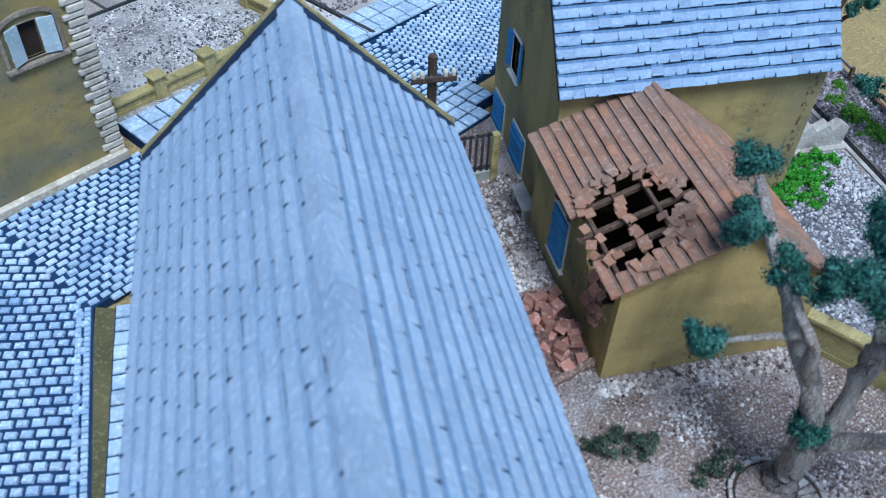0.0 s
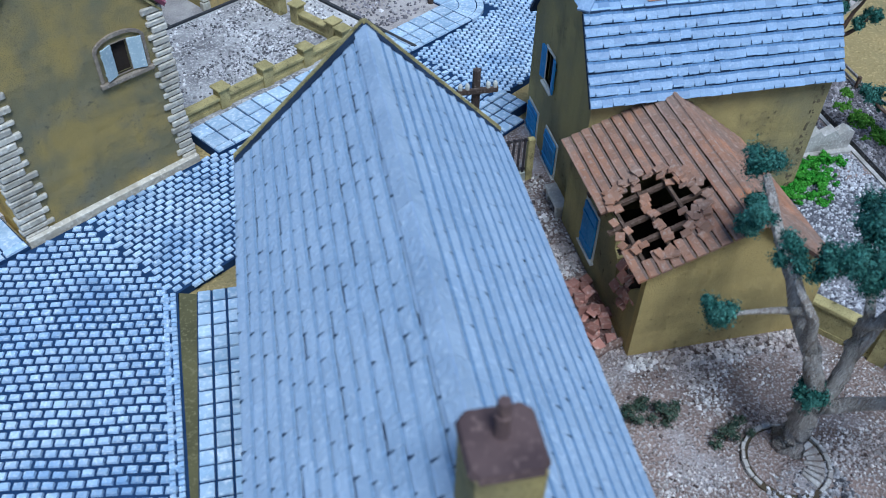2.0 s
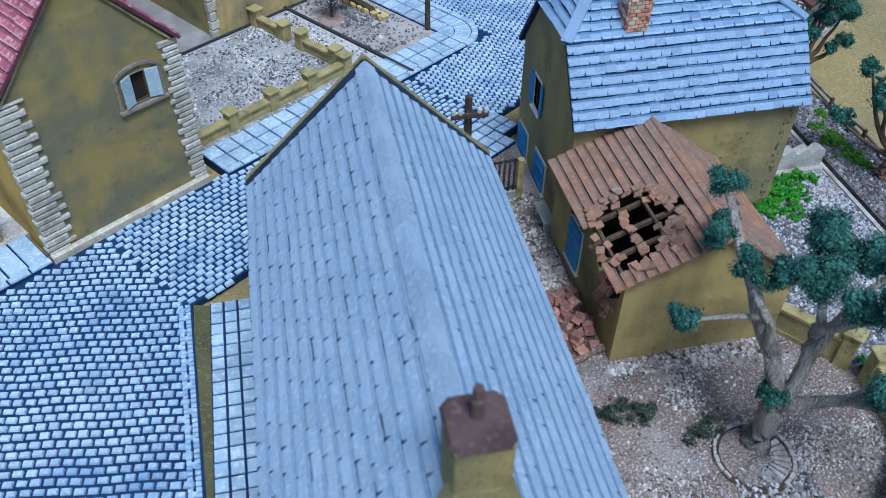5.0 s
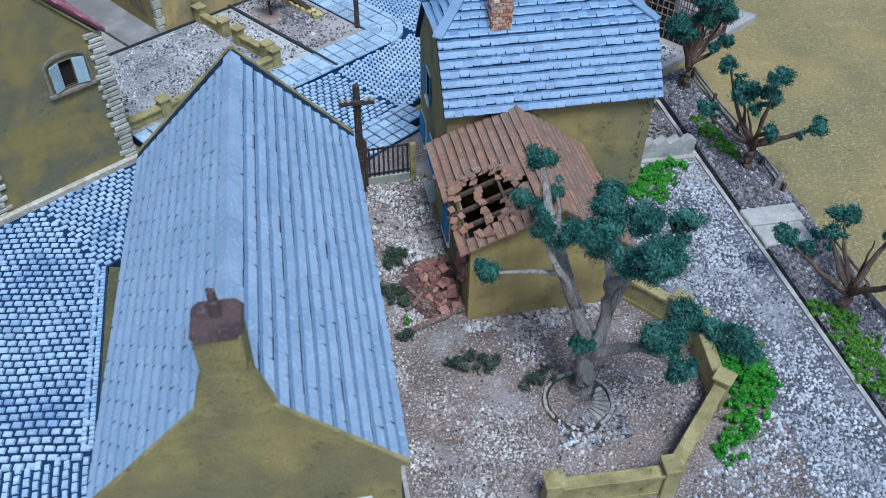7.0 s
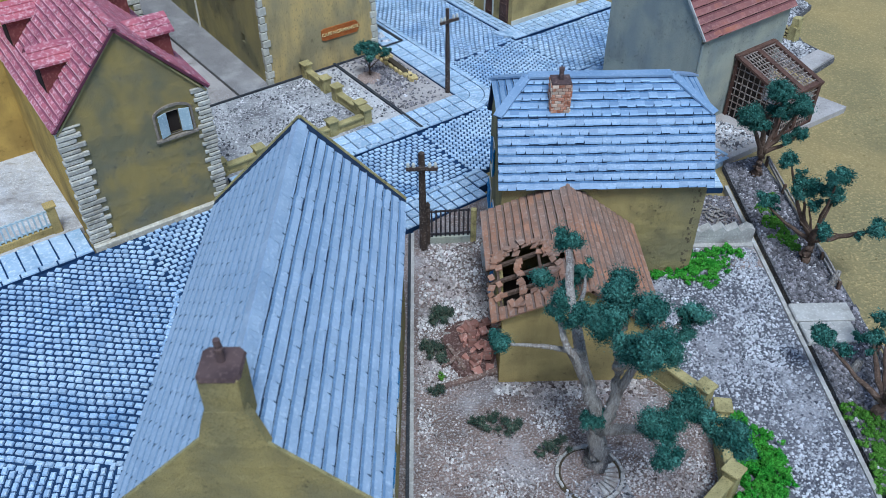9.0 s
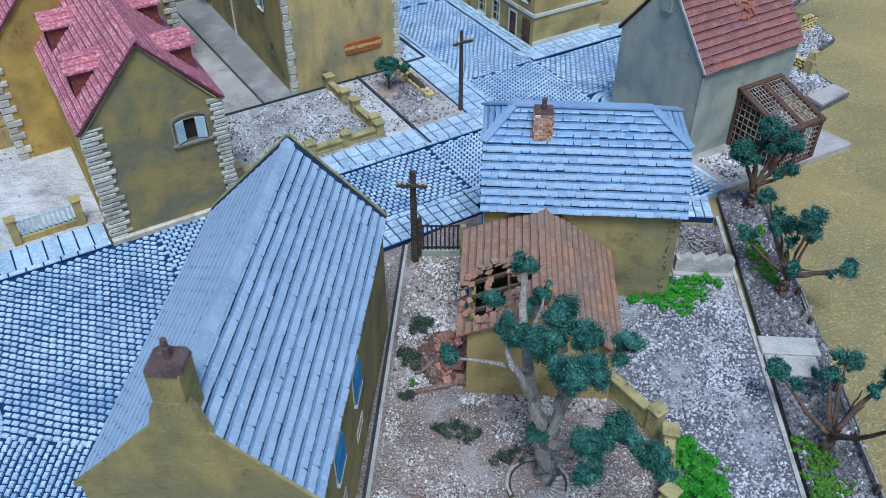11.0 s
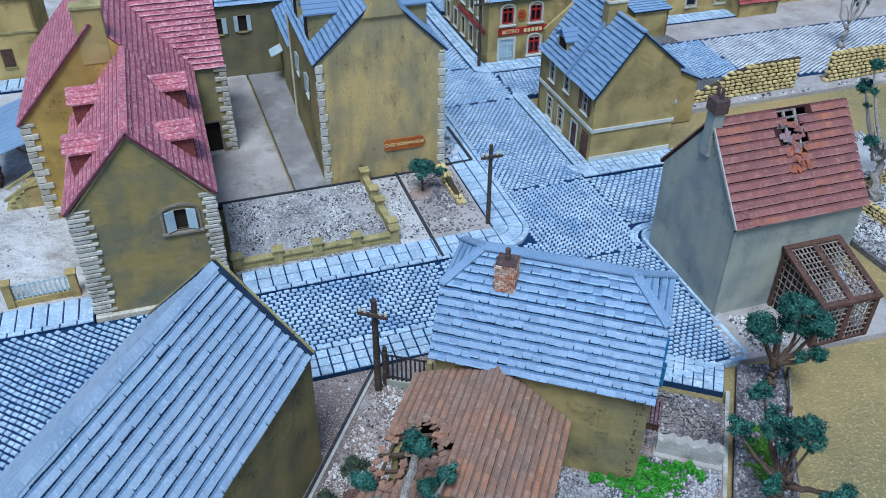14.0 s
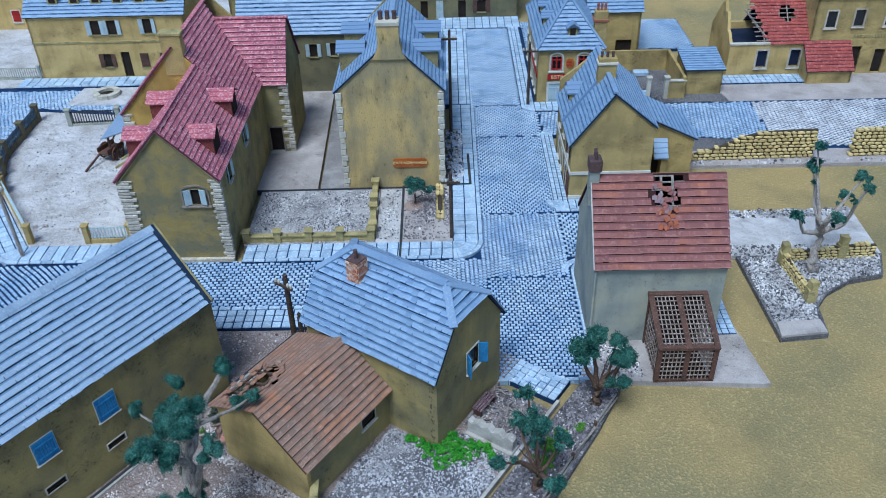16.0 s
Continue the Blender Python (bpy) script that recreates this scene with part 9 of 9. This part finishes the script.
def stone_ring():
    """Round kerb with a fan of radial stones on one side and soil spilled over the other."""
    r = thing("stone_ring", pose(8.45 * S, -22.4 * S, 0), "round pale stone surround at the tree's foot", "paving")
    part("bed", prism([(1.5 * math.cos(2 * math.pi * k / 28), 1.5 * math.sin(2 * math.pi * k / 28)) for k in range(28)], -0.2, 0.06), MORTAR, r)
    part("earth", prism([(1.26 * math.cos(2 * math.pi * k / 24), 1.26 * math.sin(2 * math.pi * k / 24)) for k in range(24)], 0.0, 0.1), EARTH, r)
    rng = random.Random(5)

    def wedge(name, a0, a1, q0, q1, z):
        loop = [(q * math.cos(a), q * math.sin(a)) for q, a in ((q0, a0), (q1, a0), (q1, a1), (q0, a1))]
        bm = prism(loop, 0.0, z)
        bmesh.ops.bevel(bm, geom=list(bm.edges), offset=0.02, segments=1, affect="EDGES")
        part(name, bm, RINGSTONE, r)

    for k in range(26):
        a0, a1 = 2 * math.pi * (k + 0.04) / 26, 2 * math.pi * (k + 0.96) / 26
        if 195 < math.degrees(a0) < 285:
            continue
        wedge("kerb_stone", a0, a1, 1.35 + rng.uniform(-0.02, 0.02), 1.48 + rng.uniform(-0.03, 0.03), 0.18 + rng.uniform(-0.02, 0.02))
    for k in range(26):
        mid = math.degrees(2 * math.pi * (k + 0.5) / 26)
        if 75 < mid < 290:
            continue
        a0, a1 = 2 * math.pi * (k + 0.13) / 26, 2 * math.pi * (k + 0.87) / 26
        wedge("ring_stone", a0, a1, 0.55 + rng.uniform(0, 0.15), 1.26 + rng.uniform(-0.04, 0.0), 0.17 + rng.uniform(-0.015, 0.015))
    return r


stone_ring()
stones("ring_gravel", "coarse pale and dark stones round the tree's foot", [(7.0, -24.6), (10.2, -24.4), (10.0, -22.7), (8.6, -22.6), (7.4, -22.9)], 420, 0.075, PALESTONE, 261, z=0.02)


def slat_bench():
    b = thing("slatted_bench", pose(16.62 * S, -4.55 * S, 0), "dark purple-brown slatted bench against the house wall", "bench")
    for k in range(4):
        x = -0.3 + 0.2 * k
        part("slat", boxes((x - 0.075, x + 0.075, -1.0, 1.0, 0.62, 0.7), bevel=0.015), SLATWOOD, b)
    for y in (-0.8, 0.8):
        part("trestle", boxes((-0.32, 0.32, y - 0.07, y + 0.07, 0.0, 0.615), bevel=0.015), BROWN, b)
    return b


SLATWOOD = material("dusty_purple_wood", (0.17, 0.1, 0.12), (0.11, 0.065, 0.08), 1.2, 9, 0.8, 0.5, (0.4, 0.33, 0.36), 0.4)
slat_bench()


def broken_slab():
    w = thing("broken_concrete_wall", pose(16.9 * S, -7.0 * S, 0), "broken pale concrete slab with toothed edge behind the house", "wall")
    pts = [(0, -0.2), (3.35, -0.2), (3.4, 1.1), (3.0, 1.3), (2.6, 1.0), (2.35, 1.32), (1.8, 1.02), (1.5, 1.34), (1.05, 1.04), (0.8, 1.3), (0.3, 1.0), (0, 1.15)]
    bm = panel(pts, [], 0.55)
    part("slab", bm, CONCRETE, w)
    part("foot", boxes((-0.1, 3.45, -0.25, 0.8, -0.2, 0.18), bevel=0.05), CONCRETE, w)
    return w


broken_slab()
rng = random.Random(77)
for k in range(16):
    x, y, a = rng.uniform(16.6, 19.8), rng.uniform(-5.9, -2.6), rng.uniform(0, 3.1)
    bm = tube(bmesh.new(), [(-0.5, 0, 0), (-0.1, 0.14, 0.12), (0.25, -0.05, 0.16), (0.6, 0.1, 0.05)], [0.07, 0.06, 0.05, 0.03], 5)
    ob = tagged(part("dead_branch", bm, BARK), "pale dead branch on the rubble behind the house", "branch", "dead branches on the rubble")
    ob.matrix_world = pose(x * S, y * S, 0.1 * S, 0, 0, math.degrees(a))


def plank_slab(x0, x1, y0, y1, z, label):
    return tagged(part("concrete_slab", boxes((x0, x1, y0, y1, -0.1, z), bevel=0.06), CONCRETE), label, "slab")


plank_slab(20.6, 23.7, -13.5, -12.2, 0.3, "pale concrete slab bridging the hedge bed")
plank_slab(20.7, 23.4, -15.0, -13.53, 0.24, "second pale slab across the hedge bed")


def hedge_fence():
    f = thing("broken_hedge_fence", pose(23.75 * S, 0, 0), "low broken grey-brown rail fence along the hedge", "fence")
    rng = random.Random(12)
    ys = [1.0, -2.2, -5.4, -8.6, -11.0, -15.8, -18.9, -22.0, -25.2, -28.4]
    for y in ys:
        part("post", boxes((-0.09, 0.09, y - 0.09, y + 0.09, -0.1, 0.75 + rng.uniform(-0.1, 0.15)), bevel=0.02), BARK_DARK, f)
    for a, b in zip(ys, ys[1:]):
        if a - b > 4:
            continue
        for z in (0.35, 0.62):
            bm = bmesh.new()
            bar(bm, (0.1 + rng.uniform(-0.1, 0.1), a, z + rng.uniform(-0.2, 0.1)), (0.1 + rng.uniform(-0.1, 0.1), b, z + rng.uniform(-0.25, 0.1)), 0.09, 0.13)
            part("rail", bm, BARK, f)
    return f


hedge_fence()
for x, y, h in ((23.6, -10.6, 1.0), (22.3, -16.8, 0.8), (23.2, -25.0, 0.9)):
    ob = tagged(part("tree_stump", tube(bmesh.new(), [(0, 0, -0.1), (0.05, 0, h * 0.6), (0.15, 0.05, h)], [0.3, 0.2, 0.14], 8), BARK), "short broken grey tree stump in the hedge bed", "stump")
    ob.matrix_world = pose(x * S, y * S, 0)


def drive_kerb():
    k = thing("drive_edging", pose(0, 0, 0), "pale board edging along the drive", "edging", kind="structure")
    part("edging_board", boxes((20.4, 20.62, -34, -1.2, -0.4, 0.08)), CONCRETE, k)
    part("edging_board", boxes((0.46, 0.62, -34, -5.5, -0.4, 0.16)), SEAM, k)
    part("edging_board", boxes((0.62, 0.8, -34, -5.4, -0.4, 0.1)), CONCRETE, k)
    return k


drive_kerb()
for loop, z, label in ((([(4.55, 4.4), (4.75, 4.4), (4.6, 17), (4.4, 17)]), 0.24, "dark board seam across the corner plot"), ([(10.85, 16.4), (11.1, 16.4), (11.0, 22.4), (10.75, 22.4)], 0.28, "dark board seam in the footway beside the cafe"), ([(8.7, 16.3), (11.0, 16.35), (11.0, 16.5), (8.7, 16.45)], 0.27, "dark board seam across the footway"), ([(-9.75, 16.02), (8.4, 16.2), (8.4, 16.05), (-9.75, 15.9)], 0.2, "dark seam along the garden's back")):
    sheet("board_seam", loop, -0.3, z, SEAM, label, True)


# ---- farm courtyard ----
def canopy():
    c = thing("slate_canopy", grid_pose(-26.2, 22.6), "blue ribbed lean-to canopy on dark posts beside the farmhouse", "canopy")
    W, D, Z0, Z1 = 4.7, 8.8, 2.75, 4.3
    for x in (0.25, W - 0.4):
        for y in (0.4, D - 0.4):
            part("post", boxes((x - 0.1, x + 0.1, y - 0.1, y + 0.1, 0, Z0 + (Z1 - Z0) * x / W - 0.1)), BROWN, c)
    for a, b, w in (((0, 0.3, Z0 - 0.05), (W, 0.3, Z1 - 0.05), 0.2), ((1.1, 0.35, Z0 + 0.25), (0.25, 0.35, 1.8), 0.14), ((2.9, 0.35, Z0 + 0.85), (W - 0.4, 0.35, 2.2), 0.14)):
        part("beam", bar(bmesh.new(), a, b, w, w), BROWN, c)
    n = 12
    for k in range(n):
        y = -0.2 + (D + 0.3) * (k + 0.5) / n
        part("roof_sheet", bar(bmesh.new(), (-0.25, y, Z0), (W, y, Z1 + 0.06), (D + 0.3) / n - 0.04, 0.1), SLATE, c)
    return c


canopy()


def cart():
    c = thing("farm_cart", grid_pose(-26.2, 23.6, 0, 66) @ Matrix.Scale(1.2, 4), "dark brown wooden two-wheeled cart with its shafts down", "cart")
    part("bed", boxes((-1.0, 1.0, -0.55, 0.55, 0.75, 0.9), bevel=0.02), BROWN, c)
    for s in (-1, 1):
        part("side_board", boxes((-1.0, 1.0, s * 0.55 - 0.05, s * 0.55 + 0.05, 0.9, 1.3), bevel=0.01), BROWN, c)
        w = part("wheel", bmesh.new(), BROWN, c)
        bm = bmesh.new()
        n = 16
        for k in range(n):
            a, b = 2 * math.pi * k / n, 2 * math.pi * (k + 1) / n
            bar(bm, (0.65 * math.cos(a), s * 0.75, 0.65 + 0.65 * math.sin(a)), (0.65 * math.cos(b), s * 0.75, 0.65 + 0.65 * math.sin(b)), 0.12, 0.12, (0, 1, 0))
        part("rim", bm, BROWN, w)
        bm = bmesh.new()
        for k in range(6):
            a = math.pi * k / 6
            bar(bm, (-0.6 * math.cos(a), s * 0.75, 0.65 - 0.6 * math.sin(a)), (0.6 * math.cos(a), s * 0.75, 0.65 + 0.6 * math.sin(a)), 0.07, 0.07, (0, 1, 0))
        part("spoke", bm, BROWN, w)
    part("shaft", bar(bmesh.new(), (-0.9, 0.35, 0.85), (-3.0, 0.3, 0.12), 0.14, 0.14), BROWN, c)
    part("axle", bar(bmesh.new(), (0, -0.8, 0.65), (0, 0.8, 0.65), 0.14, 0.14), BROWN, c)
    return c


cart()


def well():
    w = thing("stone_well", grid_pose(-32.0, 39.2), "round pale stone well ring in the side street", "well")
    rng = random.Random(3)
    part("shaft", prism([(0.9 * math.cos(2 * math.pi * k / 20), 0.9 * math.sin(2 * math.pi * k / 20)) for k in range(20)], 0.0, 0.2), INSIDE, w)
    n = 16
    for k in range(n):
        a0, a1 = 2 * math.pi * (k + 0.05) / n, 2 * math.pi * (k + 0.95) / n
        loop = [(0.9 * math.cos(a0), 0.9 * math.sin(a0)), (1.6 * math.cos(a0), 1.6 * math.sin(a0)), (1.6 * math.cos(a1), 1.6 * math.sin(a1)), (0.9 * math.cos(a1), 0.9 * math.sin(a1))]
        part("stone", prism(loop, 0.0, 0.55 + rng.uniform(-0.04, 0.04)), PALEQ, w)
    return w


well()
sheet("well_apron", [(-36, 36.6), (-25, 36.2), (-25, 41.2), (-35.5, 41.3)], -0.3, 0.09, DUST, "dusty worn patch round the well", True)
